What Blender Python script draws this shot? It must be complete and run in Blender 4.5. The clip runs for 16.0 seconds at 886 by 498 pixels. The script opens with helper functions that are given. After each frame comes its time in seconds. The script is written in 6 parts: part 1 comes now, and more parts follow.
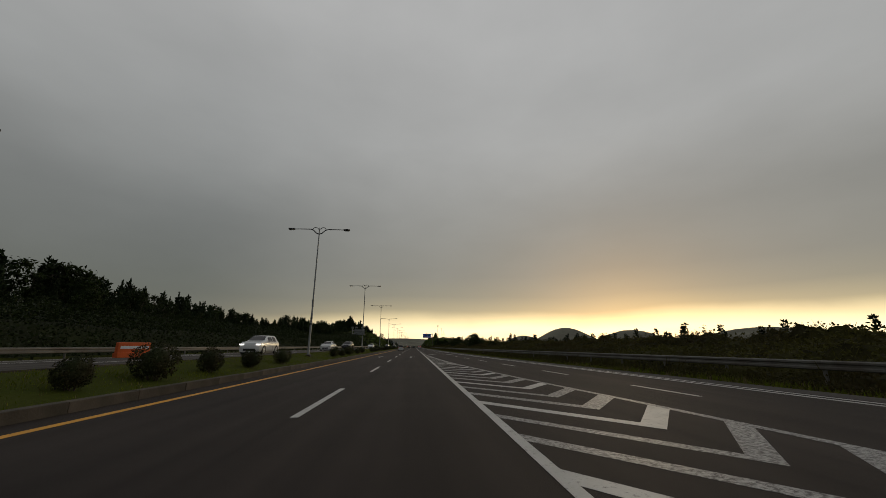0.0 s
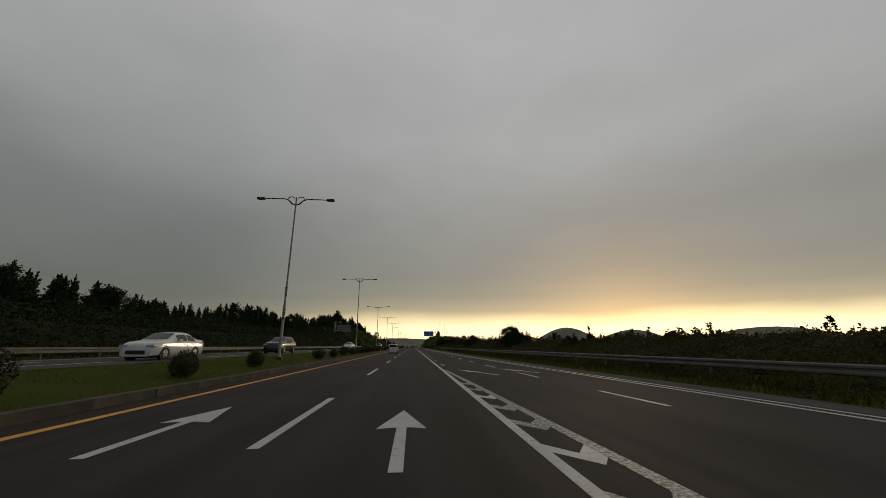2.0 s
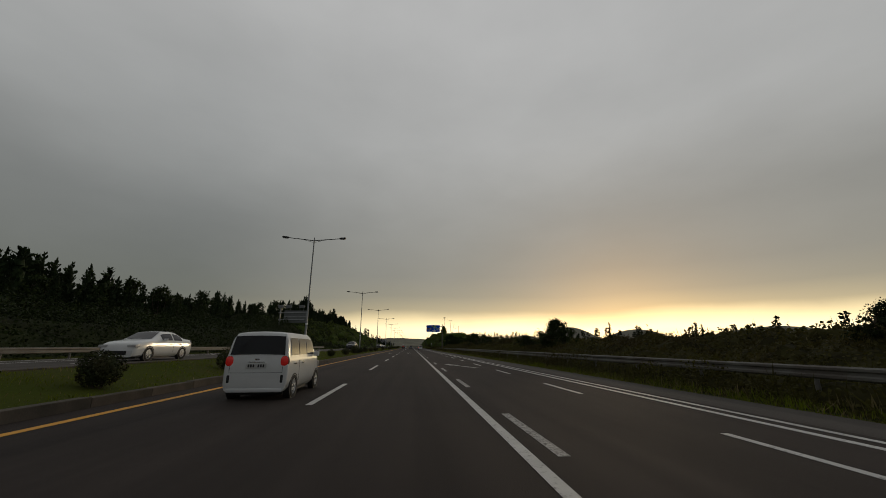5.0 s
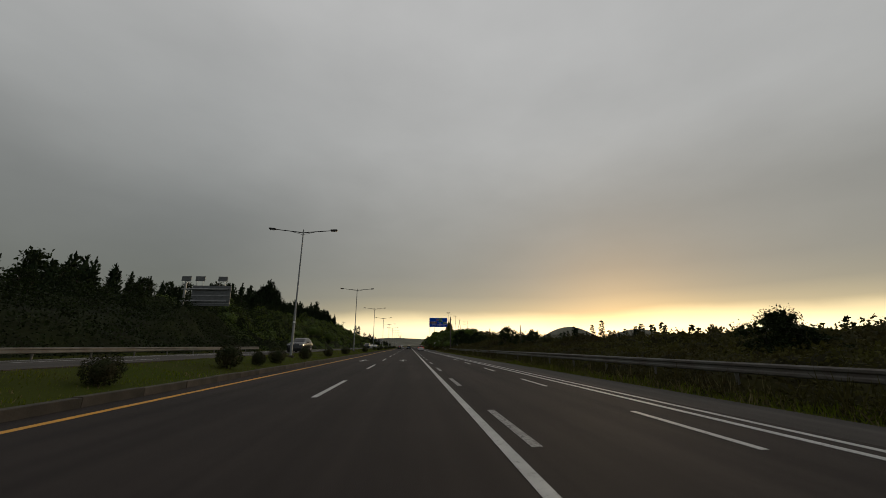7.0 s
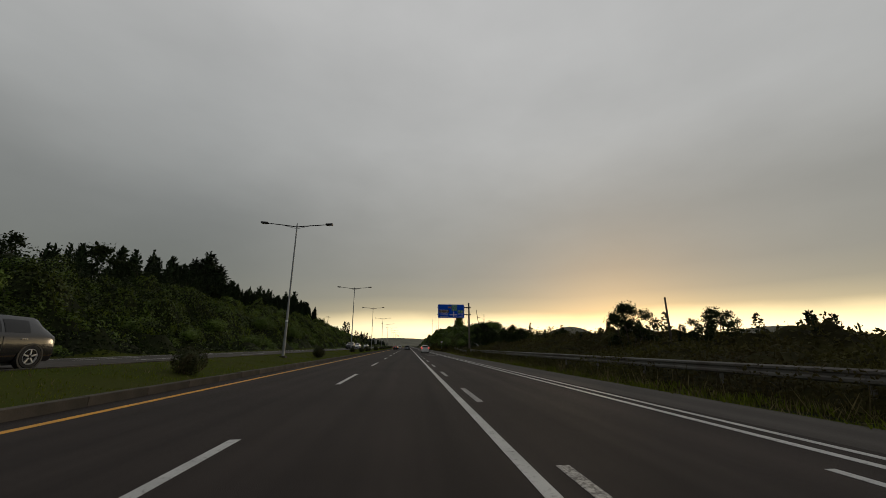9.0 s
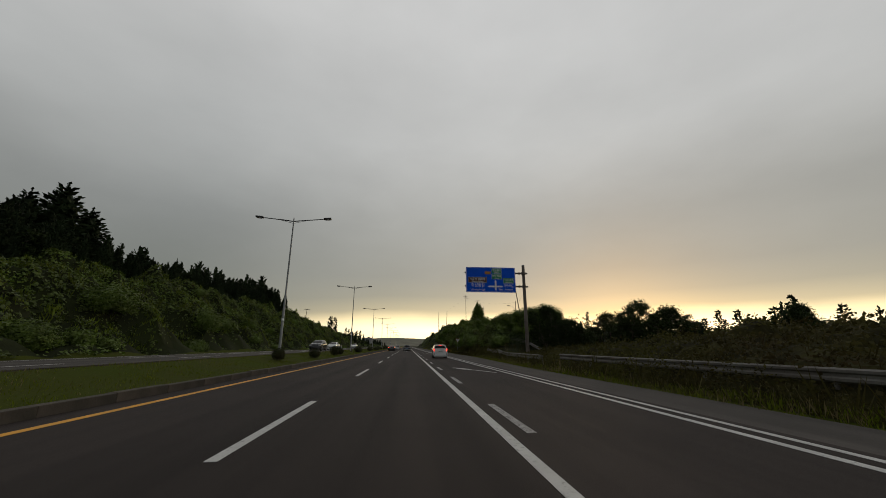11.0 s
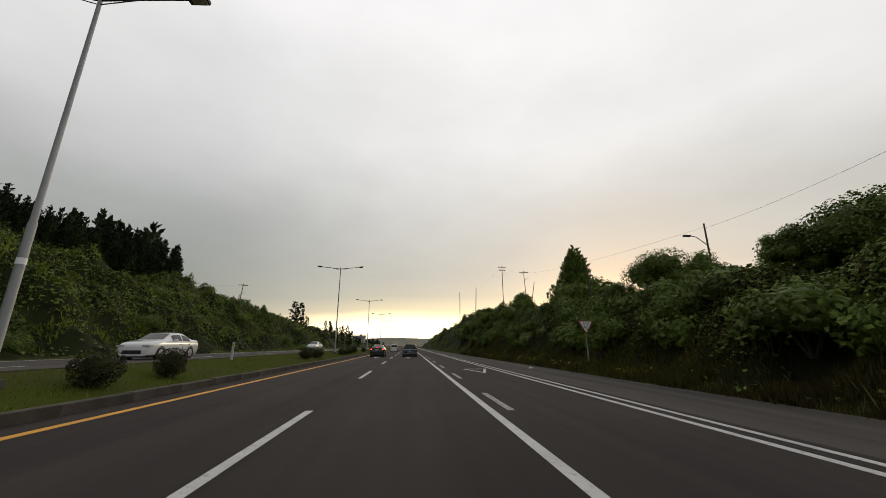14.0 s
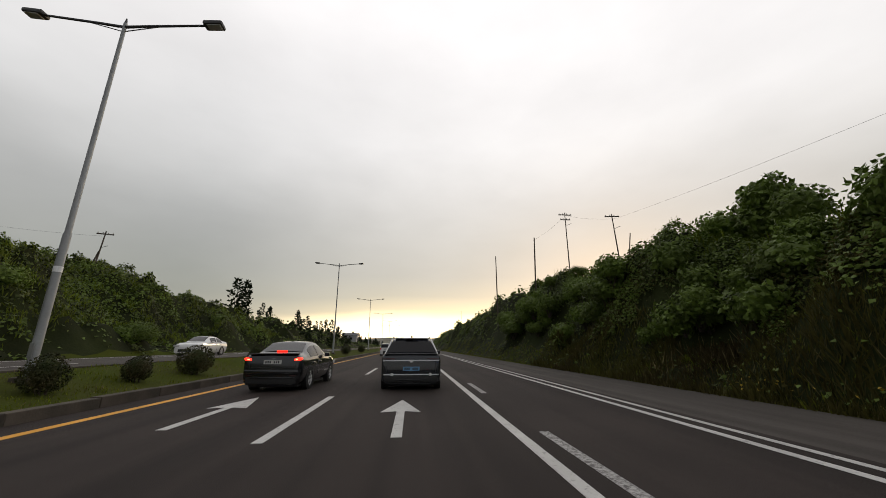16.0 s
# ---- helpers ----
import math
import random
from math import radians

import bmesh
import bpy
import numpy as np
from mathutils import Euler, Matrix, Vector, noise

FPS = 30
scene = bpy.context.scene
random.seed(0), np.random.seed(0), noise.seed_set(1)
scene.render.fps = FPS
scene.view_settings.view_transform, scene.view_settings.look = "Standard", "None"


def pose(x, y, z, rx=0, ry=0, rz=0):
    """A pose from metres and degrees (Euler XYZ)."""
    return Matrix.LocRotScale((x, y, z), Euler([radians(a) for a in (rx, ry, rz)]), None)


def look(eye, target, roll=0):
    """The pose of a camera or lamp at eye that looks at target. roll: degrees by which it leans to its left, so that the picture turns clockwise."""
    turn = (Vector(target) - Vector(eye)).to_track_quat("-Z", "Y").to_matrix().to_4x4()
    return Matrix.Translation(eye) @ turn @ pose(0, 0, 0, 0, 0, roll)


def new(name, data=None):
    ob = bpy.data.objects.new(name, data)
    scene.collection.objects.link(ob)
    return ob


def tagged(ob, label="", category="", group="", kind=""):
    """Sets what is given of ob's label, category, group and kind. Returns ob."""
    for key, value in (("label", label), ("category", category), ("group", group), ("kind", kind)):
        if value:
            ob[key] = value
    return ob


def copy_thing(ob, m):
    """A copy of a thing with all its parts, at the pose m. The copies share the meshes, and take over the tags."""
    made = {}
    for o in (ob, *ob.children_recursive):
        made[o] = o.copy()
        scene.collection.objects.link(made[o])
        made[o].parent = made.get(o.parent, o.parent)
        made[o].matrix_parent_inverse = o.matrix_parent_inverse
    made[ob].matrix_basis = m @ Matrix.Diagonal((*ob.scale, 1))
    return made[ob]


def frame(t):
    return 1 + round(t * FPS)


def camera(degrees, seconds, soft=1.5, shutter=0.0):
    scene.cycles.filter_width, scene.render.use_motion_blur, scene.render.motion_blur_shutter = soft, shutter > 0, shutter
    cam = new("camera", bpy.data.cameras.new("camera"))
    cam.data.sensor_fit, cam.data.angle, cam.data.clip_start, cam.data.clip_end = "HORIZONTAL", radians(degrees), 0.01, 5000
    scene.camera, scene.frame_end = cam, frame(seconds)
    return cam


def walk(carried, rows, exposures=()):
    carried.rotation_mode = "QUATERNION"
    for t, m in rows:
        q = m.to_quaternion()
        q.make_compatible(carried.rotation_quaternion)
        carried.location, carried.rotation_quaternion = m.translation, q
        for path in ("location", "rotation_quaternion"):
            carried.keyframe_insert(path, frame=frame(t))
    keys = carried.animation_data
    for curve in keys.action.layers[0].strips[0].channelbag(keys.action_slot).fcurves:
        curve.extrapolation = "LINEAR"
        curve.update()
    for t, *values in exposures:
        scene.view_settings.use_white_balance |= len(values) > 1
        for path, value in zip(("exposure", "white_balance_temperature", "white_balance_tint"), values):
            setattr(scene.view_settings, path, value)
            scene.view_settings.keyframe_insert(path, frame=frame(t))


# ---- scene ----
# The road runs along +Y; x = 0 is the camera's own line. Metres.
cam = camera(101.0, 16.0, soft=0.62)
# seconds, x, y
TRACK = [(0, 0.029, -0.63), (0.5, -0.048, 9.52), (1, -0.101, 19.88), (1.5, -0.13, 30.37), (2, -0.137, 40.91), (2.5, -0.123, 51.44),
         (3, -0.093, 61.92), (3.5, -0.05, 72.3), (4, 0.002, 82.55), (4.5, 0.058, 92.65), (5, 0.114, 102.58), (6.25, 0.234, 126.69),
         (7.5, 0.289, 149.81), (8, 0.288, 158.83), (9.25, 0.229, 181.01), (10.5, 0.11, 202.94), (11, 0.054, 211.72), (11.5, -0.001, 220.54),
         (12, -0.052, 229.41), (12.5, -0.096, 238.34), (13, -0.131, 247.35), (13.5, -0.153, 256.43), (14, -0.162, 265.59), (14.5, -0.157, 274.81),
         (15, -0.141, 284.07), (15.5, -0.117, 293.35), (16, -0.091, 302.62)]


def ease(t, table):
    """Straight steps between the rows of a short table."""
    for (a, va), (b, vb) in zip(table, table[1:]):
        if t <= b:
            return va + (vb - va) * max(0.0, (t - a) / (b - a))
    return table[-1][1]


YAW = [(0, -4.4), (5, -4.8), (8, -5.2), (12, -5.4), (15.5, -4.8), (16, -4.7)]
PITCH = [(0, 14.9), (16, 14.9)]
ROLL = [(0, 0.0), (16, 0.0)]
EYE = 1.33
walk(cam, [(t, pose(x, y, EYE, 90 + ease(t, PITCH), ease(t, ROLL), ease(t, YAW))) for t, x, y in TRACK],
     [(0, -0.06, 6500, 10), (5, 0.02, 6500, 10), (8, 0.11, 6500, 10), (10.5, 0.29, 6510, 10), (11.5, 0.53, 6520, 10), (12.5, 0.84, 6540, 11), (13.5, 1.02, 6560, 12), (14.5, 1.13, 6580, 13), (16, 1.19, 6600, 14)])

# ---- sky and light: a grey overcast evening, with a bright gap along the horizon towards the low sun ----
SUN_TURN = radians(30)   # to the right of the road's direction
SUN_UP = radians(4)
world = bpy.data.worlds.new("evening_sky")
scene.world = world
world.use_nodes = True
wn, wl = world.node_tree.nodes, world.node_tree.links
wn.clear()


def wmath(op, a, b=None, c=None):
    n = wn.new("ShaderNodeMath")
    n.operation = op
    for i, v in enumerate((a, b, c)):
        if v is None:
            continue
        if isinstance(v, (int, float)):
            n.inputs[i].default_value = v
        else:
            wl.new(v, n.inputs[i])
    return n.outputs[0]


def wramp(fac, stops):
    n = wn.new("ShaderNodeValToRGB")
    e = n.color_ramp.elements
    while len(e) < len(stops):
        e.new(0.5)
    for el, (p, c) in zip(e, stops):
        el.position, el.color = p, (*c, 1)
    wl.new(fac, n.inputs[0])
    return n.outputs[0]


def wmix(fac, a, b, blend="MIX"):
    n = wn.new("ShaderNodeMix")
    n.data_type, n.blend_type = "RGBA", blend
    for s, v in ((n.inputs[0], fac), (n.inputs[6], a), (n.inputs[7], b)):
        if isinstance(v, (int, float)):
            s.default_value = v
        elif isinstance(v, tuple):
            s.default_value = (*v, 1)
        else:
            wl.new(v, s)
    return n.outputs[2]


coord = wn.new("ShaderNodeTexCoord").outputs["Generated"]
sep = wn.new("ShaderNodeSeparateXYZ")
wl.new(coord, sep.inputs[0])
flat = wmath("SQRT", wmath("ADD", wmath("MULTIPLY", sep.outputs[0], sep.outputs[0]), wmath("MULTIPLY", sep.outputs[1], sep.outputs[1])))
toward = wmath("DIVIDE", wmath("ADD", wmath("MULTIPLY", sep.outputs[0], math.sin(SUN_TURN)), wmath("MULTIPLY", sep.outputs[1], math.cos(SUN_TURN))), wmath("ADD", flat, 0.001))
cloud = wn.new("ShaderNodeTexNoise")
stretch = wn.new("ShaderNodeMapping")
stretch.inputs["Scale"].default_value = (1.2, 1.2, 2.6)
wl.new(coord, stretch.inputs[0])
wl.new(stretch.outputs[0], cloud.inputs["Vector"])
cloud.inputs["Scale"].default_value, cloud.inputs["Detail"].default_value = 2.2, 6
wobble = wmath("MULTIPLY", wmath("SUBTRACT", cloud.outputs[0], 0.5), 0.05)
height = wmath("ADD", sep.outputs[2], wobble)
away = wramp(height, [(0.0, (0.16, 0.16, 0.14)), (0.12, (0.125, 0.13, 0.118)), (0.3, (0.175, 0.18, 0.173)), (0.5, (0.31, 0.315, 0.31)), (0.79, (0.42, 0.42, 0.415)), (0.93, (0.2, 0.2, 0.2)), (1, (0.16, 0.16, 0.16))])
near = wramp(height, [(0.0, (0.95, 0.72, 0.34)), (0.04, (1.0, 0.84, 0.50)), (0.065, (0.80, 0.64, 0.35)), (0.09, (0.43, 0.37, 0.25)), (0.125, (0.29, 0.268, 0.215)), (0.18, (0.25, 0.24, 0.212)), (0.3, (0.27, 0.265, 0.245)), (0.5, (0.38, 0.38, 0.37)), (0.79, (0.42, 0.42, 0.415)), (0.93, (0.2, 0.2, 0.2)), (1, (0.16, 0.16, 0.16))])
gap = wramp(height, [(0.0, (0.55, 0.45, 0.27)), (0.045, (0.42, 0.36, 0.24)), (0.085, (0.0, 0.0, 0.0))])
near = wmix(1.0, near, gap, "ADD")
behind = wramp(height, [(0.0, (0.13, 0.133, 0.136)), (0.4, (0.16, 0.163, 0.166)), (1, (0.16, 0.16, 0.16))])
side = wn.new("ShaderNodeMapRange")
side.interpolation_type = "SMOOTHSTEP"
wl.new(toward, side.inputs[0])
side.inputs[1].default_value, side.inputs[2].default_value = 0.45, 0.97
skin = wmix(side.outputs[0], away, near)
rear = wn.new("ShaderNodeMapRange")
rear.interpolation_type = "SMOOTHSTEP"
wl.new(toward, rear.inputs[0])
rear.inputs[1].default_value, rear.inputs[2].default_value = -0.75, 0.05
skin = wmix(rear.outputs[0], behind, skin)
mottle = wmath("ADD", wmath("MULTIPLY", cloud.outputs[0], 0.32), 0.85)
skin = wmix(1.0, skin, mottle, "MULTIPLY")
air = wn.new("ShaderNodeTexSky")
air.sky_type, air.sun_disc, air.sun_elevation, air.sun_rotation = "NISHITA", False, SUN_UP, SUN_TURN
back = wn.new("ShaderNodeBackground")
wl.new(skin, back.inputs[0])
back.inputs[1].default_value = 1.0
veil = wn.new("ShaderNodeBackground")
wl.new(air.outputs[0], veil.inputs[0])
veil.inputs[1].default_value = 0.012
both = wn.new("ShaderNodeAddShader")
wl.new(back.outputs[0], both.inputs[0])
wl.new(veil.outputs[0], both.inputs[1])
wl.new(both.outputs[0], wn.new("ShaderNodeOutputWorld").inputs[0])
sun = new("sun", bpy.data.lights.new("sun", "SUN"))
sun.data.energy, sun.data.angle, sun.data.color = 0.5, radians(12), (1.0, 0.78, 0.5)
sun.matrix_world = look((0, 0, 0), (-math.sin(SUN_TURN), -math.cos(SUN_TURN), -math.tan(SUN_UP)))

# ---- materials ----
def material(name, base, rough=0.7, metal=0.0, vary=0.25, scale=3.0, fine=60.0, bump=0.1, tint=None, island=0.0, object_vary=0.0, spec=0.5, coat=0.0, emit=0.0, transmission=0.0, far=None):
    """A surface with variation at two scales: broad stains towards tint and fine grain, with relief."""
    m = bpy.data.materials.new(name)
    m.use_nodes = True
    n, l = m.node_tree.nodes, m.node_tree.links
    p = n["Principled BSDF"]
    p.inputs["Roughness"].default_value, p.inputs["Metallic"].default_value = rough, metal
    p.inputs["Specular IOR Level"].default_value, p.inputs["Coat Weight"].default_value = spec, coat
    p.inputs["Coat Roughness"].default_value = 0.08
    p.inputs["Transmission Weight"].default_value = transmission
    geo = n.new("ShaderNodeTexCoord").outputs["Object"]
    broad, grain = n.new("ShaderNodeTexNoise"), n.new("ShaderNodeTexNoise")
    for t, s, d in ((broad, scale, 5), (grain, fine, 3)):
        l.new(geo, t.inputs["Vector"])
        t.inputs["Scale"].default_value, t.inputs["Detail"].default_value = s, d
    tint = tint or tuple(c * (1 - vary) for c in base)
    ramp = n.new("ShaderNodeMapRange")
    l.new(broad.outputs[0], ramp.inputs[0])
    ramp.inputs[1].default_value, ramp.inputs[2].default_value = 0.35, 0.65
    mix = n.new("ShaderNodeMix")
    mix.data_type = "RGBA"
    l.new(ramp.outputs[0], mix.inputs[0])
    mix.inputs[6].default_value, mix.inputs[7].default_value = (*base, 1), (*tint, 1)
    hsv = n.new("ShaderNodeHueSaturation")
    l.new(mix.outputs[2], hsv.inputs["Color"])
    val = n.new("ShaderNodeMath")
    val.operation = "MULTIPLY_ADD"
    l.new(grain.outputs[0], val.inputs[0])
    val.inputs[1].default_value, val.inputs[2].default_value = vary * 1.2, 1 - vary * 0.6
    last = val.outputs[0]
    for amount, kind, out in ((island, "ShaderNodeNewGeometry", "Random Per Island"), (object_vary, "ShaderNodeObjectInfo", "Random")):
        if amount:
            k = n.new("ShaderNodeMath")
            k.operation = "MULTIPLY_ADD"
            l.new(n.new(kind).outputs[out], k.inputs[0])
            k.inputs[1].default_value, k.inputs[2].default_value = amount * 2, 1 - amount
            mul = n.new("ShaderNodeMath")
            mul.operation = "MULTIPLY"
            l.new(last, mul.inputs[0])
            l.new(k.outputs[0], mul.inputs[1])
            last = mul.outputs[0]
    l.new(last, hsv.inputs["Value"])
    l.new(hsv.outputs[0], p.inputs["Base Color"])
    if bump:
        b = n.new("ShaderNodeBump")
        b.inputs["Strength"].default_value, b.inputs["Distance"].default_value = bump, 0.02
        l.new(grain.outputs[0], b.inputs["Height"])
        l.new(b.outputs[0], p.inputs["Normal"])
    if emit:
        p.inputs["Emission Color"].default_value, p.inputs["Emission Strength"].default_value = (*base, 1), emit
    m.diffuse_color = (*base, 1)
    return m


def backlit(m, amount):
    """Thin leaves let part of the light through."""
    n, l = m.node_tree.nodes, m.node_tree.links
    p = n["Principled BSDF"]
    t, mix = n.new("ShaderNodeBsdfTranslucent"), n.new("ShaderNodeMixShader")
    l.new(p.inputs["Base Color"].links[0].from_socket, t.inputs["Color"])
    mix.inputs[0].default_value = amount
    l.new(p.outputs[0], mix.inputs[1])
    l.new(t.outputs[0], mix.inputs[2])
    l.new(mix.outputs[0], n["Material Output"].inputs["Surface"])
    return m


def worn_paint(name, base, under, worn=0.45, scale=9.0):
    """Road paint, abraded through to the asphalt in flecks."""
    m = material(name, base, 0.6, vary=0.2, scale=1.2, fine=40, bump=0.15)
    n, l = m.node_tree.nodes, m.node_tree.links
    p = n["Principled BSDF"]
    src = p.inputs["Base Color"].links[0].from_socket
    t = n.new("ShaderNodeTexNoise")
    l.new(n.new("ShaderNodeTexCoord").outputs["Object"], t.inputs["Vector"])
    t.inputs["Scale"].default_value, t.inputs["Detail"].default_value, t.inputs["Roughness"].default_value = scale, 8, 0.75
    r = n.new("ShaderNodeMapRange")
    l.new(t.outputs[0], r.inputs[0])
    r.inputs[1].default_value, r.inputs[2].default_value = worn + 0.15, worn
    r.inputs[3].default_value, r.inputs[4].default_value = 0.0, 1.0
    mix = n.new("ShaderNodeMix")
    mix.data_type = "RGBA"
    l.new(r.outputs[0], mix.inputs[0])
    l.new(src, mix.inputs[6])
    mix.inputs[7].default_value = (*under, 1)
    l.new(mix.outputs[2], p.inputs["Base Color"])
    return m


def streaked(m, amount=0.35):
    """Wear drawn out along the road: wheel tracks, oil and patches."""
    n, l = m.node_tree.nodes, m.node_tree.links
    p = n["Principled BSDF"]
    src = p.inputs["Base Color"].links[0].from_socket
    mp = n.new("ShaderNodeMapping")
    mp.inputs["Scale"].default_value = (1.5, 0.035, 1)
    l.new(n.new("ShaderNodeTexCoord").outputs["Object"], mp.inputs[0])
    t, crack = n.new("ShaderNodeTexNoise"), n.new("ShaderNodeTexVoronoi")
    l.new(mp.outputs[0], t.inputs["Vector"])
    t.inputs["Scale"].default_value, t.inputs["Detail"].default_value = 1.0, 5
    r = n.new("ShaderNodeMapRange")
    l.new(t.outputs[0], r.inputs[0])
    r.inputs[1].default_value, r.inputs[2].default_value, r.inputs[3].default_value, r.inputs[4].default_value = 0.3, 0.7, 1 - amount, 1 + amount
    h = n.new("ShaderNodeHueSaturation")
    l.new(src, h.inputs["Color"])
    l.new(r.outputs[0], h.inputs["Value"])
    l.new(h.outputs[0], p.inputs["Base Color"])
    return m


ASPHALT = material("asphalt", (0.040, 0.0308, 0.0268), 0.85, vary=0.24, scale=0.25, fine=90, bump=0.35, tint=(0.031, 0.0238, 0.0208), spec=0.2)
SHOULDER = material("old_asphalt", (0.074, 0.064, 0.056), 0.9, vary=0.3, scale=0.4, fine=70, bump=0.4, tint=(0.062, 0.054, 0.047), spec=0.3)
streaked(ASPHALT, 0.3)
streaked(SHOULDER, 0.35)
WHITE_LINE = worn_paint("white_road_paint", (0.62, 0.61, 0.58), (0.09, 0.08, 0.075), 0.30)
FADED_LINE = worn_paint("faded_road_paint", (0.50, 0.49, 0.47), (0.08, 0.07, 0.068), 0.42, 14)
YELLOW_LINE = worn_paint("yellow_road_paint", (0.85, 0.39, 0.012), (0.10, 0.07, 0.05), 0.24)
CONCRETE = material("weathered_concrete", (0.105, 0.083, 0.064), 0.9, vary=0.35, scale=0.8, fine=25, bump=0.4, tint=(0.035, 0.03, 0.021), object_vary=0.15)
GRASS_SOIL = material("grassy_soil", (0.052, 0.068, 0.009), 0.95, vary=0.45, scale=0.3, fine=12, bump=0.8, tint=(0.060, 0.066, 0.015), spec=0.03)
# dark base: the shade beneath vines and scrub is put into the soil colour
SHADED_SOIL = material("overgrown_bank", (0.024, 0.031, 0.009), 0.95, vary=0.5, scale=0.35, fine=8, bump=1.0, tint=(0.015, 0.018, 0.007), spec=0.1)
GRASS = material("grass_blades", (0.128, 0.165, 0.012), 0.8, vary=0.3, scale=0.2, fine=4, bump=0, tint=(0.135, 0.15, 0.022), island=0.35, spec=0.03)
BANK_GRASS = material("rough_bank_grass", (0.16, 0.215, 0.022), 0.7, vary=0.35, scale=0.15, fine=4, bump=0, tint=(0.10, 0.12, 0.02), island=0.35, spec=0.12)
STRAW = material("dry_grass_blades", (0.22, 0.17, 0.08), 0.8, vary=0.3, scale=0.2, fine=4, bump=0, tint=(0.14, 0.13, 0.05), island=0.35, spec=0.2)
VINE = material("vine_leaves", (0.125, 0.190, 0.027), 0.6, vary=0.3, scale=0.16, fine=3, bump=0, tint=(0.050, 0.062, 0.016), island=0.35, spec=0.2)
CONIFER = material("conifer_needles", (0.020, 0.033, 0.012), 0.8, vary=0.4, scale=0.4, fine=5, bump=0, tint=(0.014, 0.022, 0.009), island=0.35, object_vary=0.25, spec=0.12)
BROADLEAF = material("broad_leaves", (0.027, 0.042, 0.010), 0.65, vary=0.35, scale=0.4, fine=5, bump=0, tint=(0.024, 0.035, 0.011), island=0.45, object_vary=0.2, spec=0.12)
SHRUB = material("clipped_shrub_leaves", (0.030, 0.040, 0.013), 0.7, vary=0.35, scale=1.5, fine=9, bump=0, tint=(0.055, 0.045, 0.02), island=0.45, object_vary=0.2, spec=0.12)
SCRUB = material("scrub_leaves", (0.080, 0.078, 0.017), 0.75, vary=0.4, scale=0.15, fine=3, bump=0, tint=(0.050, 0.038, 0.015), island=0.3, spec=0.12)
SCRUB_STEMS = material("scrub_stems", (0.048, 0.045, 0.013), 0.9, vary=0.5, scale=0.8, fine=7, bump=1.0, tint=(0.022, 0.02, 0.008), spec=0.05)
for leafy, amount in ((GRASS, 0.3), (BANK_GRASS, 0.3), (STRAW, 0.3), (VINE, 0.12), (BROADLEAF, 0.2), (SCRUB, 0.3)):
    backlit(leafy, amount)
FLOWER = material("yellow_flower_heads", (0.65, 0.45, 0.03), 0.7, vary=0.3, scale=5, fine=20, bump=0, island=0.2)
BARK = material("bark", (0.09, 0.07, 0.05), 0.95, vary=0.4, scale=3, fine=30, bump=0.8)
# pale base: the haze of distance is put into the hillside colour
HAZE_HILL = material("far_hillside", (0.26, 0.25, 0.20), 1.0, vary=0.3, scale=0.01, fine=0.06, bump=0, spec=0.0)
STEEL = material("galvanised_steel", (0.46, 0.47, 0.47), 0.45, 0.7, vary=0.25, scale=1.5, fine=25, bump=0.08, tint=(0.32, 0.32, 0.31), object_vary=0.1)
LAMP_POLE = material("grey_lamp_pole", (0.30, 0.31, 0.31), 0.5, 0.5, vary=0.2, scale=1.2, fine=20, bump=0.06)
LAMP_HEAD = material("dark_lamp_housing", (0.05, 0.05, 0.05), 0.5, 0.2, vary=0.2, bump=0.03)
LAMP_LENS = material("unlit_lamp_lens", (0.5, 0.5, 0.48), 0.15, vary=0.1, bump=0)
CURL_IRON = material("dark_painted_iron", (0.07, 0.07, 0.075), 0.5, 0.5, vary=0.2, bump=0.05)
RAIL = material("weathered_guardrail_zinc", (0.17, 0.165, 0.15), 0.6, 0.35, vary=0.35, scale=1.0, fine=15, bump=0.1, tint=(0.12, 0.105, 0.09))
SIGN_BLUE = material("blue_retroreflective_sheet", (0.002, 0.105, 0.80), 0.5, vary=0.1, scale=1.5, fine=60, bump=0.02, spec=0.15)
SIGN_GREEN = material("green_retroreflective_sheet", (0.015, 0.26, 0.13), 0.45, vary=0.1, bump=0.02)
SIGN_BROWN = material("brown_retroreflective_sheet", (0.09, 0.035, 0.025), 0.45, vary=0.1, bump=0.02)
SIGN_WHITE = material("white_retroreflective_sheet", (0.88, 0.89, 0.9), 0.5, vary=0.06, bump=0.0)
SIGN_RED = material("red_retroreflective_sheet", (0.30, 0.02, 0.02), 0.5, vary=0.12, bump=0.0)
SIGN_ORANGE = material("orange_patch_sheet", (0.55, 0.25, 0.04), 0.5, vary=0.12, bump=0.0)
SIGN_BACK = material("bare_aluminium_sign_back", (0.22, 0.23, 0.23), 0.5, 0.5, vary=0.2, scale=2, bump=0.05)
SIGN_POLE = material("brown_weathered_steel", (0.20, 0.17, 0.145), 0.6, 0.3, vary=0.3, scale=1.0, fine=20, bump=0.1, tint=(0.13, 0.105, 0.09))
WOOD_POLE = material("weathered_timber_pole", (0.10, 0.08, 0.06), 0.9, vary=0.35, scale=2, fine=30, bump=0.4)
CABLE = material("black_cable", (0.02, 0.02, 0.02), 0.6, vary=0.1, bump=0)
ORANGE_TARP = material("orange_barrier_plastic", (0.75, 0.13, 0.02), 0.6, vary=0.2, scale=2, bump=0.1)
WALL_PALE = material("pale_rendered_wall", (0.42, 0.42, 0.42), 0.9, vary=0.2, scale=0.5, fine=10, bump=0.1)
ROOF_DARK = material("dark_roof_sheet", (0.12, 0.12, 0.13), 0.7, vary=0.2, bump=0.1)
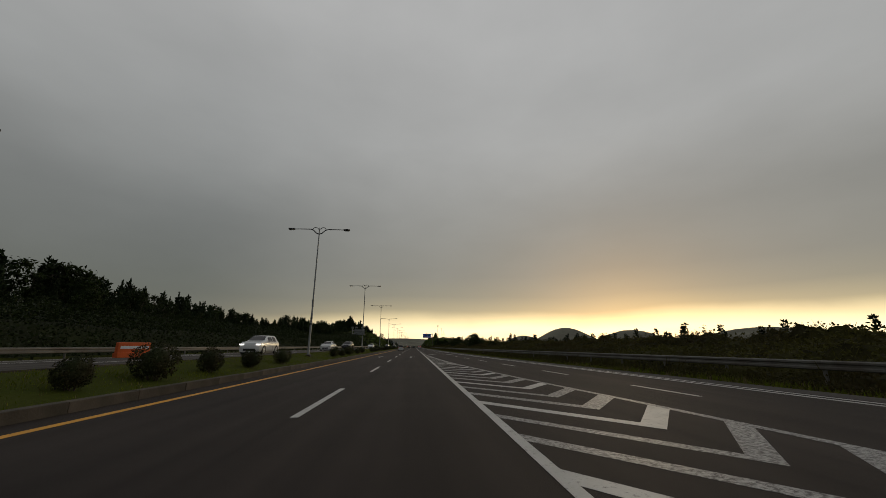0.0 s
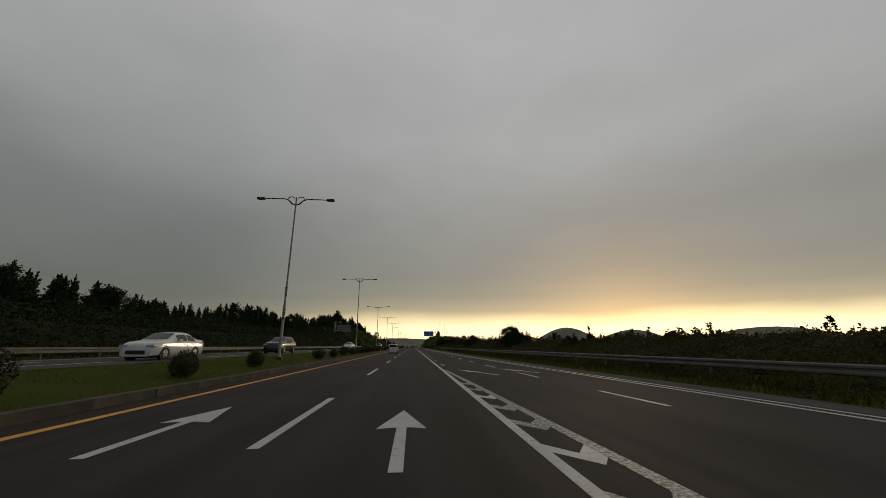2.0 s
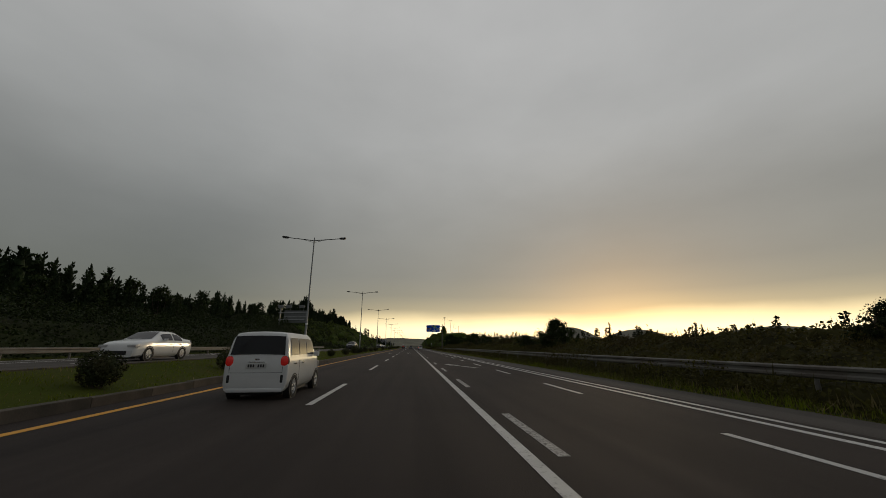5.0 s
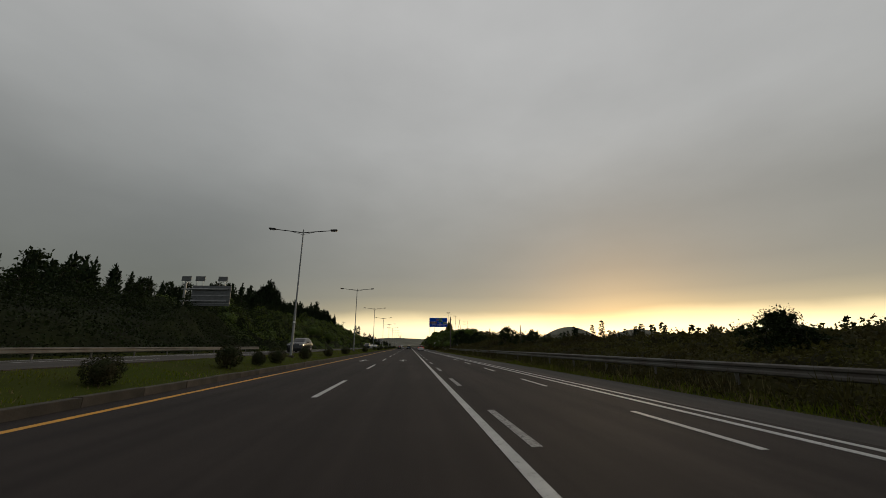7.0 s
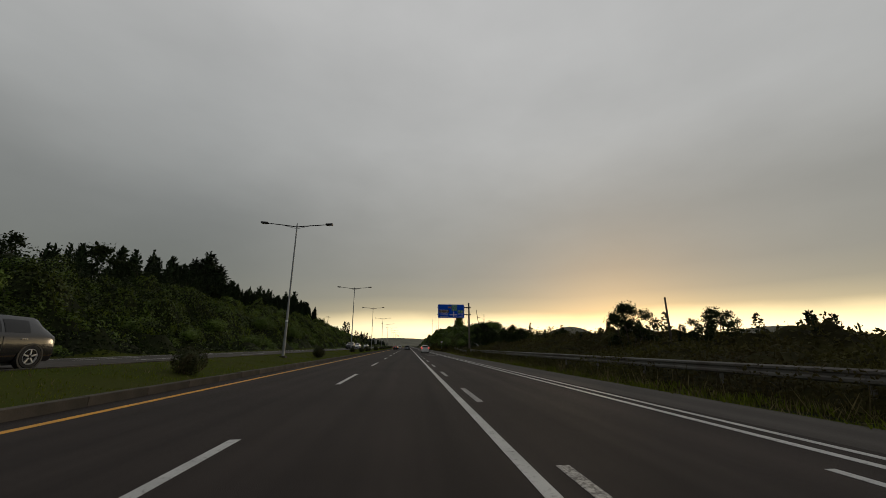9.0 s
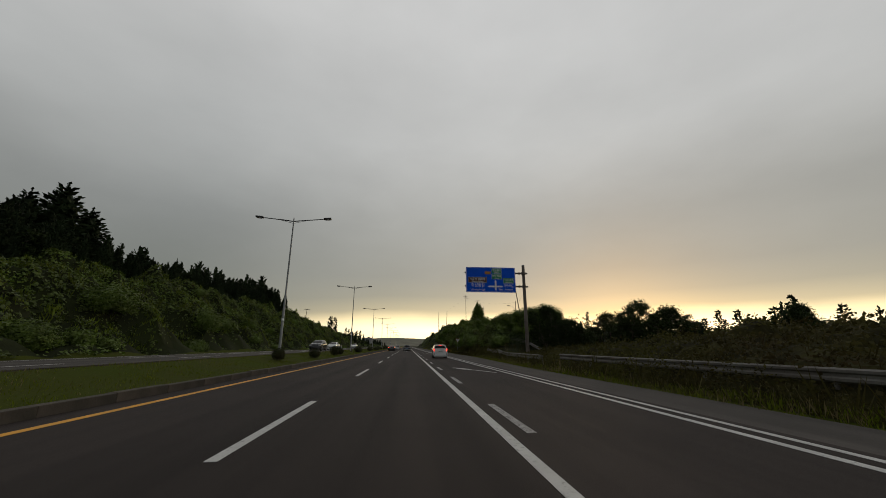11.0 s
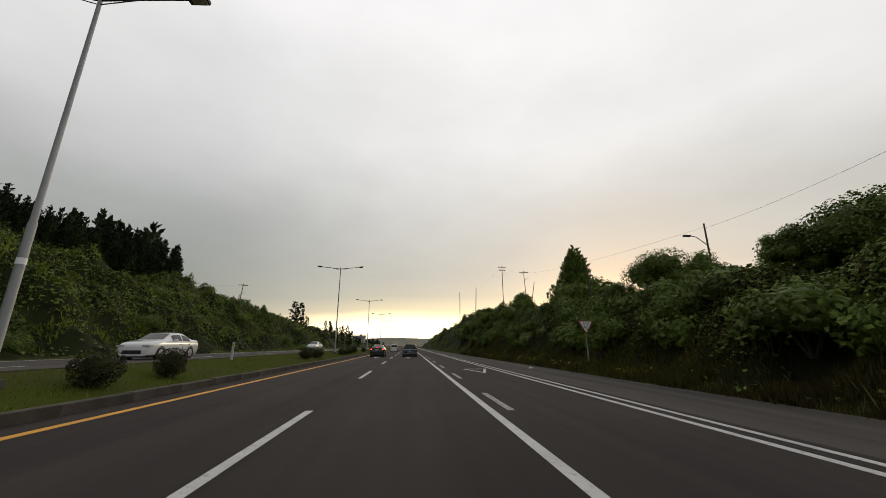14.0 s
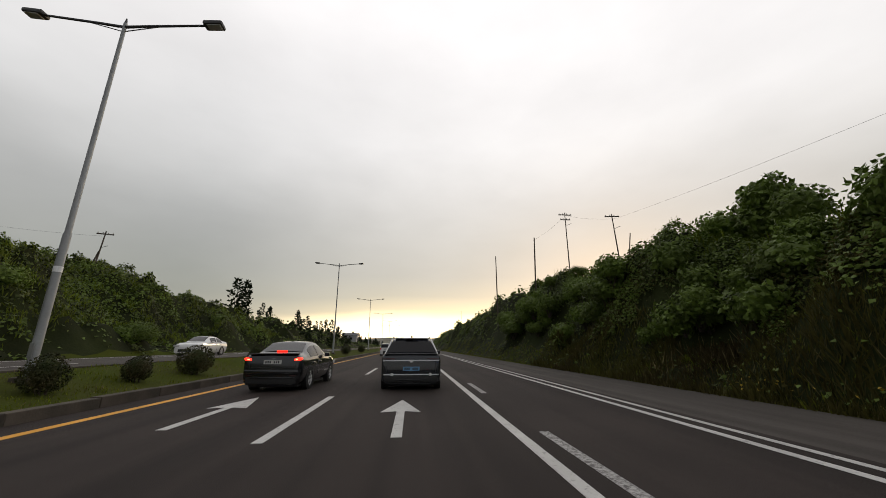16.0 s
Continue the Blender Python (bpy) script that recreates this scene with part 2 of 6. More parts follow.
POST_WHITE = material("dirty_white_plastic", (0.55, 0.55, 0.52), 0.6, vary=0.25, scale=6, bump=0.05)
YELLOW_PLASTIC = material("yellow_plastic", (0.7, 0.5, 0.05), 0.5, vary=0.2, bump=0.05)


def paint(name, base, metal=0.2):
    return material(name, base, 0.2, metal, vary=0.06, scale=2.0, fine=400, bump=0.0, coat=0.7)


PAINT_WHITE = paint("white_car_paint", (0.72, 0.73, 0.72), 0.0)
PAINT_BLACK = paint("black_car_paint", (0.018, 0.019, 0.022), 0.3)
PAINT_SLATE = paint("dark_slate_car_paint", (0.028, 0.032, 0.038), 0.3)
PAINT_SILVER = paint("silver_car_paint", (0.58, 0.58, 0.58), 0.15)
GLASS_DARK = material("tinted_car_glass", (0.010, 0.010, 0.011), 0.08, vary=0.05, bump=0, spec=0.35)
BLACK_TRIM = material("black_car_trim", (0.02, 0.02, 0.02), 0.6, vary=0.15, bump=0.03)
RUBBER = material("tyre_rubber", (0.022, 0.021, 0.02), 0.9, vary=0.2, fine=120, bump=0.2)
ALLOY = material("alloy_rim", (0.5, 0.5, 0.5), 0.35, 0.35, vary=0.15, bump=0.02)
CHROME = material("chrome_strip", (0.6, 0.6, 0.6), 0.15, 1.0, vary=0.05, bump=0)
TAIL_LIT = material("lit_red_tail_lamp", (1.0, 0.022, 0.01), 0.3, vary=0.1, bump=0, emit=1.7)
TAIL_CORE = material("bright_lamp_core", (1.0, 0.22, 0.09), 0.3, vary=0.05, bump=0, emit=3.0)
TAIL_DIM = material("red_tail_lamp_lens", (0.45, 0.02, 0.015), 0.15, vary=0.1, bump=0, emit=0.15)
TAIL_SMOKED = material("smoked_tail_lamp_lens", (0.05, 0.008, 0.008), 0.2, vary=0.1, bump=0)
TRIM_SILVER = material("satin_silver_trim", (0.80, 0.80, 0.81), 0.4, 0.2, vary=0.08, bump=0)
HEAD_LIT = material("lit_headlamp", (1.0, 0.97, 0.9), 0.2, vary=0.05, bump=0, emit=1.4)
HEAD_DIM = material("clear_headlamp_lens", (0.5, 0.5, 0.5), 0.1, vary=0.1, bump=0)
PLATE_WHITE = material("white_number_plate", (0.6, 0.6, 0.58), 0.5, vary=0.08, bump=0)
PLATE_BLUE = material("blue_number_plate", (0.15, 0.36, 0.6), 0.5, vary=0.08, bump=0)
PLATE_INK = material("plate_bars", (0.03, 0.03, 0.035), 0.6, vary=0.1, bump=0)
LOGO = material("badge_metal", (0.5, 0.5, 0.5), 0.25, 0.9, vary=0.1, bump=0)

# ---- mesh building ----
class Shape:
    """Vertices and faces of one mesh, gathered piece by piece."""

    def __init__(self):
        self.v, self.f = [], []

    def add(self, verts, faces, m=None):
        k = len(self.v)
        self.v += [tuple(m @ Vector(v)) for v in verts] if m else [tuple(v) for v in verts]
        self.f += [tuple(i + k for i in f) for f in faces]
        return self

    def box(self, x0, x1, y0, y1, z0, z1, m=None):
        vs = [(x, y, z) for z in (z0, z1) for y in (y0, y1) for x in (x0, x1)]
        return self.add(vs, [(0, 2, 3, 1), (4, 5, 7, 6), (0, 1, 5, 4), (2, 6, 7, 3), (0, 4, 6, 2), (1, 3, 7, 5)], m)

    def soft_box(self, x0, x1, y0, y1, z0, z1, b, m=None):
        """A box with chamfered edges."""
        bm = bmesh.new()
        bmesh.ops.create_cube(bm, size=1.0)
        for v in bm.verts:
            v.co = ((x0 + x1) / 2 + v.co.x * (x1 - x0), (y0 + y1) / 2 + v.co.y * (y1 - y0), (z0 + z1) / 2 + v.co.z * (z1 - z0))
        bmesh.ops.bevel(bm, geom=bm.edges[:], offset=b, segments=2, affect="EDGES", profile=0.6)
        bm.verts.index_update()
        self.add([v.co[:] for v in bm.verts], [[v.index for v in f.verts] for f in bm.faces], m)
        bm.free()
        return self

    def tube(self, pts, radii, sides=8, cap=True):
        """A round bar along pts."""
        if isinstance(radii, (int, float)):
            radii = [radii] * len(pts)
        pts = [Vector(p) for p in pts]
        k, up = len(self.v), None
        for i, p in enumerate(pts):
            d = (pts[min(i + 1, len(pts) - 1)] - pts[max(i - 1, 0)]).normalized()
            if up is None:
                up = Vector((1, 0, 0)) if abs(d.x) < 0.8 else Vector((0, 1, 0))
            a = d.cross(up).normalized()
            up = a.cross(d).normalized()
            for j in range(sides):
                w = 2 * math.pi * j / sides
                self.v.append(tuple(p + (a * math.cos(w) + up * math.sin(w)) * radii[i]))
        for i in range(len(pts) - 1):
            for j in range(sides):
                a, b = k + i * sides + j, k + i * sides + (j + 1) % sides
                self.f.append((a, b, b + sides, a + sides))
        if cap:
            self.f.append(tuple(k + j for j in range(sides))[::-1])
            self.f.append(tuple(k + (len(pts) - 1) * sides + j for j in range(sides)))
        return self

    def lathe(self, prof, sides=24, axis="x", m=None, caps=True):
        """A turned form: prof rows are (along, radius)."""
        vs, fs = [], []
        for a, r in prof:
            for j in range(sides):
                w = 2 * math.pi * j / sides
                c, s = r * math.cos(w), r * math.sin(w)
                vs.append((a, c, s) if axis == "x" else (c, s, a))
        for i in range(len(prof) - 1):
            for j in range(sides):
                p, q = i * sides + j, i * sides + (j + 1) % sides
                fs.append((p, q, q + sides, p + sides))
        if caps:
            fs += [tuple(range(sides))[::-1], tuple((len(prof) - 1) * sides + j for j in range(sides))]
        return self.add(vs, fs, m)

    def strip(self, pts, z0, z1, m=None):
        """A flat slab with the outline pts (x, y)."""
        n = len(pts)
        vs = [(x, y, z0) for x, y in pts] + [(x, y, z1) for x, y in pts]
        fs = [tuple(range(n))[::-1], tuple(range(n, 2 * n))] + [(i, (i + 1) % n, n + (i + 1) % n, n + i) for i in range(n)]
        return self.add(vs, fs, m)

    def leaf(self, p, size, rng, up=0.0, long=1.6, out=None):
        """One leaf: a folded blade of two faces, turned to the light on the outside of its plant."""
        n = Vector((rng.gauss(0, 0.6), rng.gauss(0, 0.6), rng.gauss(0, 0.6) + up))
        if out is not None:
            n += out * 1.2
        n.normalize()
        d = n.cross(Vector((rng.gauss(0, 1), rng.gauss(0, 1), rng.gauss(0, 1)))).normalized()
        s = n.cross(d)
        p, a, b, n = Vector(p), d * size * long, s * size * 0.5, n * (-size * 0.15)
        self.add([p, p + a * 0.5 + b + n, p + a, p + a * 0.5 - b + n], [(0, 1, 2), (0, 2, 3)])

    def needle(self, p, size, rng, up, long, out):
        """One spray of needles, long along the bough."""
        d = Vector((rng.gauss(0, 0.7), rng.gauss(0, 0.7), rng.gauss(0, 0.5) + up)) + out
        d.normalize()
        s = d.cross(Vector((rng.gauss(0, 1), rng.gauss(0, 1), rng.gauss(0, 1)))).normalized()
        p, a, b = Vector(p), d * size * long, s * size * 0.5
        self.add([p, p + a * 0.5 + b, p + a, p + a * 0.5 - b], [(0, 1, 2), (0, 2, 3)])


def mesh_of(name, shape, mat, smooth=False):
    me = bpy.data.meshes.new(name)
    me.from_pydata(shape.v, [], shape.f)
    if smooth:
        bm = bmesh.new()
        bm.from_mesh(me)
        bmesh.ops.recalc_face_normals(bm, faces=bm.faces[:])
        bm.to_mesh(me)
        bm.free()
    me.materials.append(mat)
    if smooth:
        me.polygons.foreach_set("use_smooth", [True] * len(me.polygons))
        me.set_sharp_from_angle(angle=radians(38))
    me.update()
    return me


def part(name, shape, mat, parent=None, label="", smooth=False, at=None):
    """Links a shape, or a ready mesh, as one object under a thing or a part."""
    ob = new(name, shape if isinstance(shape, bpy.types.Mesh) else mesh_of(name, shape, mat, smooth))
    if parent:
        ob.parent = parent
    if at is not None:
        ob.matrix_basis = at
    return tagged(ob, label)


def thing(name, label, category, group="", kind="", at=None):
    ob = new(name)
    ob.empty_display_size = 0.2
    if at is not None:
        ob.matrix_basis = at
    return tagged(ob, label, category, group, kind)


def writing(text, size, align="CENTER"):
    """A mesh of letters in the built-in font, lying in x-z and facing -y."""
    cu = bpy.data.curves.new("letters", "FONT")
    cu.body, cu.size, cu.align_x, cu.align_y = text, size, align, "CENTER"
    cu.resolution_u = 2
    cu.extrude = 0.004
    ob = bpy.data.objects.new("letters", cu)
    scene.collection.objects.link(ob)
    me = bpy.data.meshes.new_from_object(ob.evaluated_get(bpy.context.evaluated_depsgraph_get()))
    bpy.data.objects.remove(ob)
    return me


def between(v, table):
    for (a, va), (b, vb) in zip(table, table[1:]):
        if v <= b:
            k = max(0.0, (v - a) / (b - a))
            return va + (vb - va) * k
    return table[-1][1]


def smoothstep(a, b, x):
    k = min(1.0, max(0.0, (x - a) / (b - a)))
    return k * k * (3 - 2 * k)


def pod(cx, cy, cz, rx, ry, rz, tilt=0.0, power=2.6, n=14, m=8):
    """A rounded lens: a squared-off ellipsoid, turned by tilt degrees in the plane that faces the rear."""
    s, ca, sa = Shape(), math.cos(radians(tilt)), math.sin(radians(tilt))
    bend = lambda v: math.copysign(abs(v) ** (2 / power), v)
    for i in range(m + 1):
        b = math.pi * (i / m - 0.5)
        for j in range(n):
            a = 2 * math.pi * j / n
            x, z, y = rx * bend(math.cos(b)) * bend(math.cos(a)), rz * bend(math.cos(b)) * bend(math.sin(a)), ry * bend(math.sin(b))
            s.v.append((cx + x * ca - z * sa, cy + y, cz + x * sa + z * ca))
    s.f = [(i * n + j, i * n + (j + 1) % n, (i + 1) * n + (j + 1) % n, (i + 1) * n + j) for i in range(m) for j in range(n)]
    return s


def leaf_field(name, points, sizes, mat, seed, out=(0, 0, 0.3), long=1.6, wide=0.5, pull=1.0, upright=False):
    """Thousands of small folded leaves as one mesh."""
    r = np.random.RandomState(seed)
    p = np.asarray(points, float)
    n = len(p)
    unit = lambda a: a / (np.linalg.norm(a, axis=1, keepdims=True) + 1e-9)
    if upright:
        d = unit(r.normal(size=(n, 3)) + np.asarray(out) * pull)
        s = unit(np.cross(d, r.normal(size=(n, 3))))
    else:
        face = unit(r.normal(size=(n, 3)) * 0.55 + np.asarray(out) * pull)
        d = unit(np.cross(face, r.normal(size=(n, 3))))
        s = np.cross(face, d)
    size = np.asarray(sizes, float).reshape(-1, 1)
    a, b, f = d * size * long, s * size * wide, np.cross(d, s) * size * -0.3 * wide
    v = np.stack([p, p + a * 0.5 + b + f, p + a, p + a * 0.5 - b + f], 1).reshape(-1, 3)
    k = np.arange(n).reshape(-1, 1) * 4
    idx = np.concatenate([k, k + 1, k + 2, k, k + 2, k + 3], 1).astype(np.int32).ravel()
    me = bpy.data.meshes.new(name)
    me.vertices.add(4 * n)
    me.vertices.foreach_set("co", v.astype(np.float32).ravel())
    me.loops.add(6 * n)
    me.loops.foreach_set("vertex_index", idx)
    me.polygons.add(2 * n)
    me.polygons.foreach_set("loop_start", np.arange(0, 6 * n, 3, dtype=np.int32))
    me.materials.append(mat)
    me.update(calc_edges=True)
    return me

# ---- the lie of the land ----
EDGE = [(-80, 16.5), (-15, 11.9), (8, 10.8), (25, 9.8), (45, 8.6), (65, 7.7), (85, 7.0), (100, 6.5), (165, 5.9), (185, 5.6), (240, 5.1), (300, 4.75), (900, 4.75)]
GORE = [(-60, 9.6), (-15, 7.5), (3, 6.2), (7, 5.8), (12, 5.1), (17.5, 4.4), (28.5, 3.3), (40, 2.6), (54, 2.1), (63, 1.75)]
MERGE = [(-80, 12.5), (-15, 9.3), (5, 8.1), (15, 7.6), (35, 6.5), (55, 5.5), (70, 5.1), (200, 4.95)]
SHOULDER_W = [(-80, 1.6), (60, 1.8), (160, 2.4), (235, 2.6), (262, 3.8), (900, 3.8)]
BANK_R = [(-100, 0.0), (250, 0.0), (262, 1.6), (272, 3.0), (285, 3.9), (300, 4.9), (312, 5.7), (330, 6.7), (345, 7.4), (380, 7.2), (450, 6.2), (560, 3.0), (640, 0.5)]
BANK_L = [(-100, 2.6), (60, 2.6), (150, 2.8), (190, 4.4), (225, 7.0), (255, 8.2), (300, 9.0), (338, 9.6), (352, 8.0), (368, 5.9), (390, 5.0), (430, 4.2), (520, 2.4), (640, 0.8)]
RISE_L = [(-100, 5.0), (60, 6.5), (150, 7.0), (200, 5.0), (300, 1.0), (400, 0.0)]
FAR_EDGE = -20.3      # outer edge of the opposite carriageway
MEDIAN = (-11.0, -7.0)
OPP = 0.62            # the opposite carriageway lies higher


def road_edge(y):
    return between(y, EDGE) + between(y, SHOULDER_W)


def lumps(x, y, k):
    """Swelling of the overgrown banks: mounds, hollows and small tufts."""
    a = noise.noise(Vector((x * 0.22, y * 0.22, k))) * 0.9 + 0.55 * noise.noise(Vector((x * 0.55, y * 0.55, k + 3))) + 0.3 * noise.noise(Vector((x * 1.3, y * 1.3, k + 5)))
    return max(-0.5, 0.1 + 2.4 * a)


def land(x, y):
    """Height of the ground sheet."""
    bump = noise.noise(Vector((x * 0.12, y * 0.12, 3.1)))
    right = road_edge(y)
    if MEDIAN[0] < x <= right:
        return -0.12
    if x > right:
        d = x - right
        h = between(y, BANK_R)
        ditch = -0.12 * smoothstep(0, 1.2, d)
        swell = (1.3 * noise.noise(Vector((y * 0.23, x * 0.12, 2.2))) + 0.8 * noise.noise(Vector((y * 0.6, x * 0.3, 6.1)))) * smoothstep(0.8, 2.4, d)
        face = h * (0.22 * smoothstep(0.2, 2.0, d) + 0.78 * smoothstep(1.5, 3.6 + 0.3 * h, d + 0.55 * swell))
        roll_off = 1 - 0.45 * smoothstep(14, 60, d)
        return -0.1 + ditch * (h < 0.5) + face * roll_off + bump * 0.15 * smoothstep(0.5, 4, d) + lumps(x, y, 1.7) * smoothstep(0.4, 3, h) * smoothstep(0.3, 2.2, d)
    if x > FAR_EDGE:
        return 0.1
    d = FAR_EDGE - x
    h, r = between(y, BANK_L), between(y, RISE_L)
    return OPP - 0.1 + h * smoothstep(0.8, 4 + 1.3 * h, d) + r * smoothstep(8, 55, d) + bump * 0.2 * smoothstep(1, 5, d) + 1.35 * lumps(x, y, 7.7) * smoothstep(2.5, 5, h) * smoothstep(1.0, 4, d)


def grid_shape(xs, ys, zf):
    s = Shape()
    s.v = [(x, y, zf(x, y)) for y in ys for x in xs]
    n = len(xs)
    s.f = [(j * n + i, j * n + i + 1, (j + 1) * n + i + 1, (j + 1) * n + i) for j in range(len(ys) - 1) for i in range(n - 1)]
    return s


def spread(a, b, step):
    k = max(1, round((b - a) / step))
    return [a + (b - a) * i / k for i in range(k + 1)]


ground_x = [-3000, -1200, -500, -250, -150] + spread(-100, -44, 4) + spread(-42, -19.2, 1.0) + [-18, -14, -11.2, -10.8, -4, 2] + spread(5, 22, 0.5) + [23, 24.5, 26] + spread(28, 60, 4) + [80, 120, 200, 400, 900, 3000]
ground_y = [-1500, -400, -200] + spread(-100, 190, 5) + spread(191, 250, 1.25) + spread(251, 345, 0.75) + spread(347, 420, 2) + spread(425, 700, 8) + [760, 900, 1300, 2200, 3500]
ground = part("ground", grid_shape(ground_x, ground_y, land), GRASS_SOIL, smooth=True)
ground.data.materials.append(SHADED_SOIL)
# overgrown faces take the soil that has shade painted in
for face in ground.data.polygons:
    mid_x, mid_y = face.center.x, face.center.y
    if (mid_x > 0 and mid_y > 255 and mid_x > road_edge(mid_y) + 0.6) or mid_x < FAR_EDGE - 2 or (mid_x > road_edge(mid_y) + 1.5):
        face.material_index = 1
tagged(ground, "dark grassy earth and overgrown verges beside the road", "ground", kind="structure")


def ribbon(left, right, y0, y1, z0, z1, step=5.0):
    """A slab between two side lines, each a function of y."""
    ys = spread(y0, y1, step)
    s = Shape()
    for y in ys:
        s.v += [(left(y), y, z0), (right(y), y, z0), (left(y), y, z1), (right(y), y, z1)]
    for i in range(len(ys) - 1):
        a, b = 4 * i, 4 * i + 4
        s.f += [(a + 2, a + 3, b + 3, b + 2), (a, b, b + 1, a + 1), (a, a + 2, b + 2, b), (a + 1, b + 1, b + 3, a + 3)]
    e = 4 * (len(ys) - 1)
    s.f += [(0, 1, 3, 2), (e, e + 2, e + 3, e + 1)]
    return s


Y0, Y1 = -80, 900
road = part("road", ribbon(lambda y: -7.0, lambda y: between(y, EDGE) + 0.7, Y0, Y1, -0.3, 0.0), ASPHALT)
tagged(road, "dark brown-grey asphalt carriageway with fine wear", "road", kind="structure")
verge = part("road_shoulder", ribbon(lambda y: between(y, EDGE) + 0.7, road_edge, Y0, Y1, -0.3, -0.006), SHOULDER)
tagged(verge, "paler old asphalt shoulder with a dusty edge", "road shoulder", kind="structure")
opposite = part("opposite_road", ribbon(lambda y: FAR_EDGE, lambda y: MEDIAN[0], Y0, Y1, -0.3, OPP), SHOULDER)
tagged(opposite, "grey asphalt carriageway for oncoming traffic", "road", kind="structure")

# painted lines, each 4 mm proud of the asphalt
PAINT = 0.004


def line(name, x_of, y0, y1, width, mat, label, group="", z=0.0):
    ob = part(name, ribbon(lambda y: x_of(y) - width / 2, lambda y: x_of(y) + width / 2, y0, y1, z + 0.0005, z + PAINT), mat)
    return tagged(ob, label, "road marking", group, "structure")


S_LINE, D_LINE, Y_LINE = 1.6, -2.25, -6.15
line("lane_line_solid", lambda y: S_LINE, Y0, Y1, 0.17, WHITE_LINE, "solid white line along the edge of the driving lane")
line("median_line_yellow", lambda y: Y_LINE, Y0, Y1, 0.2, YELLOW_LINE, "solid orange-yellow line beside the median kerb")
line("edge_line_inner", lambda y: between(y, EDGE), Y0, Y1, 0.15, WHITE_LINE, "solid white edge line, inner of a pair")
line("edge_line_outer", lambda y: between(y, EDGE) + 0.42, Y0, Y1, 0.13, WHITE_LINE, "thin white edge line, outer of a pair")
line("gore_line", lambda y: between(y, GORE), -60, 63, 0.2, FADED_LINE, "worn white line closing the hatched gore")
line("opposite_edge_line", lambda y: FAR_EDGE + 0.9, Y0, Y1, 0.15, WHITE_LINE, "white edge line of the oncoming carriageway", z=OPP)
line("opposite_median_line", lambda y: MEDIAN[0] - 0.7, Y0, Y1, 0.15, YELLOW_LINE, "yellow line beside the far side of the median", z=OPP)



def dashes(x_of, starts, length, width, mat, name, label, group, z=0.0):
    made = {}
    for y in starts:
        lean = round((x_of(y + length) - x_of(y)) / length, 2)
        if lean not in made:
            h, e = width / 2, lean * length
            made[lean] = mesh_of(name, Shape().strip([(-h, 0), (h, 0), (h + e, length), (-h + e, length)], 0.0005, PAINT), mat)
        ob = new(name, made[lean])
        ob.location = (x_of(y), y, z)
        tagged(ob, label, "road marking", group, "structure")


dashes(lambda y: D_LINE, [7.2 + 13.1 * k for k in range(-6, 40)], 5.0, 0.16, WHITE_LINE, "lane_dash", "white lane dash on asphalt", "dashes between the two lanes")
dashes(lambda y: S_LINE + 0.45, [67.5 + 8 * k for k in range(9)] + [145.9 + 8 * k for k in range(22)], 3.0, 0.16, FADED_LINE, "faded_dash", "faded white dash beside the solid line", "dashes beside the solid line")
dashes(lambda y: between(y, MERGE), [-62.5 + 8 * k for k in range(31)], 3.0, 0.13, WHITE_LINE, "merge_dash", "thin white dash dividing the merging lane", "dashes of the merging lane")
dashes(lambda y: -14.2, [3 + 13 * k for k in range(-4, 45)], 5.0, 0.15, WHITE_LINE, "opposite_dash", "white lane dash on the oncoming side", "dashes of the oncoming lanes", OPP)
dashes(lambda y: -17.2, [3 + 13 * k for k in range(-4, 45)], 5.0, 0.15, WHITE_LINE, "opposite_dash", "white lane dash on the oncoming side", "dashes of the oncoming lanes", OPP)

# the hatched gore: V-shaped bars between the solid line and the gore line
for k in range(46):
    y = -18 + 1.78 * k
    w = between(y - 1, GORE) - S_LINE
    if w < 0.45:
        break
    b = 0.46 + 0.05 * math.sin(k * 1.7)
    ax, ay = S_LINE + 0.64 * w, y - 0.74 * w
    rx, ry = S_LINE + w - 0.06, y - 0.74 * w + 0.47 * w
    bar = part("hatch_bar", Shape().strip([(S_LINE + 0.06, y), (ax, ay), (rx, ry), (rx, ry + 1.6 * b), (ax - 0.1, ay + b * 1.2), (S_LINE + 0.06, y + b)], 0.0004, PAINT - 0.0015), FADED_LINE if k % 3 else WHITE_LINE)
    tagged(bar, "worn white chevron bar of the hatched gore", "road marking", "chevron bars of the gore", "structure")

# hatching at the exits of the opposite carriageway
for y0, n in ((24.0, 8), (103.0, 10), (164.0, 9), (262.0, 8)):
    for k in range(n):
        bar = part("hatch_bar", Shape().strip([(-19.1, 0), (-17.6, 1.3), (-17.6, 1.75), (-19.1, 0.45)], 0.0005, PAINT), FADED_LINE, at=pose(0, y0 + 1.7 * k, OPP))
        tagged(bar, "worn white slanting bar on the oncoming carriageway", "road marking", "hatch bars of the oncoming side", "structure")

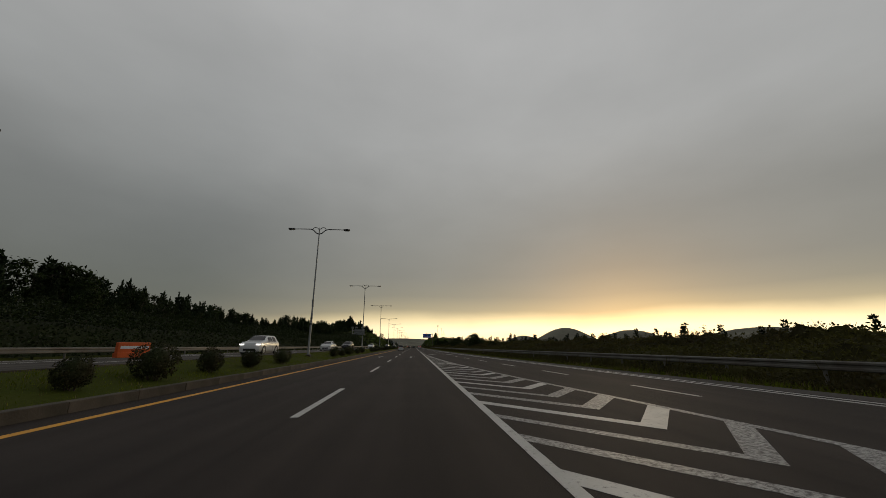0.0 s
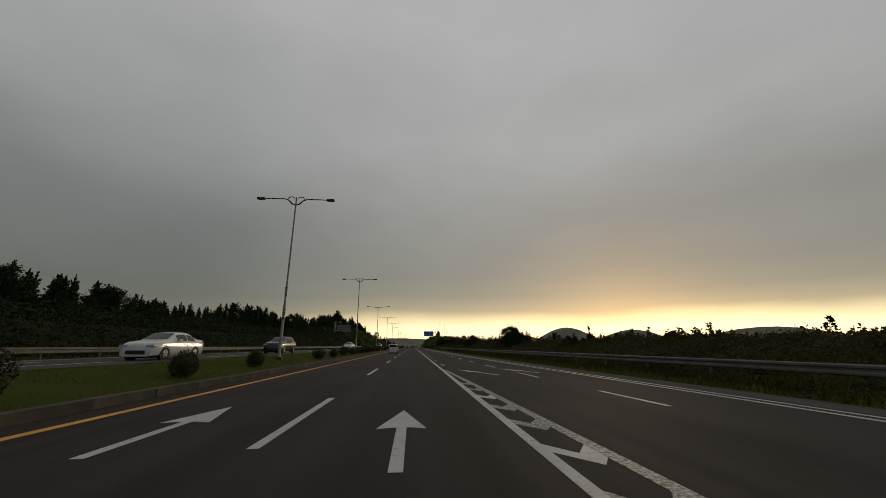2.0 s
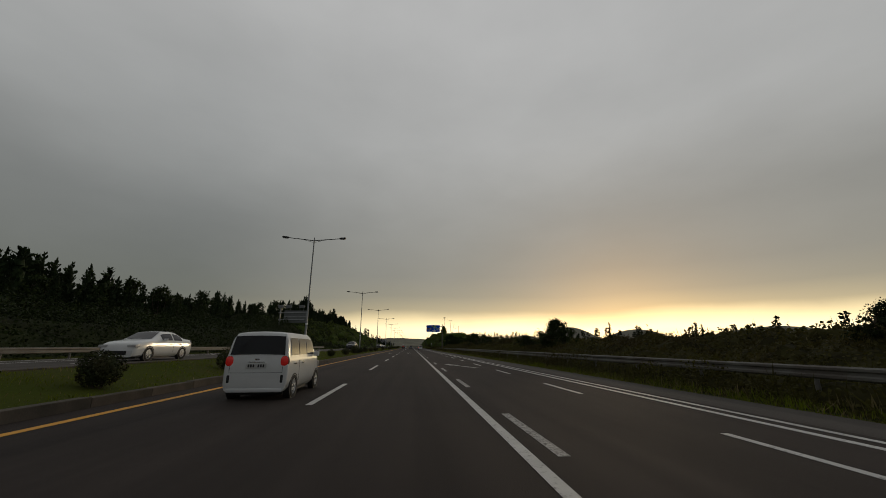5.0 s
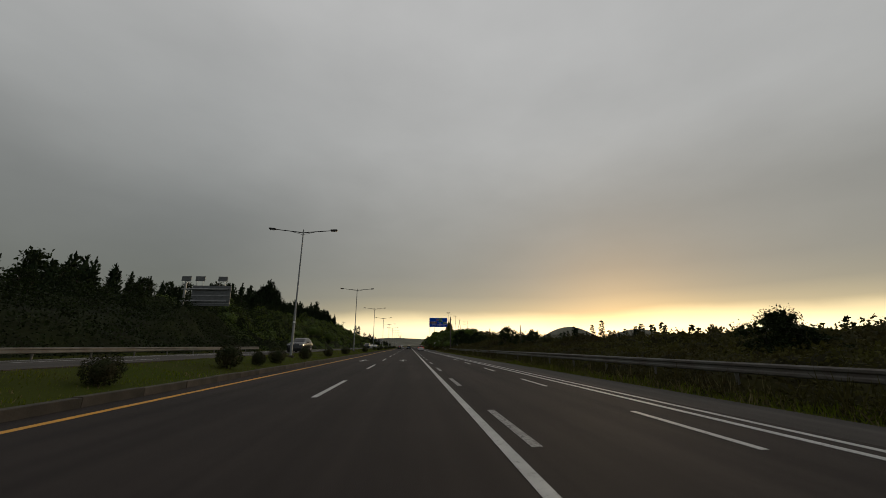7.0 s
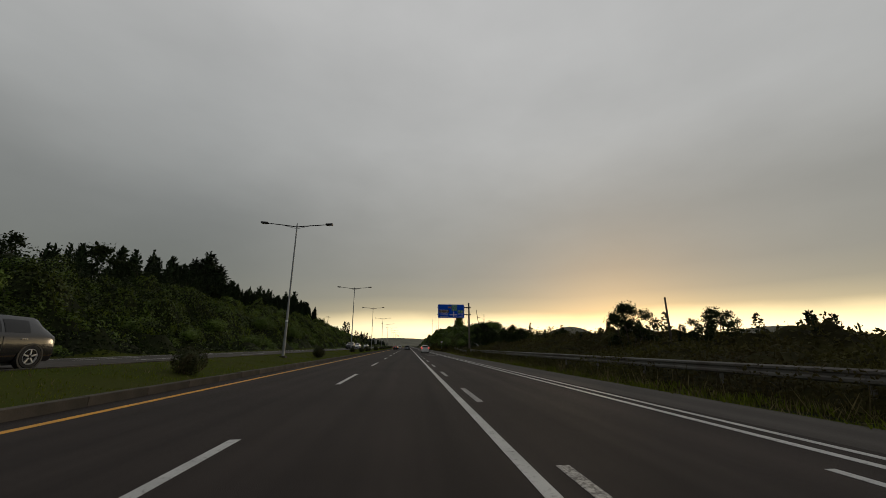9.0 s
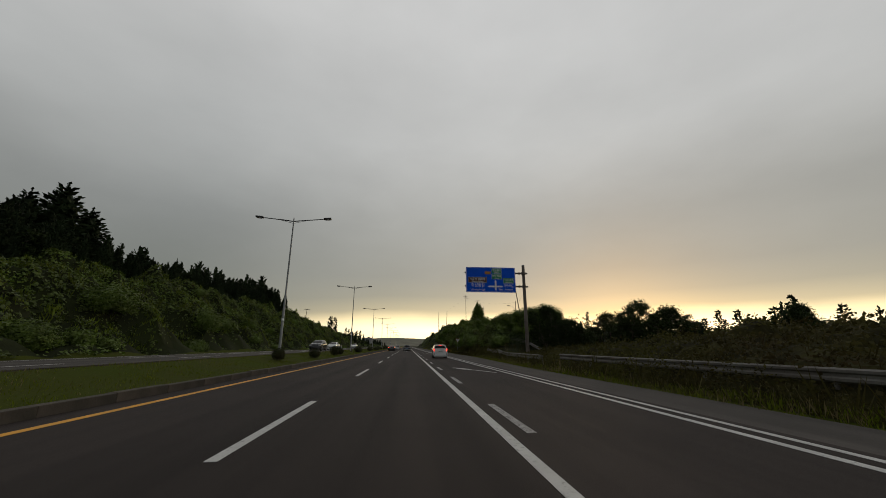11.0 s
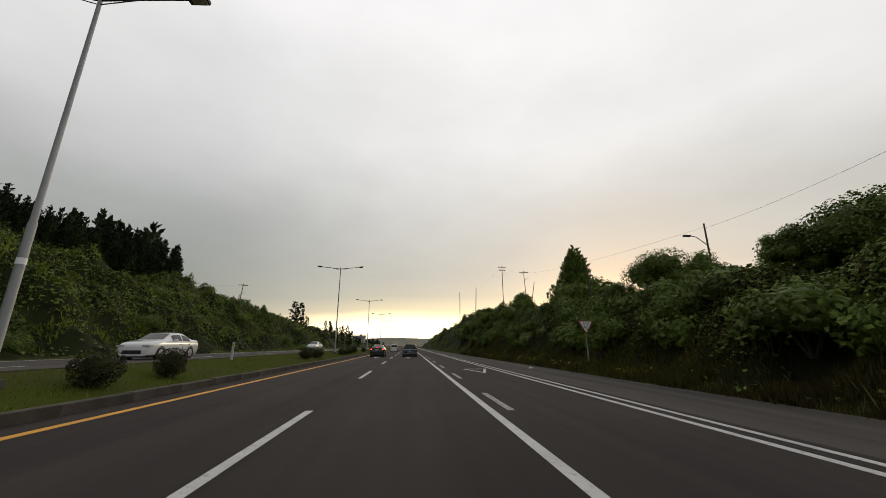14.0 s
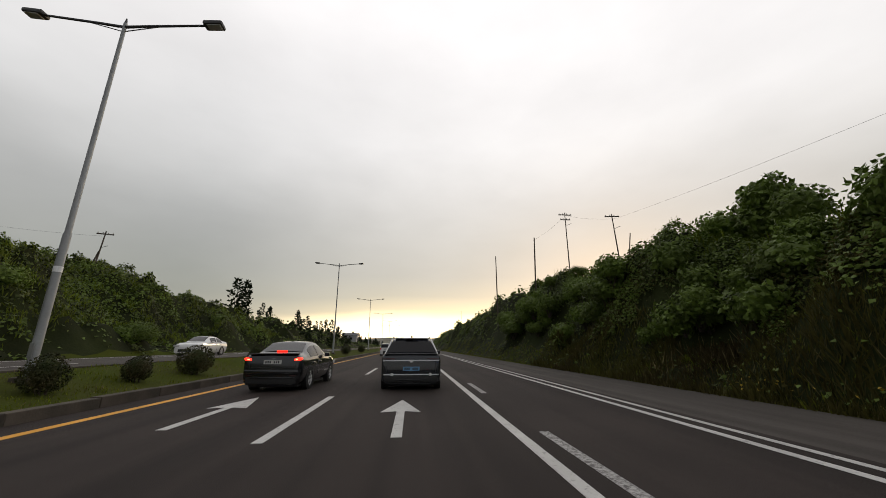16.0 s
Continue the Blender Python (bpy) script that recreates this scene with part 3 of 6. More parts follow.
STRAIGHT = [(-0.085, 0), (0.085, 0), (0.085, 2.3), (0.42, 2.2), (0, 4.0), (-0.42, 2.2), (-0.085, 2.3)]
for x, y in ((-0.3, 45.4), (-4.2, 46.2), (-0.3, 175.5), (-4.1, 175.7), (-0.3, 308.7), (-4.15, 309.5)):
    ob = part("straight_arrow", Shape().strip(STRAIGHT, 0.0005, PAINT), WHITE_LINE, at=pose(x, y, 0))
    tagged(ob, "white straight-ahead arrow painted on the lane", "road marking", "lane arrows", "structure")
for x0, y0, x1, y1 in ((4.0, 59.0, 2.5, 63.2), (6.4, 60.3, 5.2, 64.0), (4.3, 126.5, 2.6, 132.0), (4.7, 231.5, 2.9, 236.2)):
    d = Vector((x1 - x0, y1 - y0)).normalized()
    n = Vector((d.y, -d.x))
    a, b = Vector((x0, y0)), Vector((x1, y1))
    neck = b - d * 2.1
    pts = [a - n * 0.07, a + n * 0.07, neck + n * 0.07, neck + n * 0.3, b, neck - n * 0.3, neck - n * 0.07]
    ob = part("merge_arrow", Shape().strip([p[:] for p in pts], 0.0005, PAINT), WHITE_LINE)
    tagged(ob, "white merging arrow slanting towards the main lane", "road marking", "merging arrows", "structure")
tri = [(3.0, 288.6), (4.5, 288.6), (3.75, 285.0)]
mark = Shape()
inner = [(3.19, 288.4), (4.31, 288.4), (3.75, 285.72)]
for i in range(3):
    j = (i + 1) % 3
    mark.strip([tri[i], inner[i], inner[j], tri[j]], 0.0005, PAINT)
tagged(part("yield_triangle", mark, WHITE_LINE), "white hollow give-way triangle painted on the lane", "road marking", kind="structure")

# ---- median: kerbs, raised grass ----
def median_z(x, y):
    return 0.15 + 0.10 * (1 - ((x + 9.0) / 2.0) ** 2) + (OPP - 0.13) * (1 - smoothstep(-10.9, -7.6, x))


median = part("median", grid_shape([-10.8, -10.2, -9.6, -9.0, -8.3, -7.7, -7.2], spread(Y0, Y1, 4), lambda x, y: median_z(x, y) + 0.05 * noise.noise(Vector((x, y * 0.5, 0)))), GRASS_SOIL, smooth=True)
tagged(median, "raised grassy median strip between the carriageways", "median", kind="structure")
stone = mesh_of("kerb_stone", Shape().soft_box(-0.13, 0.13, 0.006, 1.994, -0.1, 0.22, 0.018), CONCRETE)
for x0 in (MEDIAN[1] - 0.13 + 0.0, MEDIAN[0] + 0.13):
    kerb = tagged(thing("kerb", "dark weathered concrete kerb along the grassy median", "kerb", kind="structure"), "")
    row = Shape()
    for i, y in enumerate(spread(Y0, Y1 - 2, 2.0)):
        if x0 > -8 and 0 <= y < 330:
            ob = part("kerb_stone", stone, None, kerb, at=pose(x0 + random.uniform(-0.008, 0.008), y, random.uniform(-0.012, 0.012), 0, 0, random.uniform(-0.15, 0.15)))
        else:
            row.box(-0.13 + x0, 0.13 + x0, y + 0.006, y + 1.994, -0.1, 0.22 + (OPP - 0.14 if x0 < -8 else 0))
    tagged(part("kerb_rest", row, CONCRETE, kerb), kind="stuff")

# ---- plants ----
rng = random.Random(7)


def conifer(height, radius, leaves, rnd, ragged=0.3, spray=1.0):
    """Trunk and crown of a conifer: tiers of drooping boughs."""
    trunk = Shape().tube([(0, 0, -0.5), (0.05, 0, height * 0.4), (0, 0.03, height * 0.97)], [height * 0.018 + 0.05, height * 0.012 + 0.03, 0.02], 6)
    crown = Shape()
    tiers = int(height * 1.3)
    for i in range(tiers):
        k = i / tiers
        z = height * (0.12 + 0.88 * k)
        r = radius * (1 - k) ** 0.8 * rnd.uniform(1 - ragged, 1 + ragged) + 0.12
        boughs = 7 if k < 0.7 else 4
        for j in range(boughs):
            w = rnd.uniform(0, 2 * math.pi)
            rr = r * rnd.uniform(0.7, 1.15)
            for q in range(max(2, leaves // (tiers * boughs))):
                u = rnd.random() ** 0.6
                p = (math.cos(w) * rr * u + rnd.gauss(0, 0.12 * r), math.sin(w) * rr * u + rnd.gauss(0, 0.12 * r), z - 0.25 * rr * u + rnd.gauss(0, 0.14))
                crown.needle(p, rnd.uniform(0.18, 0.38) * spray, rnd, 0.3, 1.8, Vector((math.cos(w), math.sin(w), 0.2)) * 0.9)
    for q in range(8):
        crown.needle((0, 0, height * rnd.uniform(0.93, 1.0)), 0.18, rnd, 2.5, 2.2, Vector((0, 0, 0)))
    return trunk, crown


def broadleaf(height, spread_r, clumps, per, rnd, leaf=0.16, base=0.35, lean=0.0, flat=0.6, lump=0.34, core=0):
    """Trunk with limbs, and a crown of leaf clumps with gaps between."""
    trunk, crown = Shape(), Shape()
    fork = height * base
    trunk.tube([(0, 0, -0.4), (lean * 0.3, 0, fork * 0.6), (lean * 0.5, 0.05, fork)], [0.05 + height * 0.016, 0.04 + height * 0.012, 0.03 + height * 0.01], 7)
    root, limbs = Vector((lean * 0.5, 0.05, fork)), []
    for k in range(6):                      # main limbs, each bent on its way
        w = k * 1.05 + rnd.uniform(-0.4, 0.4)
        reach, rise = spread_r * rnd.uniform(0.3, 0.62), height * rnd.uniform(base + 0.22, 0.8)
        end = Vector((lean + math.cos(w) * reach, math.sin(w) * reach, rise))
        mid = root.lerp(end, 0.5) + Vector((math.cos(w) * 0.12 * spread_r, math.sin(w) * 0.12 * spread_r, -0.06 * height))
        trunk.tube([root - Vector((0, 0, 0.1 * fork)), mid, end], [0.025 + height * 0.007, 0.02 + height * 0.005, 0.012 + height * 0.002], 5, False)
        limbs += [mid, mid.lerp(end, 0.5), end]
    for c in range(clumps):
        w, u = rnd.uniform(0, 2 * math.pi), rnd.random() ** 0.5
        zz = rnd.uniform(base + 0.08, 1.0)
        prof = math.sin(min(1, max(0.0, (zz - base) / (1 - base))) * math.pi * 0.85 + 0.35)
        p = Vector((lean + math.cos(w) * spread_r * u * prof, math.sin(w) * spread_r * u * prof, height * zz))
        near_limb = min(limbs, key=lambda q: (q - p).length)
        mid = near_limb.lerp(p, 0.5) + Vector((rnd.gauss(0, 0.1), rnd.gauss(0, 0.1), rnd.gauss(0.05, 0.1)))
        trunk.tube([near_limb, mid, p], [0.012 + height * 0.003, 0.01 + height * 0.002, 0.008], 4, False)
        size = rnd.uniform(0.7, 1.3) * spread_r * lump
        for q in range(per):
            d = Vector((rnd.gauss(0, 1), rnd.gauss(0, 1), rnd.gauss(0, flat))).normalized() * size * rnd.random() ** 0.4
            crown.leaf(p + d, rnd.uniform(0.7, 1.3) * leaf, rnd, 0.2, 1.6, d * 0.8)
        for q in range(core):       # twigs and shaded leaves that close the middle of the clump
            d = Vector((rnd.gauss(0, 1), rnd.gauss(0, 1), rnd.gauss(0, flat))).normalized() * size * 0.5 * rnd.random()
            crown.leaf(p + d, rnd.uniform(0.7, 1.2) * size * 0.38, rnd, 0.2, 1.3, d * 0.2)
    return trunk, crown


def clump(radius_x, radius_z, n, leaf, rnd, base=0.0, low=-0.55, shell=0.25):
    """A leafy mound, open and uneven at its outline, on a few stems."""
    crown, stems = Shape(), Shape()
    for i in range(7):                      # a dark inner mass behind the leaves
        zz = low + (0.99 - low) * i / 6
        for j in range(10):
            w = 2 * math.pi * j / 10
            rr = math.sqrt(max(0.02, 1 - zz * zz)) * 0.6 * rnd.uniform(0.82, 1.1)
            crown.v.append((radius_x * rr * math.cos(w), radius_x * rr * math.sin(w), base + radius_z * 0.55 * (1 + zz * 0.8)))
    crown.f += [(i * 10 + j, i * 10 + (j + 1) % 10, i * 10 + 10 + (j + 1) % 10, i * 10 + 10 + j) for i in range(6) for j in range(10)]
    crown.f.append(tuple(60 + j for j in range(10)))
    lobes = [(rnd.uniform(0, 6.28), rnd.uniform(-0.1, 1), rnd.uniform(0.78, 1.15)) for _ in range(9)]
    for q in range(n):
        w, zz = rnd.uniform(0, 6.283), rnd.uniform(low, 1.0)
        k = math.sqrt(max(0, 1 - zz * zz))
        r = rnd.random() ** shell
        for lw, lz, lr in lobes:
            if math.cos(w - lw) > 0.75 and abs(zz - lz) < 0.4:
                r *= lr
                break
        d = Vector((math.cos(w) * k, math.sin(w) * k, zz))
        p = Vector((d.x * radius_x * r, d.y * radius_x * r, base + radius_z * 0.55 + d.z * radius_z * 0.55 * r))
        crown.leaf(p, leaf * rnd.uniform(0.7, 1.3), rnd, 0.2, 1.5, d * 0.9)
    for j in range(5):
        w = j * 1.3
        stems.tube([(0.05 * math.cos(w), 0.05 * math.sin(w), -0.3), (radius_x * 0.4 * math.cos(w), radius_x * 0.4 * math.sin(w), base + radius_z * 0.5)], [0.035, 0.012], 5)
    return stems, crown


def plant_proto(name, label, category, shapes, mats, group, parts=("trunk", "crown")):
    t = thing(name, label, category, group)
    for pn, s, m in zip(parts, shapes, mats):
        part(pn, s, m, t)
    return t


def scatter(protos, places):
    """Puts copies of the prototypes at places (x, y, z, scale, turn); the prototypes take the first ones."""
    for i, (x, y, z, s, turn) in enumerate(places):
        p = protos[i % len(protos)]
        if i < len(protos):
            p.matrix_basis = pose(x, y, z, 0, 0, turn)
            p.scale = (s, s, s)
        else:
            c = copy_thing(p, pose(x, y, z, 0, 0, turn))
            c.scale = (s, s, s)


def cedar(height, radius, n, rnd, spray=1.0):
    """A close-grown conifer: a dense dark cone, feathered all over with upright sprays, and a pointed top."""
    trunk = Shape().tube([(0, 0, -0.8), (0.04, 0, height * 0.4), (0, 0.03, height * 0.95)], [height * 0.018 + 0.05, height * 0.012 + 0.03, 0.02], 6)
    crown, lobes = Shape(), [(rnd.uniform(0, 6.28), rnd.uniform(0.05, 0.9), rnd.uniform(0.72, 1.25)) for _ in range(14)]

    def reach(w, k):
        r = radius * ((1 - k) ** 0.75) * min(1.0, 0.55 + 3.2 * k)
        for lw, lk, lr in lobes:
            if math.cos(w - lw) > 0.7 and abs(k - lk) < 0.12:
                r *= lr
        return r

    for i in range(8):                      # closed inner mass
        k = i / 7
        for j in range(8):
            w = 2 * math.pi * j / 8
            rr = reach(w, k) * 0.74 + 0.01
            crown.v.append((math.cos(w) * rr, math.sin(w) * rr, height * (0.04 + 0.9 * k)))
    for i in range(7):
        for j in range(8):
            a, b = i * 8 + j, i * 8 + (j + 1) % 8
            crown.f += [(a, b, b + 8), (a, b + 8, a + 8)]
    for q in range(n):
        k, w = 1 - (1 - rnd.random()) ** 0.62, rnd.uniform(0, 6.283)
        r = reach(w, k) * rnd.uniform(0.62, 1.04)
        out = Vector((math.cos(w), math.sin(w), 0))
        crown.needle((out.x * r, out.y * r, height * (0.03 + 0.93 * k) + rnd.gauss(0, 0.1)), rnd.uniform(0.16, 0.34) * spray, rnd, 1.1, 2.1, out * 0.55)
    for q in range(10):
        crown.needle((0, 0, height * rnd.uniform(0.88, 0.98)), 0.2 * spray, rnd, 3.0, 2.4, Vector((0, 0, 0)))
    return trunk, crown


prnd = random.Random(3)
CEDARS = ((9, 1.75, 1050), (11, 1.9, 1150), (7.5, 1.8, 950), (10, 1.5, 1050))
conifers = [plant_proto("conifer_tree", "dark green conifer with a ragged pointed top in a dense wood", "tree", cedar(h, r, n, prnd), (BARK, CONIFER), "conifers on the slope") for h, r, n in CEDARS]
WOODS = ((8, 3.0, 30, 32), (6.5, 2.7, 26, 30), (9, 3.3, 32, 32))
woods = [plant_proto("broadleaf_tree", "dark broad-crowned tree in the wood beside the road", "tree", broadleaf(h, r, c, n, prnd, 0.30, 0.25, 0.0, 0.7, 0.4, 9), (BARK, BROADLEAF), "broadleaf trees in the wood")
         for h, r, c, n in WOODS]
# wooded slope beyond the oncoming carriageway; WOOD_TOP is the height of its skyline along the road
WOOD_TOP = [(-20, 11.6), (40, 11.6), (60, 11.2), (90, 10.6), (115, 9.2), (140, 11.6), (165, 12.6), (176, 10.8), (200, 13.0), (216, 12.8), (231, 14.8), (243, 17.4), (258, 17.8), (272, 16.2), (295, 18.4), (310, 18.9), (330, 20.8), (346, 23.2)]
places_c, places_w, behind_rows = [], [], []
for x, step, low, high, leafy in ((-47, 2.3, 0.93, 1.02, 0.1), (-42.5, 2.5, 0.84, 0.99, 0.2), (-38.5, 2.7, 0.72, 0.92, 0.3), (-34.5, 3.0, 0.52, 0.78, 0.55), (-30.5, 3.4, 0.34, 0.6, 0.8), (-37.5, 1.7, 0.9, 0.99, 0.0), (-40.5, 1.9, 0.94, 1.02, 0.0)):
    for y in spread(-14 if leafy else 238, 335 - 1.6 * max(0, 45 + x), step):
        xx, yy = x + rng.uniform(-1.6, 1.6), y + rng.uniform(-1.2, 1.2)
        if (x > -32 and yy > 192) or (x > -36 and yy > 236) or (180 < yy < 199 and x > -36):
            continue
        base = land(xx, yy)
        top = 1.3 + (between(yy, WOOD_TOP) - 1.3) * abs(xx) / 45 * rng.uniform(low, high) * (1 + (0.16 * noise.noise(Vector((xx * 0.05, yy * 0.13, 5.5))) if yy < 225 else 0))
        if top - base < 2.2:
            continue
        if rng.random() < (leafy if yy < 236 else 0.1 * leafy):
            k = len(places_w) % 3
            places_w.append((xx, yy, base - 0.3, (top - base + 0.3) / WOODS[k][0] * 0.93, rng.uniform(0, 360)))
        else:
            rows = behind_rows if x < -45 or (x < -40 and yy < 190) else places_c
            k = len(rows) % 4
            rows.append((xx, yy, base - 0.3, (top - base + 0.3) / CEDARS[k][0], rng.uniform(0, 360)))
scatter(conifers, places_c)
scatter(woods, places_w)
for x, y, wide, tall in ((-44.0, 259.5, 2.1, 1.02), (-43.0, 262.6, 1.8, 0.86), (-45.0, 256.4, 1.6, 0.84)):   # a group that stands above the skyline
    c = copy_thing(conifers[1], pose(x, y, land(x, y) - 0.3, 0, 0, 40 * wide))
    c.scale = (wide, wide, tall)
    tagged(c, "broad old conifer standing above the rest of the wood", "tree", "conifers on the slope")


def joined_crowns(name, protos, places, mat, label):
    """Crowns of trees too far back to tell apart, as one mesh."""
    vs, fs, k = [], [], 0
    for i, (x, y, z, s, turn) in enumerate(places):
        shape = protos[i % len(protos)]
        co = np.array(shape.v, np.float32) * s
        a = radians(turn)
        vs.append(np.stack([co[:, 0] * math.cos(a) - co[:, 1] * math.sin(a) + x, co[:, 0] * math.sin(a) + co[:, 1] * math.cos(a) + y, co[:, 2] + z], 1))
        fs.append(np.array(shape.f, np.int32).ravel() + k)
        k += len(co)
    v, f = np.concatenate(vs), np.concatenate(fs)
    me = bpy.data.meshes.new(name)
    me.vertices.add(len(v))
    me.vertices.foreach_set("co", v.astype(np.float32).ravel())
    me.loops.add(len(f))
    me.loops.foreach_set("vertex_index", f)
    me.polygons.add(len(f) // 3)
    me.polygons.foreach_set("loop_start", np.arange(0, len(f), 3, dtype=np.int32))
    me.materials.append(mat)
    me.update(calc_edges=True)
    tagged(part(name, me, None), label, "wood", kind="stuff")


far_shapes = [conifer(h, r, n, prnd, 0.4, 1.7)[1] for h, r, n in ((9, 2.0, 300), (11, 2.2, 340), (7.5, 2.3, 280), (10, 1.7, 300))]
joined_crowns("back_of_wood", [cedar(h, r, n // 3, prnd, 1.6)[1] for h, r, n in CEDARS], behind_rows, CONIFER, "dark conifer wood behind the front row of trees")

# ---- street lamps in the median ----
def street_lamp(curled):
    """A tall tapered pole with two arms; the older kind has curled brackets."""
    t = thing("street_lamp", "tall grey street lamp with curled twin brackets on grassy median" if curled else "tall grey street lamp with slim twin arms on grassy median", "street lamp", "lamps along the median")
    part("base_plate", Shape().soft_box(-0.22, 0.22, -0.22, 0.22, 0.16, 0.36, 0.02), CONCRETE, t)
    top = 11.9 if curled else 10.8
    part("pole", Shape().tube([(0, 0, 0.3), (0, 0, 0.36), (0, 0, 3.9), (0, 0, 3.96), (0, 0, top)], [0.115, 0.1, 0.088, 0.07, 0.05], 14), LAMP_POLE, t, smooth=True)
    part("service_door", Shape().soft_box(-0.05, 0.05, -0.125, -0.08, 0.8, 1.15, 0.008), LAMP_POLE, t)
    part("band", Shape().tube([(0, 0, 2.9), (0, 0, 3.05)], [0.096, 0.096], 14), CURL_IRON if curled else SIGN_WHITE, t)
    if curled:                 # old banner clamps round the lower pole
        for z in (3.2, 3.32, 3.44, 3.56, 4.55, 5.1):
            part("clamp", Shape().tube([(0, 0, z), (0, 0, z + 0.05)], [0.105, 0.105], 14), CURL_IRON, t)
        part("sleeve", Shape().tube([(0, 0, 4.6), (0, 0, 5.1)], [0.09, 0.088], 14), LAMP_POLE, t)
    for s in (-1, 1):
        if curled:
            arm = [(0, 0, top - 0.5), (s * 0.25, 0, top - 0.42), (s * 0.55, 0, top - 0.12), (s * 0.8, 0, top - 0.02), (s * 1.8, 0, top - 0.02), (s * 2.5, 0, top - 0.04)]
            part("arm", Shape().tube(arm, [0.055, 0.052, 0.048, 0.045, 0.04, 0.036], 8), CURL_IRON, t, smooth=True)
            curl = [(s * (0.36 + 0.26 * math.cos(a)), 0, top - 0.06 + 0.22 * math.sin(a)) for a in [0.3 * i for i in range(11)]]
            part("scroll", Shape().tube(curl, 0.032, 7), CURL_IRON, t, smooth=True)
            head_x, hz, tilt = s * 2.4, top - 0.05, 0
        else:
            part("arm", Shape().tube([(0, 0, top - 0.15), (s * 0.8, 0, top - 0.05), (s * 2.5, 0, top + 0.12)], [0.046, 0.04, 0.034], 7), CURL_IRON, t, smooth=True)
            part("stay", Shape().tube([(0, 0, top - 0.32), (s * 1.0, 0, top - 0.06)], 0.016, 6), CURL_IRON, t)
            head_x, hz, tilt = s * 2.45, top + 0.12, -s * 4
        m = pose(head_x, 0, hz, 0, tilt, 0)
        hd = Shape().soft_box(-0.46 if s < 0 else -0.12, 0.12 if s < 0 else 0.46, -0.16, 0.16, -0.06, 0.08, 0.055, m)
        head = part("lamp_head", hd, LAMP_HEAD, t, "dark flat lamp housing", True)
        part("lens", Shape().soft_box(-0.4 if s < 0 else 0.0, 0.0 if s < 0 else 0.4, -0.12, 0.12, -0.085, -0.05, 0.014, m), LAMP_LENS, head)
    part("finial", Shape().tube([(0, 0, top - 0.05), (0, 0, top + 0.18)], [0.05, 0.015], 8), CURL_IRON, t)
    return t


LAMP_X = -9.2
LAMP_Z = median_z(LAMP_X, 0) - 0.22
old_lamp, slim_lamp = street_lamp(True), street_lamp(False)
old_lamp.location = (LAMP_X, -1.0, LAMP_Z)
slim_lamp.location = (LAMP_X, 136.5, LAMP_Z)
for y in (33.5, 67.6, 102.1):
    copy_thing(old_lamp, pose(LAMP_X, y, LAMP_Z))
for y in [172.0, 206.2, 240.2, 274.7, 312.6] + [347.5 + 35.3 * k for k in range(8)]:
    copy_thing(slim_lamp, pose(LAMP_X, y, LAMP_Z))
for y in (16.0,):
    copy_thing(slim_lamp, pose(FAR_EDGE - 2.2, y, 0.2))

# ---- round clipped shrubs on the median ----
srnd = random.Random(11)
shrubs = [plant_proto("clipped_shrub", "dark rounded clipped shrub on the grassy median", "shrub", clump(r, h, 2100, 0.05, srnd, b, -0.9, 0.1), (BARK, SHRUB), "shrubs along the median", ("stem", "foliage"))
          for r, h, b in ((0.66, 1.15, 0.02), (0.58, 0.95, 0.04), (0.72, 1.08, 0.0))]
spots = [(-7.8, 6.3), (-7.9, 9.5), (-7.9, 12.4), (-7.9, 15.8), (-7.8, 19.4), (-7.8, 24.0), (-7.7, 39.0), (-7.6, 42.8), (-7.8, 48.5), (-7.7, 55.0), (-7.9, 61.5), (-7.7, 74.0), (-7.6, 79.5), (-7.8, 86.0), (-7.8, 92.5), (-7.9, 98.0), (-7.9, 101.5), (-7.9, 104.8), (-7.7, 108.6), (-7.7, 113.5),
         (-7.8, 121.0), (-7.7, 128.0), (-7.8, 143.0), (-7.8, 152.0), (-7.9, 159.6), (-7.8, 162.9), (-7.8, 165.9), (-7.8, 172.5), (-7.7, 181.0), (-7.8, 192.0), (-7.7, 213.0), (-8.3, 238.6), (-7.9, 247.0), (-7.9, 256.5), (-7.9, 259.6), (-7.9, 276.4), (-7.9, 279.5),
         (-7.9, 296.5), (-7.9, 300.0), (-7.9, 312.0), (-7.9, 314.9), (-7.9, 317.9), (-8.2, 324.5), (-8.0, 335.0), (-8.1, 352.0), (-8.0, 366.0)]
scatter(shrubs, [(x - 0.4, y, median_z(x - 0.4, y) - 0.02, srnd.uniform(0.68, 0.95), srnd.uniform(0, 360)) for x, y in spots])

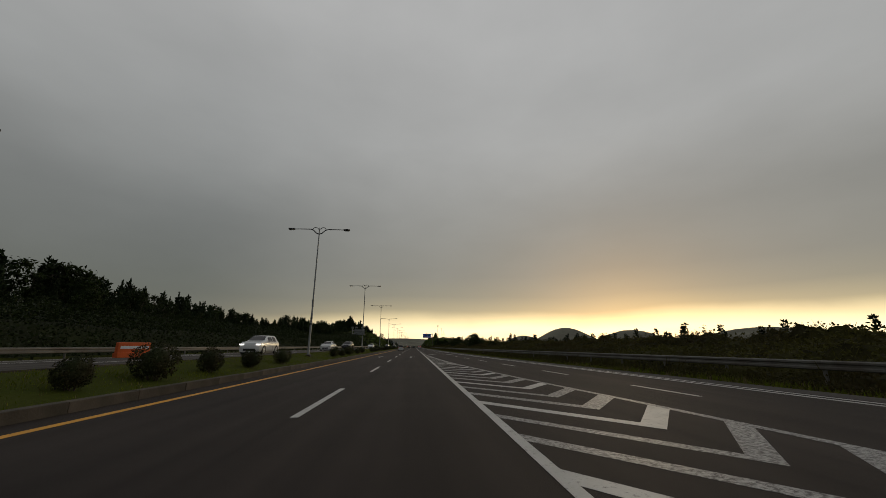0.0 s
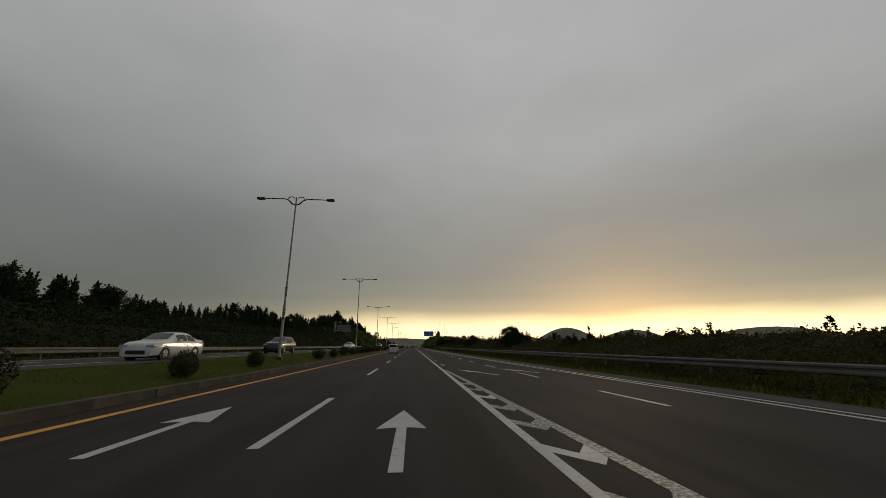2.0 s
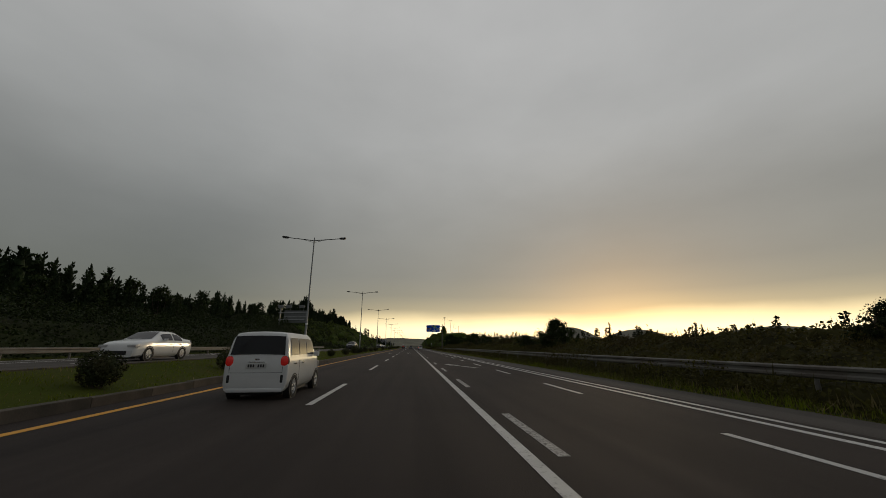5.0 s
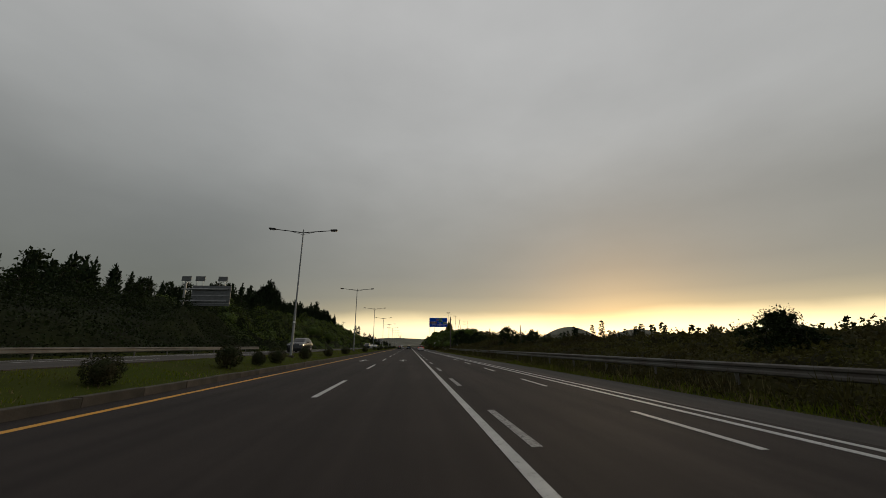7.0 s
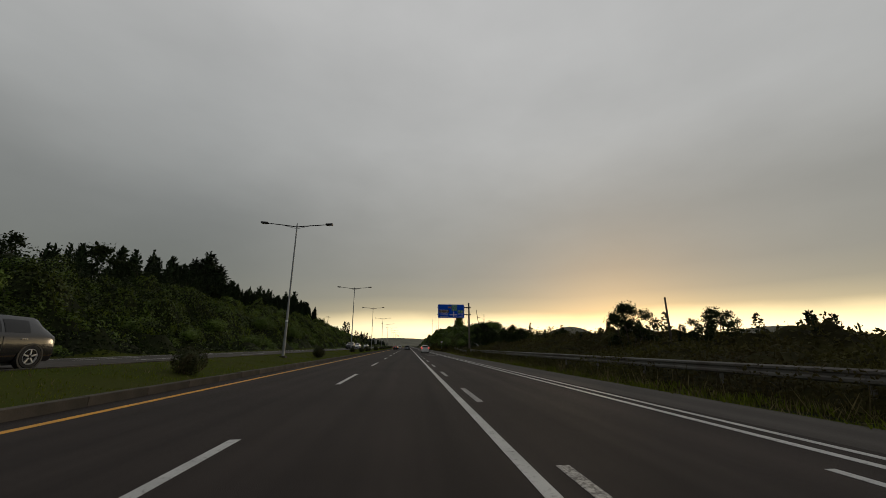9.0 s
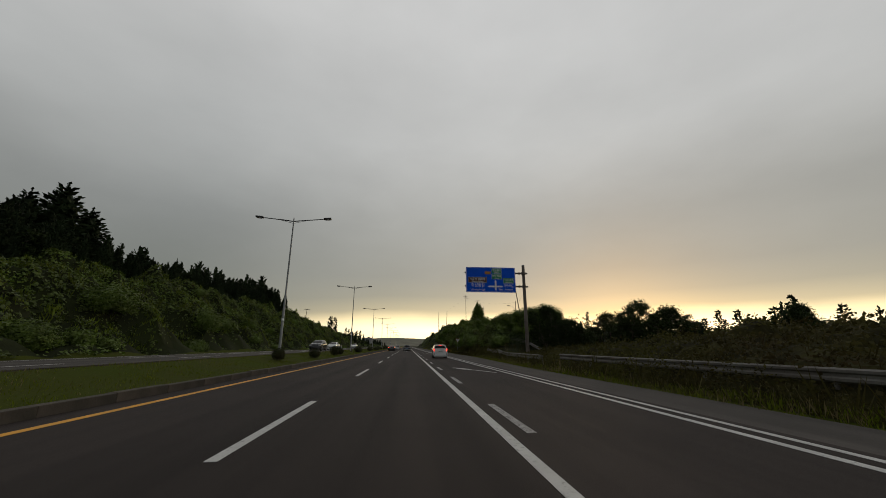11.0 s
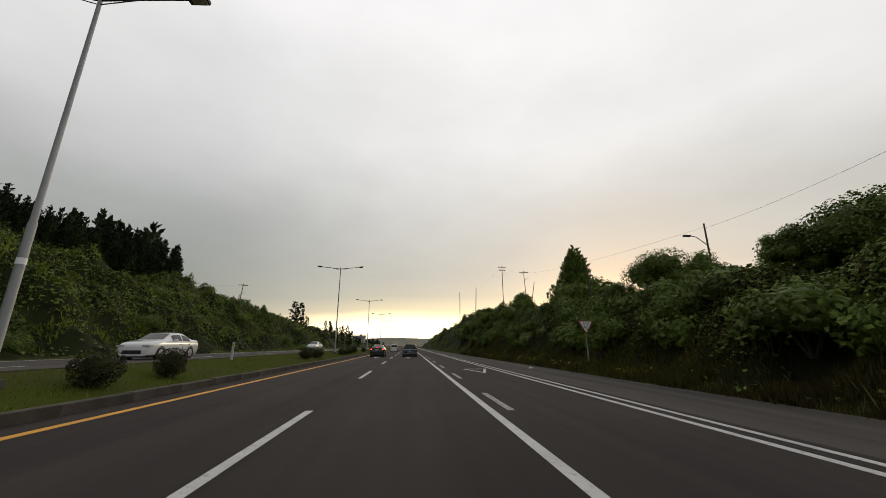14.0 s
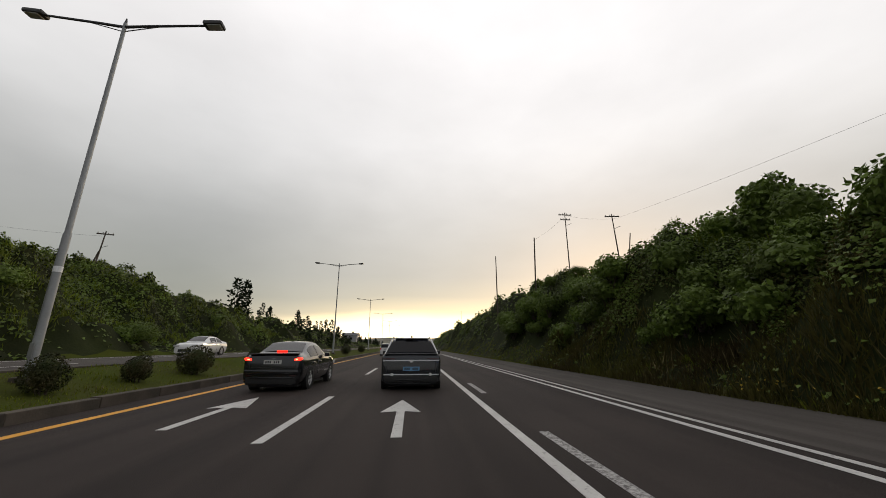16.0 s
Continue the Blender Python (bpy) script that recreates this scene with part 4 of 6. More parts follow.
# ---- guardrails ----
def guardrail(name, x_of, y0, y1, zf, label):
    """W-beam on round posts, set on the verge."""
    g = thing(name, label, "guardrail", "guardrails")
    ys = spread(y0, y1, 4.0)
    prof = [(0.0, 0.40), (0.045, 0.44), (0.045, 0.50), (0.0, 0.54), (0.0, 0.60), (0.045, 0.64), (0.045, 0.70), (0.0, 0.74)]
    side = 1 if x_of(y0) < 0 else -1
    post = mesh_of("post", Shape().tube([(0, 0, -0.5), (0, 0, 0.74)], 0.06, 10), RAIL)
    for y, y2 in zip(ys, ys[1:]):
        s = Shape()
        for yy in (y + 0.004, y2 - 0.004):
            for dx, z in prof:
                s.v.append((x_of(yy) + side * dx, yy, zf(x_of(yy), yy) + z))
            for dx, z in prof[::-1]:
                s.v.append((x_of(yy) + side * (dx - 0.012), yy, zf(x_of(yy), yy) + z))
        n = len(prof) * 2
        s.f = [(i, (i + 1) % n, n + (i + 1) % n, n + i) for i in range(n)] + [tuple(range(n))[::-1], tuple(range(n, 2 * n))]
        part("beam", s, RAIL, g)
        part("post", post, None, g, at=pose(x_of(y) - side * 0.08, y, zf(x_of(y), y)))
    return g


level = lambda x, y: max(-0.12, land(x, y))
guardrail("guardrail", lambda y: road_edge(y) + 2.3, -36, 236, lambda x, y: level(x, y) + 0.22, "long weathered grey steel guardrail half hidden by scrub")
guardrail("guardrail", lambda y: road_edge(y) + 2.0, 239, 262, lambda x, y: level(x, y) + 0.1, "weathered grey steel guardrail in front of young trees")
guardrail("guardrail", lambda y: road_edge(y) + 6.5, 222, 266, lambda x, y: level(x, y) + 0.15, "second grey steel guardrail along a side lane")
guardrail("guardrail", lambda y: FAR_EDGE - 0.6, -24, 196, level, "grey steel guardrail at the edge of the oncoming carriageway")

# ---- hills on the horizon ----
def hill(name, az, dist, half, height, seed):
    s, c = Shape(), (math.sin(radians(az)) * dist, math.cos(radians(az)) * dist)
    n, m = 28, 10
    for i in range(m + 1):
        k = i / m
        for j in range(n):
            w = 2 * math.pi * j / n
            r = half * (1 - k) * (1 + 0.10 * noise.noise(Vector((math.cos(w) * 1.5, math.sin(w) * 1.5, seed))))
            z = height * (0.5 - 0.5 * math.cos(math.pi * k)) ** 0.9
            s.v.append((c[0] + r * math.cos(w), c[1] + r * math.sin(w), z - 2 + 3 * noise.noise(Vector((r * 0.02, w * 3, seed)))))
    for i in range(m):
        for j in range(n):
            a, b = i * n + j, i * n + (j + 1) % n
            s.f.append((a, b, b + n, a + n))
    tagged(part(name, s, HAZE_HILL, smooth=True), "low dark wooded volcanic cone on the horizon", "hill", "hills on the horizon", "structure")


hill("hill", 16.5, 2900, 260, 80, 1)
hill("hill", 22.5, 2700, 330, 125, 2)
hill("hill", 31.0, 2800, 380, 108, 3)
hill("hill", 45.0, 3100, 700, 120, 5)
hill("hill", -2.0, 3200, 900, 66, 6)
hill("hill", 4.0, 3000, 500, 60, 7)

# ---- scrub, vines and grass ----
nrnd = np.random.RandomState(5)


def field(n, x_of, y0, y1, top_of, seed, spread_x):
    """Random points in a band beside the road, filling the height given by top_of."""
    r = np.random.RandomState(seed)
    pts = []
    for _ in range(n):
        y = r.uniform(y0, y1)
        x = x_of(y) + r.uniform(*spread_x)
        h = top_of(x, y)
        if h <= 0.02:
            continue
        pts.append((x, y, land(x, y) + h * (1 - r.random_sample() ** 1.1 * 0.97)))
    return pts


def scrub_top(x, y):
    d = x - road_edge(y)
    a = noise.noise(Vector((x * 0.35, y * 0.35, 1))) + 0.36 * noise.noise(Vector((x * 1.1, y * 1.1, 5)))
    tall = 0.35 + 0.25 * smoothstep(0.2, 1.2, d) + 0.8 * smoothstep(1.5, 6, d) + 0.95 * smoothstep(6, 13, d)
    tall += 0.4 * smoothstep(200, 214, y) * smoothstep(238, 230, y) * smoothstep(0.8, 4, d)
    return tall * 1.22 * (0.84 + 0.4 * a)


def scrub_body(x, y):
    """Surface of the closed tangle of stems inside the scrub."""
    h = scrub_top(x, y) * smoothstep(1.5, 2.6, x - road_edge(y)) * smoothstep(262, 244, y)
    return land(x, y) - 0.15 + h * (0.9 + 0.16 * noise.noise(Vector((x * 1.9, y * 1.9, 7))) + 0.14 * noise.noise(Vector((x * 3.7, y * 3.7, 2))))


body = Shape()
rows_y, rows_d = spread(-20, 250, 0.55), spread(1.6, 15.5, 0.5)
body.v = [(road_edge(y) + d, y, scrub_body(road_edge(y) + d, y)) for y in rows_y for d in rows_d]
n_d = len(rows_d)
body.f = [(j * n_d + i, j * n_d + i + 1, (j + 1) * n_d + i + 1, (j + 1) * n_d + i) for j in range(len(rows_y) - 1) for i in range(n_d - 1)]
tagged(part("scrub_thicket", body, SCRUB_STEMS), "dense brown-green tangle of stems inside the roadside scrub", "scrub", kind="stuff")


def scrub_leaves(n, y0, y1, d0, d1, size, seed, label):
    """Leaves over the scrub's tangle, close to it and turned outwards and up."""
    r = np.random.RandomState(seed)
    y, d = r.uniform(y0, y1, n), r.uniform(d0, d1, n)
    pts = []
    for a, b in zip(y, d):
        x = road_edge(a) + b
        pts.append((x, a, max(land(x, a), scrub_body(x, a)) + abs(r.normal()) * 0.10))
    tagged(part("roadside_scrub", leaf_field("roadside_scrub", pts, r.uniform(0.6, 1.3, n) * size, SCRUB, seed, (-0.35, -0.1, 0.55)), None), label, "scrub", kind="stuff")


scrub_leaves(80000, -20, 250, 1.7, 7.5, 0.105, 20, "tangled brown-green weeds and creepers behind the guardrail")
scrub_leaves(70000, -20, 250, 7.5, 15.5, 0.14, 21, "tangled brown-green roadside scrub beyond the guardrail")
def rail_weeds(x, y):
    return 1.5 * math.exp(-((y - 215.5) / 3.2) ** 2) * (0.7 + 0.6 * noise.noise(Vector((y * 0.7, x * 0.7, 6.0)))) + (0.45 + 0.55 * smoothstep(30, 130, y)) * max(0.0, 0.55 + 1.6 * noise.noise(Vector((y * 0.16, 3.3, 1.0))) + 0.5 * noise.noise(Vector((y * 0.7, x, 4.0))))


pts = field(50000, road_edge, 0, 262, rail_weeds, 27, (0.9, 2.6))
tagged(part("rail_creepers", leaf_field("rail_creepers", pts, nrnd.uniform(0.04, 0.09, len(pts)), SCRUB, 12, (0, 0, 0.6)), None), "brown-green weeds growing over parts of the guardrail", "weeds", kind="stuff")
pts = field(18000, road_edge, 232, 262, lambda x, y: 1.7 + 1.6 * noise.noise(Vector((x * 0.4, y * 0.4, 4))), 24, (8.2, 24))
tagged(part("roadside_scrub", leaf_field("roadside_scrub", pts, nrnd.uniform(0.08, 0.16, len(pts)), BROADLEAF, 8, (0, 0, 0.6)), None), "dark green thicket behind the second guardrail", "scrub", kind="stuff")
pts = field(30000, road_edge, 256, 300, lambda x, y: 1.7 + 1.2 * noise.noise(Vector((x * 0.4, y * 0.4, 9))) - 0.42 * land(x, y), 25, (4.6, 15))
tagged(part("roadside_scrub", leaf_field("roadside_scrub", pts, nrnd.uniform(0.07, 0.15, len(pts)), BROADLEAF, 18, (0, 0, 0.6)), None), "dark green undergrowth below the vine-covered trees", "scrub", kind="stuff")
pts = field(110000, lambda y: FAR_EDGE - 1.2, -20, 232, lambda x, y: (0.35 + 0.14 * (FAR_EDGE - x)) * (0.9 + 0.8 * noise.noise(Vector((x * 0.3, y * 0.3, 2)))), 22, (-13, 0))
tagged(part("slope_scrub", leaf_field("slope_scrub", pts, nrnd.uniform(0.09, 0.19, len(pts)), BROADLEAF, 2, (0, 0, 0.6)), None), "dark scrub covering the slope below the wood", "scrub", kind="stuff")


def vines(name, n, x_of, y0, y1, width, size, seed, mat, label):
    r = np.random.RandomState(seed)
    pts, outs = [], []
    side = 1 if x_of(y0) > 0 else -1
    while len(pts) < n:
        y = r.uniform(y0, y1)
        d = width * r.random_sample() ** (1.5 if side > 0 else 1.0)
        x = x_of(y) + side * (d + 0.5)
        z = land(x, y)
        # thick on the upper bank, thin in the hollows under it
        full = between(y, BANK_R) if side > 0 else between(y, BANK_L)
        share = (z if side > 0 else z - OPP) / max(1.0, full) + 0.34 * noise.noise(Vector((y * 0.28, x * 0.3, 4.4))) + 0.3 * noise.noise(Vector((y * 1.1, z * 1.1, 2.4)))
        # gaps low down bare the darkened soil, standing for shade in the hollows
        if r.random_sample() > 0.012 + 0.988 * (smoothstep(0.34, 0.66, share) if side > 0 else smoothstep(0.05, 0.5, share)):
            continue
        nx, ny = (z - land(x + 0.25, y)) / 0.25, (z - land(x, y + 0.25)) / 0.25
        up = Vector((nx, ny, 1.0)).normalized()
        lift = abs(r.normal()) * 0.13 + 0.04
        pts.append((x + up.x * lift, y + up.y * lift, z + up.z * lift + 0.04))
        outs.append((up.x, up.y, up.z + 0.6))
    tagged(part(name, leaf_field(name, pts, r.uniform(0.65, 1.4, n) * size, mat, seed, np.array(outs), 1.15, 0.6), None), label, "vines", kind="stuff")


vines("bank_vines", 90000, road_edge, 293, 322, 11.0, 0.1, 31, VINE, "broad-leaved green vines smothering the steep roadside bank")
vines("bank_vines", 45000, road_edge, 263, 293, 10.0, 0.11, 35, VINE, "broad-leaved vines over the start of the roadside bank")
vines("bank_vines", 30000, road_edge, 322, 345, 12.0, 0.14, 36, VINE, "broad-leaved vines over the higher part of the bank")
vines("bank_vines", 22000, road_edge, 345, 520, 12.0, 0.27, 32, VINE, "green vines covering the bank further along the road")
vines("bank_vines", 120000, lambda y: FAR_EDGE - 0.8, 200, 366, 17.0, 0.2, 33, VINE, "thick green vines over the bank beyond the oncoming carriageway")
vines("bank_vines", 18000, lambda y: FAR_EDGE - 0.8, 366, 600, 16.0, 0.32, 34, VINE, "green growth over the lower bank far along the road")

vines("foot_creepers", 22000, road_edge, 264, 332, 3.6, 0.085, 37, SCRUB, "brown withered creepers over the foot of the bank")


def blades(name, n, x_of, y0, y1, xs, zf, height, seed, mat, label, wide=0.09):
    r = np.random.RandomState(seed)
    y = r.uniform(y0, y1, n)
    x = np.array([x_of(v) for v in y]) + r.uniform(xs[0], xs[1], n)
    pts = [(a, b, zf(a, b) - 0.02) for a, b in zip(x, y)]
    clumpy = np.array([0.55 + 0.9 * max(0, noise.noise(Vector((a * 0.8, b * 0.8, seed))) + 0.4) for a, b in zip(x, y)])
    tagged(part(name, leaf_field(name, pts, r.uniform(0.6, 1.2, n) * height * clumpy, mat, seed, (0, 0, 3.0), 1.0, wide, 1.0, True), None), label, "grass", kind="stuff")


blades("median_grass", 86000, lambda y: -9.0, -5, 345, (-1.7, 1.75), median_z, 0.095, 41, GRASS, "uneven green grass on the median strip")
blades("median_dry_grass", 8000, lambda y: -9.0, -5, 345, (-1.7, 1.75), median_z, 0.12, 42, STRAW, "dry straw-coloured grass mixed into the median strip")
blades("bank_grass", 60000, lambda y: FAR_EDGE, 205, 380, (-16.5, -3.5), land, 0.48, 49, BANK_GRASS, "rough green grass growing through the vines on the far bank", 0.09)
blades("verge_grass", 48000, road_edge, -10, 420, (-0.05, 2.2), lambda x, y: max(-0.12, land(x, y)), 0.26, 43, GRASS, "long grass at the foot of the bank and rail", 0.05)
blades("verge_dry_grass", 20000, road_edge, -10, 420, (-0.1, 2.2), lambda x, y: max(-0.12, land(x, y)), 0.28, 44, STRAW, "straw-coloured tall grass along the shoulder", 0.04)
blades("tall_weeds", 20000, road_edge, -10, 262, (0.7, 7.5), lambda x, y: max(-0.12, land(x, y)), 0.75, 45, SCRUB, "tall brown-green weeds standing behind the guardrail", 0.02)
blades("scrub_shoots", 30000, road_edge, -15, 248, (2.4, 15.2), scrub_body, 0.42, 51, SCRUB, "thin upright shoots standing out of the roadside scrub", 0.03)
blades("tall_dry_weeds", 5000, road_edge, 150, 330, (0.4, 5.0), lambda x, y: max(-0.12, land(x, y)), 0.6, 46, STRAW, "dry straw-coloured weeds at the foot of the bank", 0.02)
blades("crest_grass", 9000, road_edge, 286, 345, (4.6, 9.5), land, 0.6, 48, GRASS, "tall grass standing along the top of the bank", 0.03)
blades("foot_grass", 42000, road_edge, 262, 330, (-0.05, 2.6), lambda x, y: max(-0.12, land(x, y)), 0.46, 47, SCRUB, "brown-green grass at the foot of the vine bank", 0.045)
r = np.random.RandomState(9)
fp = []
for cy in (281, 286.5, 289, 293.5, 297, 303, 307.5, 309, 312):
    for _ in range(26):
        y, d = cy + r.normal() * 0.5, abs(r.normal()) * 0.35 + 0.2
        fp.append((road_edge(y) + d, y, 0.12 + 0.28 * r.random_sample() + 0.25 * d))
tagged(part("yellow_flowers", leaf_field("yellow_flowers", fp, r.uniform(0.05, 0.08, len(fp)), FLOWER, 3, (0, 0, 0.5), 1.0, 0.6), None), "scattered yellow wildflowers at the foot of the bank", "flowers", kind="stuff")

# ---- single trees on the near side ----
trnd = random.Random(17)
airy = [plant_proto("roadside_tree", "small open-crowned tree standing behind the guardrail", "tree", broadleaf(h, s, c, int(p * 1.35), trnd, 0.075, b, l, 0.6, 0.25, 16), (BARK, BROADLEAF), "trees behind the guardrail")
        for h, s, c, p, b, l in ((5.2, 2.5, 60, 120, 0.28, 0.4), (5.0, 2.9, 66, 120, 0.26, -0.4), (4.9, 2.0, 40, 110, 0.3, 0.2), (5.4, 2.3, 42, 120, 0.3, 0.5))]
scatter(airy, [(16.8, 103.5, -0.3, 0.85, 20), (17.2, 108.0, -0.3, 0.98, 130), (18.0, 115, -0.2, 0.62, 220), (17.0, 81.0, -0.6, 0.55, 70), (16.0, 143.5, -0.9, 0.95, 300), (17.0, 156, -0.8, 0.7, 60),
                (17.0, 203, -0.6, 1.0, 110), (19, 198, -0.2, 0.7, 10), (15.5, 252.8, 0.0, 1.08, 45), (16.3, 249.0, -0.2, 0.8, 160), (17.4, 243.0, -0.2, 0.85, 250), (17.4, 239.4, -0.2, 0.9, 330), (18.6, 237.0, -0.2, 0.8, 15), (18.5, 257.0, 0.0, 0.95, 85),
                (16.2, 238.0, 0, 0.62, 85), (22, 246, -0.2, 0.85, 200), (24, 232, -0.2, 0.75, 100)])
def vine_tree(height, radius, n, leaf, rnd, lobes=22, open_below=0.22):
    """A tree buried under vines: overlapping leafy lobes on bare stems."""
    crown, stems = Shape(), Shape()
    domes = [(0.0, 0.0, height * 0.78, radius * 0.55)]
    for k in range(lobes):
        w, u = k * 2.4 + rnd.uniform(-0.4, 0.4), rnd.uniform(0.45, 0.8)
        domes.append((math.cos(w) * radius * u, math.sin(w) * radius * u, height * (rnd.uniform(0.45, 0.78) if k % 2 else rnd.uniform(0.08, 0.5)), radius * rnd.uniform(0.34, 0.5)))
    for cx, cy, cz_, r in domes:
        k0 = len(crown.v)
        for i in range(5):                  # closed inner mass
            b = -1.15 + 2.6 * i / 4
            for j in range(9):
                w = 2 * math.pi * j / 9
                q = r * 0.6 * rnd.uniform(0.8, 1.12)
                crown.v.append((cx + q * math.cos(b) * math.cos(w), cy + q * math.cos(b) * math.sin(w), cz_ + 0.8 * q * math.sin(b)))
        for i in range(4):
            for j in range(9):
                a, c = k0 + i * 9 + j, k0 + i * 9 + (j + 1) % 9
                crown.f += [(a, c, c + 9), (a, c + 9, a + 9)]
        crown.f.append(tuple(k0 + 36 + j for j in range(9)))
        for q in range(int(n * (r / radius) ** 2 / 1.8)):
            w, zz = rnd.uniform(0, 6.283), rnd.uniform(-0.85, 1.0)
            k = math.sqrt(max(0, 1 - zz * zz))
            d = Vector((math.cos(w) * k, math.sin(w) * k, zz))
            e = r * rnd.uniform(0.66, 1.06)
            crown.leaf((cx + d.x * e, cy + d.y * e, cz_ + 0.8 * d.z * e), leaf * rnd.uniform(0.7, 1.3), rnd, 0.5, 1.2, d * 0.9)
        stems.tube([(cx * 0.35, cy * 0.35, -0.6), (cx * 0.6 + rnd.uniform(-0.2, 0.2), cy * 0.6, cz_ * 0.5), (cx, cy, cz_)], [0.09, 0.06, 0.03], 6, False)
    for q in range(n // 4):                 # trailing shoots and undergrowth below the roof
        w, u = rnd.uniform(0, 6.283), rnd.random() ** 0.5
        crown.leaf((math.cos(w) * radius * u, math.sin(w) * radius * u, height * open_below * rnd.random() ** 1.3), leaf * rnd.uniform(0.4, 0.75), rnd, 0.1, 1.4)
    return stems, crown


VINE_TREES = ((6.0, 3.3, 6800), (5.0, 2.4, 5200), (5.5, 2.9, 6000))
mounds = [plant_proto("vine_covered_tree", "tree buried under a thick coat of green vines on the bank", "tree", vine_tree(h, rx, n, 0.13, trnd), (BARK, VINE), "vine-covered trees on the bank", ("stem", "foliage")) for h, rx, n in VINE_TREES]
# x, y, height of the top, share of the full spread, turn
mound_at = [(18.6, 269.0, 7.3, 1.0, 55), (19.2, 262.6, 7.2, 1.0, 10), (15.2, 273.2, 5.0, 0.75, 20), (18.0, 277.5, 7.4, 0.9, 95), (16.6, 279.6, 6.6, 0.85, 240), (14.8, 282.6, 5.7, 0.95, 30), (15.7, 286.4, 7.2, 0.6, 60), (14.4, 290.2, 5.8, 0.6, 80), (16.4, 304.5, 6.9, 0.5, 300),
            (14.6, 334.0, 8.4, 0.4, 200), (14.5, 352.0, 8.6, 0.4, 20), (22.5, 272.0, 7.6, 1.0, 140), (21.0, 283.0, 7.4, 1.0, 290)]
scatter(mounds, [(x, y, land(x, y) - 0.3, (top - land(x, y) + 0.3) / VINE_TREES[i % 3][0], t) for i, (x, y, top, s, t) in enumerate(mound_at)])
left_mounds = [(-24.5, 238, 0.9, 0), (-26.5, 247, 1.1, 40), (-23.5, 256, 0.7, 90), (-25.5, 266, 0.8, 10), (-27, 278, 0.7, 200), (-24, 290, 0.6, 120), (-26, 305, 0.6, 40), (-25, 322, 0.5, 99), (-23, 336, 0.7, 10), (-22.5, 347, 0.75, 70)]
bush = plant_proto("bush", "rounded bush overgrown with vines on the far bank", "bush", clump(1.8, 3.2, 3100, 0.13, trnd), (BARK, VINE), "bushes on the far bank", ("stem", "foliage"))
bush.location = (-25.0, 260.5, land(-25, 260.5) - 1.3)
for x, y, s, t in left_mounds:
    c = copy_thing(bush, pose(x, y, land(x, y) - 1.0, 0, 0, t))
    c.scale = (s * 1.2, s * 1.2, s * 0.85)
    tagged(c, "rounded bush overgrown with vines on the far bank", "bush", "bushes on the far bank")
pines = [plant_proto("pine_tree", "young pine with upright shoots, hung with vines on the bank", "tree", cedar(h, r_, n, trnd, 0.6), (BARK, VINE), "pines on the bank") for h, r_, n in ((5.4, 2.1, 3600), (2.4, 0.7, 700))]
scatter(pines, [(17.4, 302.8, land(17.4, 302.8) - 0.6, 1.34, 0), (16.6, 288.2, land(16.6, 288.2) + 0.2, 0.8, 40)])

# low vine-covered bushes that swell out of both banks
brnd = random.Random(29)
tufts = [plant_proto("vine_mound", "rounded mound of broad-leaved green vines on the bank", "bush", clump(rx, h, n, 0.13, brnd, 0.0, -0.75, 0.3), (BARK, VINE), "vine mounds on the bank", ("stem", "foliage"))
         for rx, h, n in ((1.0, 1.5, 820), (1.3, 1.4, 950), (0.8, 1.2, 700))]
tuft_at = []
for i in range(150):                     # leafy shelves that overhang the steep face
    y = 262 + 84 * (i / 150) + brnd.uniform(-1, 1)
    d = 1.9 + 4.6 * brnd.random()
    x = road_edge(y) + d
    over = land(x + 1.0, y)
    if over < 1.4:
        continue
    tuft_at.append((x, y, max(1.5, over * brnd.uniform(0.55, 0.98)) - 0.5, brnd.uniform(0.65, 1.25), brnd.uniform(0, 360)))
for i in range(75):
    y = 200 + 170 * (i / 75) + brnd.uniform(-1.5, 1.5)
    x = FAR_EDGE - 2.5 - 14 * brnd.random()
    tuft_at.append((x, y, land(x, y) - 0.9, brnd.uniform(0.8, 1.4), brnd.uniform(0, 360)))
brnd.shuffle(tuft_at)
tuft_at += [(15.6, 316.6, 6.9, 1.35, 20), (16.6, 318.0, 6.7, 1.2, 140), (15.9, 319.5, 6.3, 1.2, 70), (15.9, 316.9, 5.7, 1.6, 210), (15.2, 315.0, 5.6, 1.2, 300), (15.6, 301.2, 5.2, 1.5, 15), (16.8, 300.6, 5.6, 1.5, 130), (18.4, 301.6, 5.6, 1.7, 250)]   # bushy knolls on the crest and round the pine
scatter(tufts, tuft_at)

# small conifers and bushes out in the fields, seen against the bright gap, and the wood at the end of the road
frnd = random.Random(23)
far_places = []
for i in range(150):
    y = frnd.uniform(20, 420)
    x = frnd.uniform(30, 60) + frnd.random() ** 2 * 60
    far_places.append((x, y, -0.3, frnd.uniform(0.28, 0.5) * (0.8 + 0.010 * x), frnd.uniform(0, 360)))
for i in range(120):
    far_places.append((frnd.choice((-1, -1, 1)) * frnd.uniform(26, 60) - 4, frnd.uniform(372, 760), 0.0, frnd.uniform(0.4, 0.75), frnd.uniform(0, 360)))
for i in range(90):
    far_places.append((frnd.uniform(-36, -23), 380 + 2.6 * i + frnd.uniform(-2, 2), 0.0, frnd.uniform(0.3, 0.6), frnd.uniform(0, 360)))
near_far = sorted(far_places, key=lambda p: p[0] if p[1] < 420 and p[0] > 0 else 999)[:60]
rest = [p for p in far_places if p not in near_far]
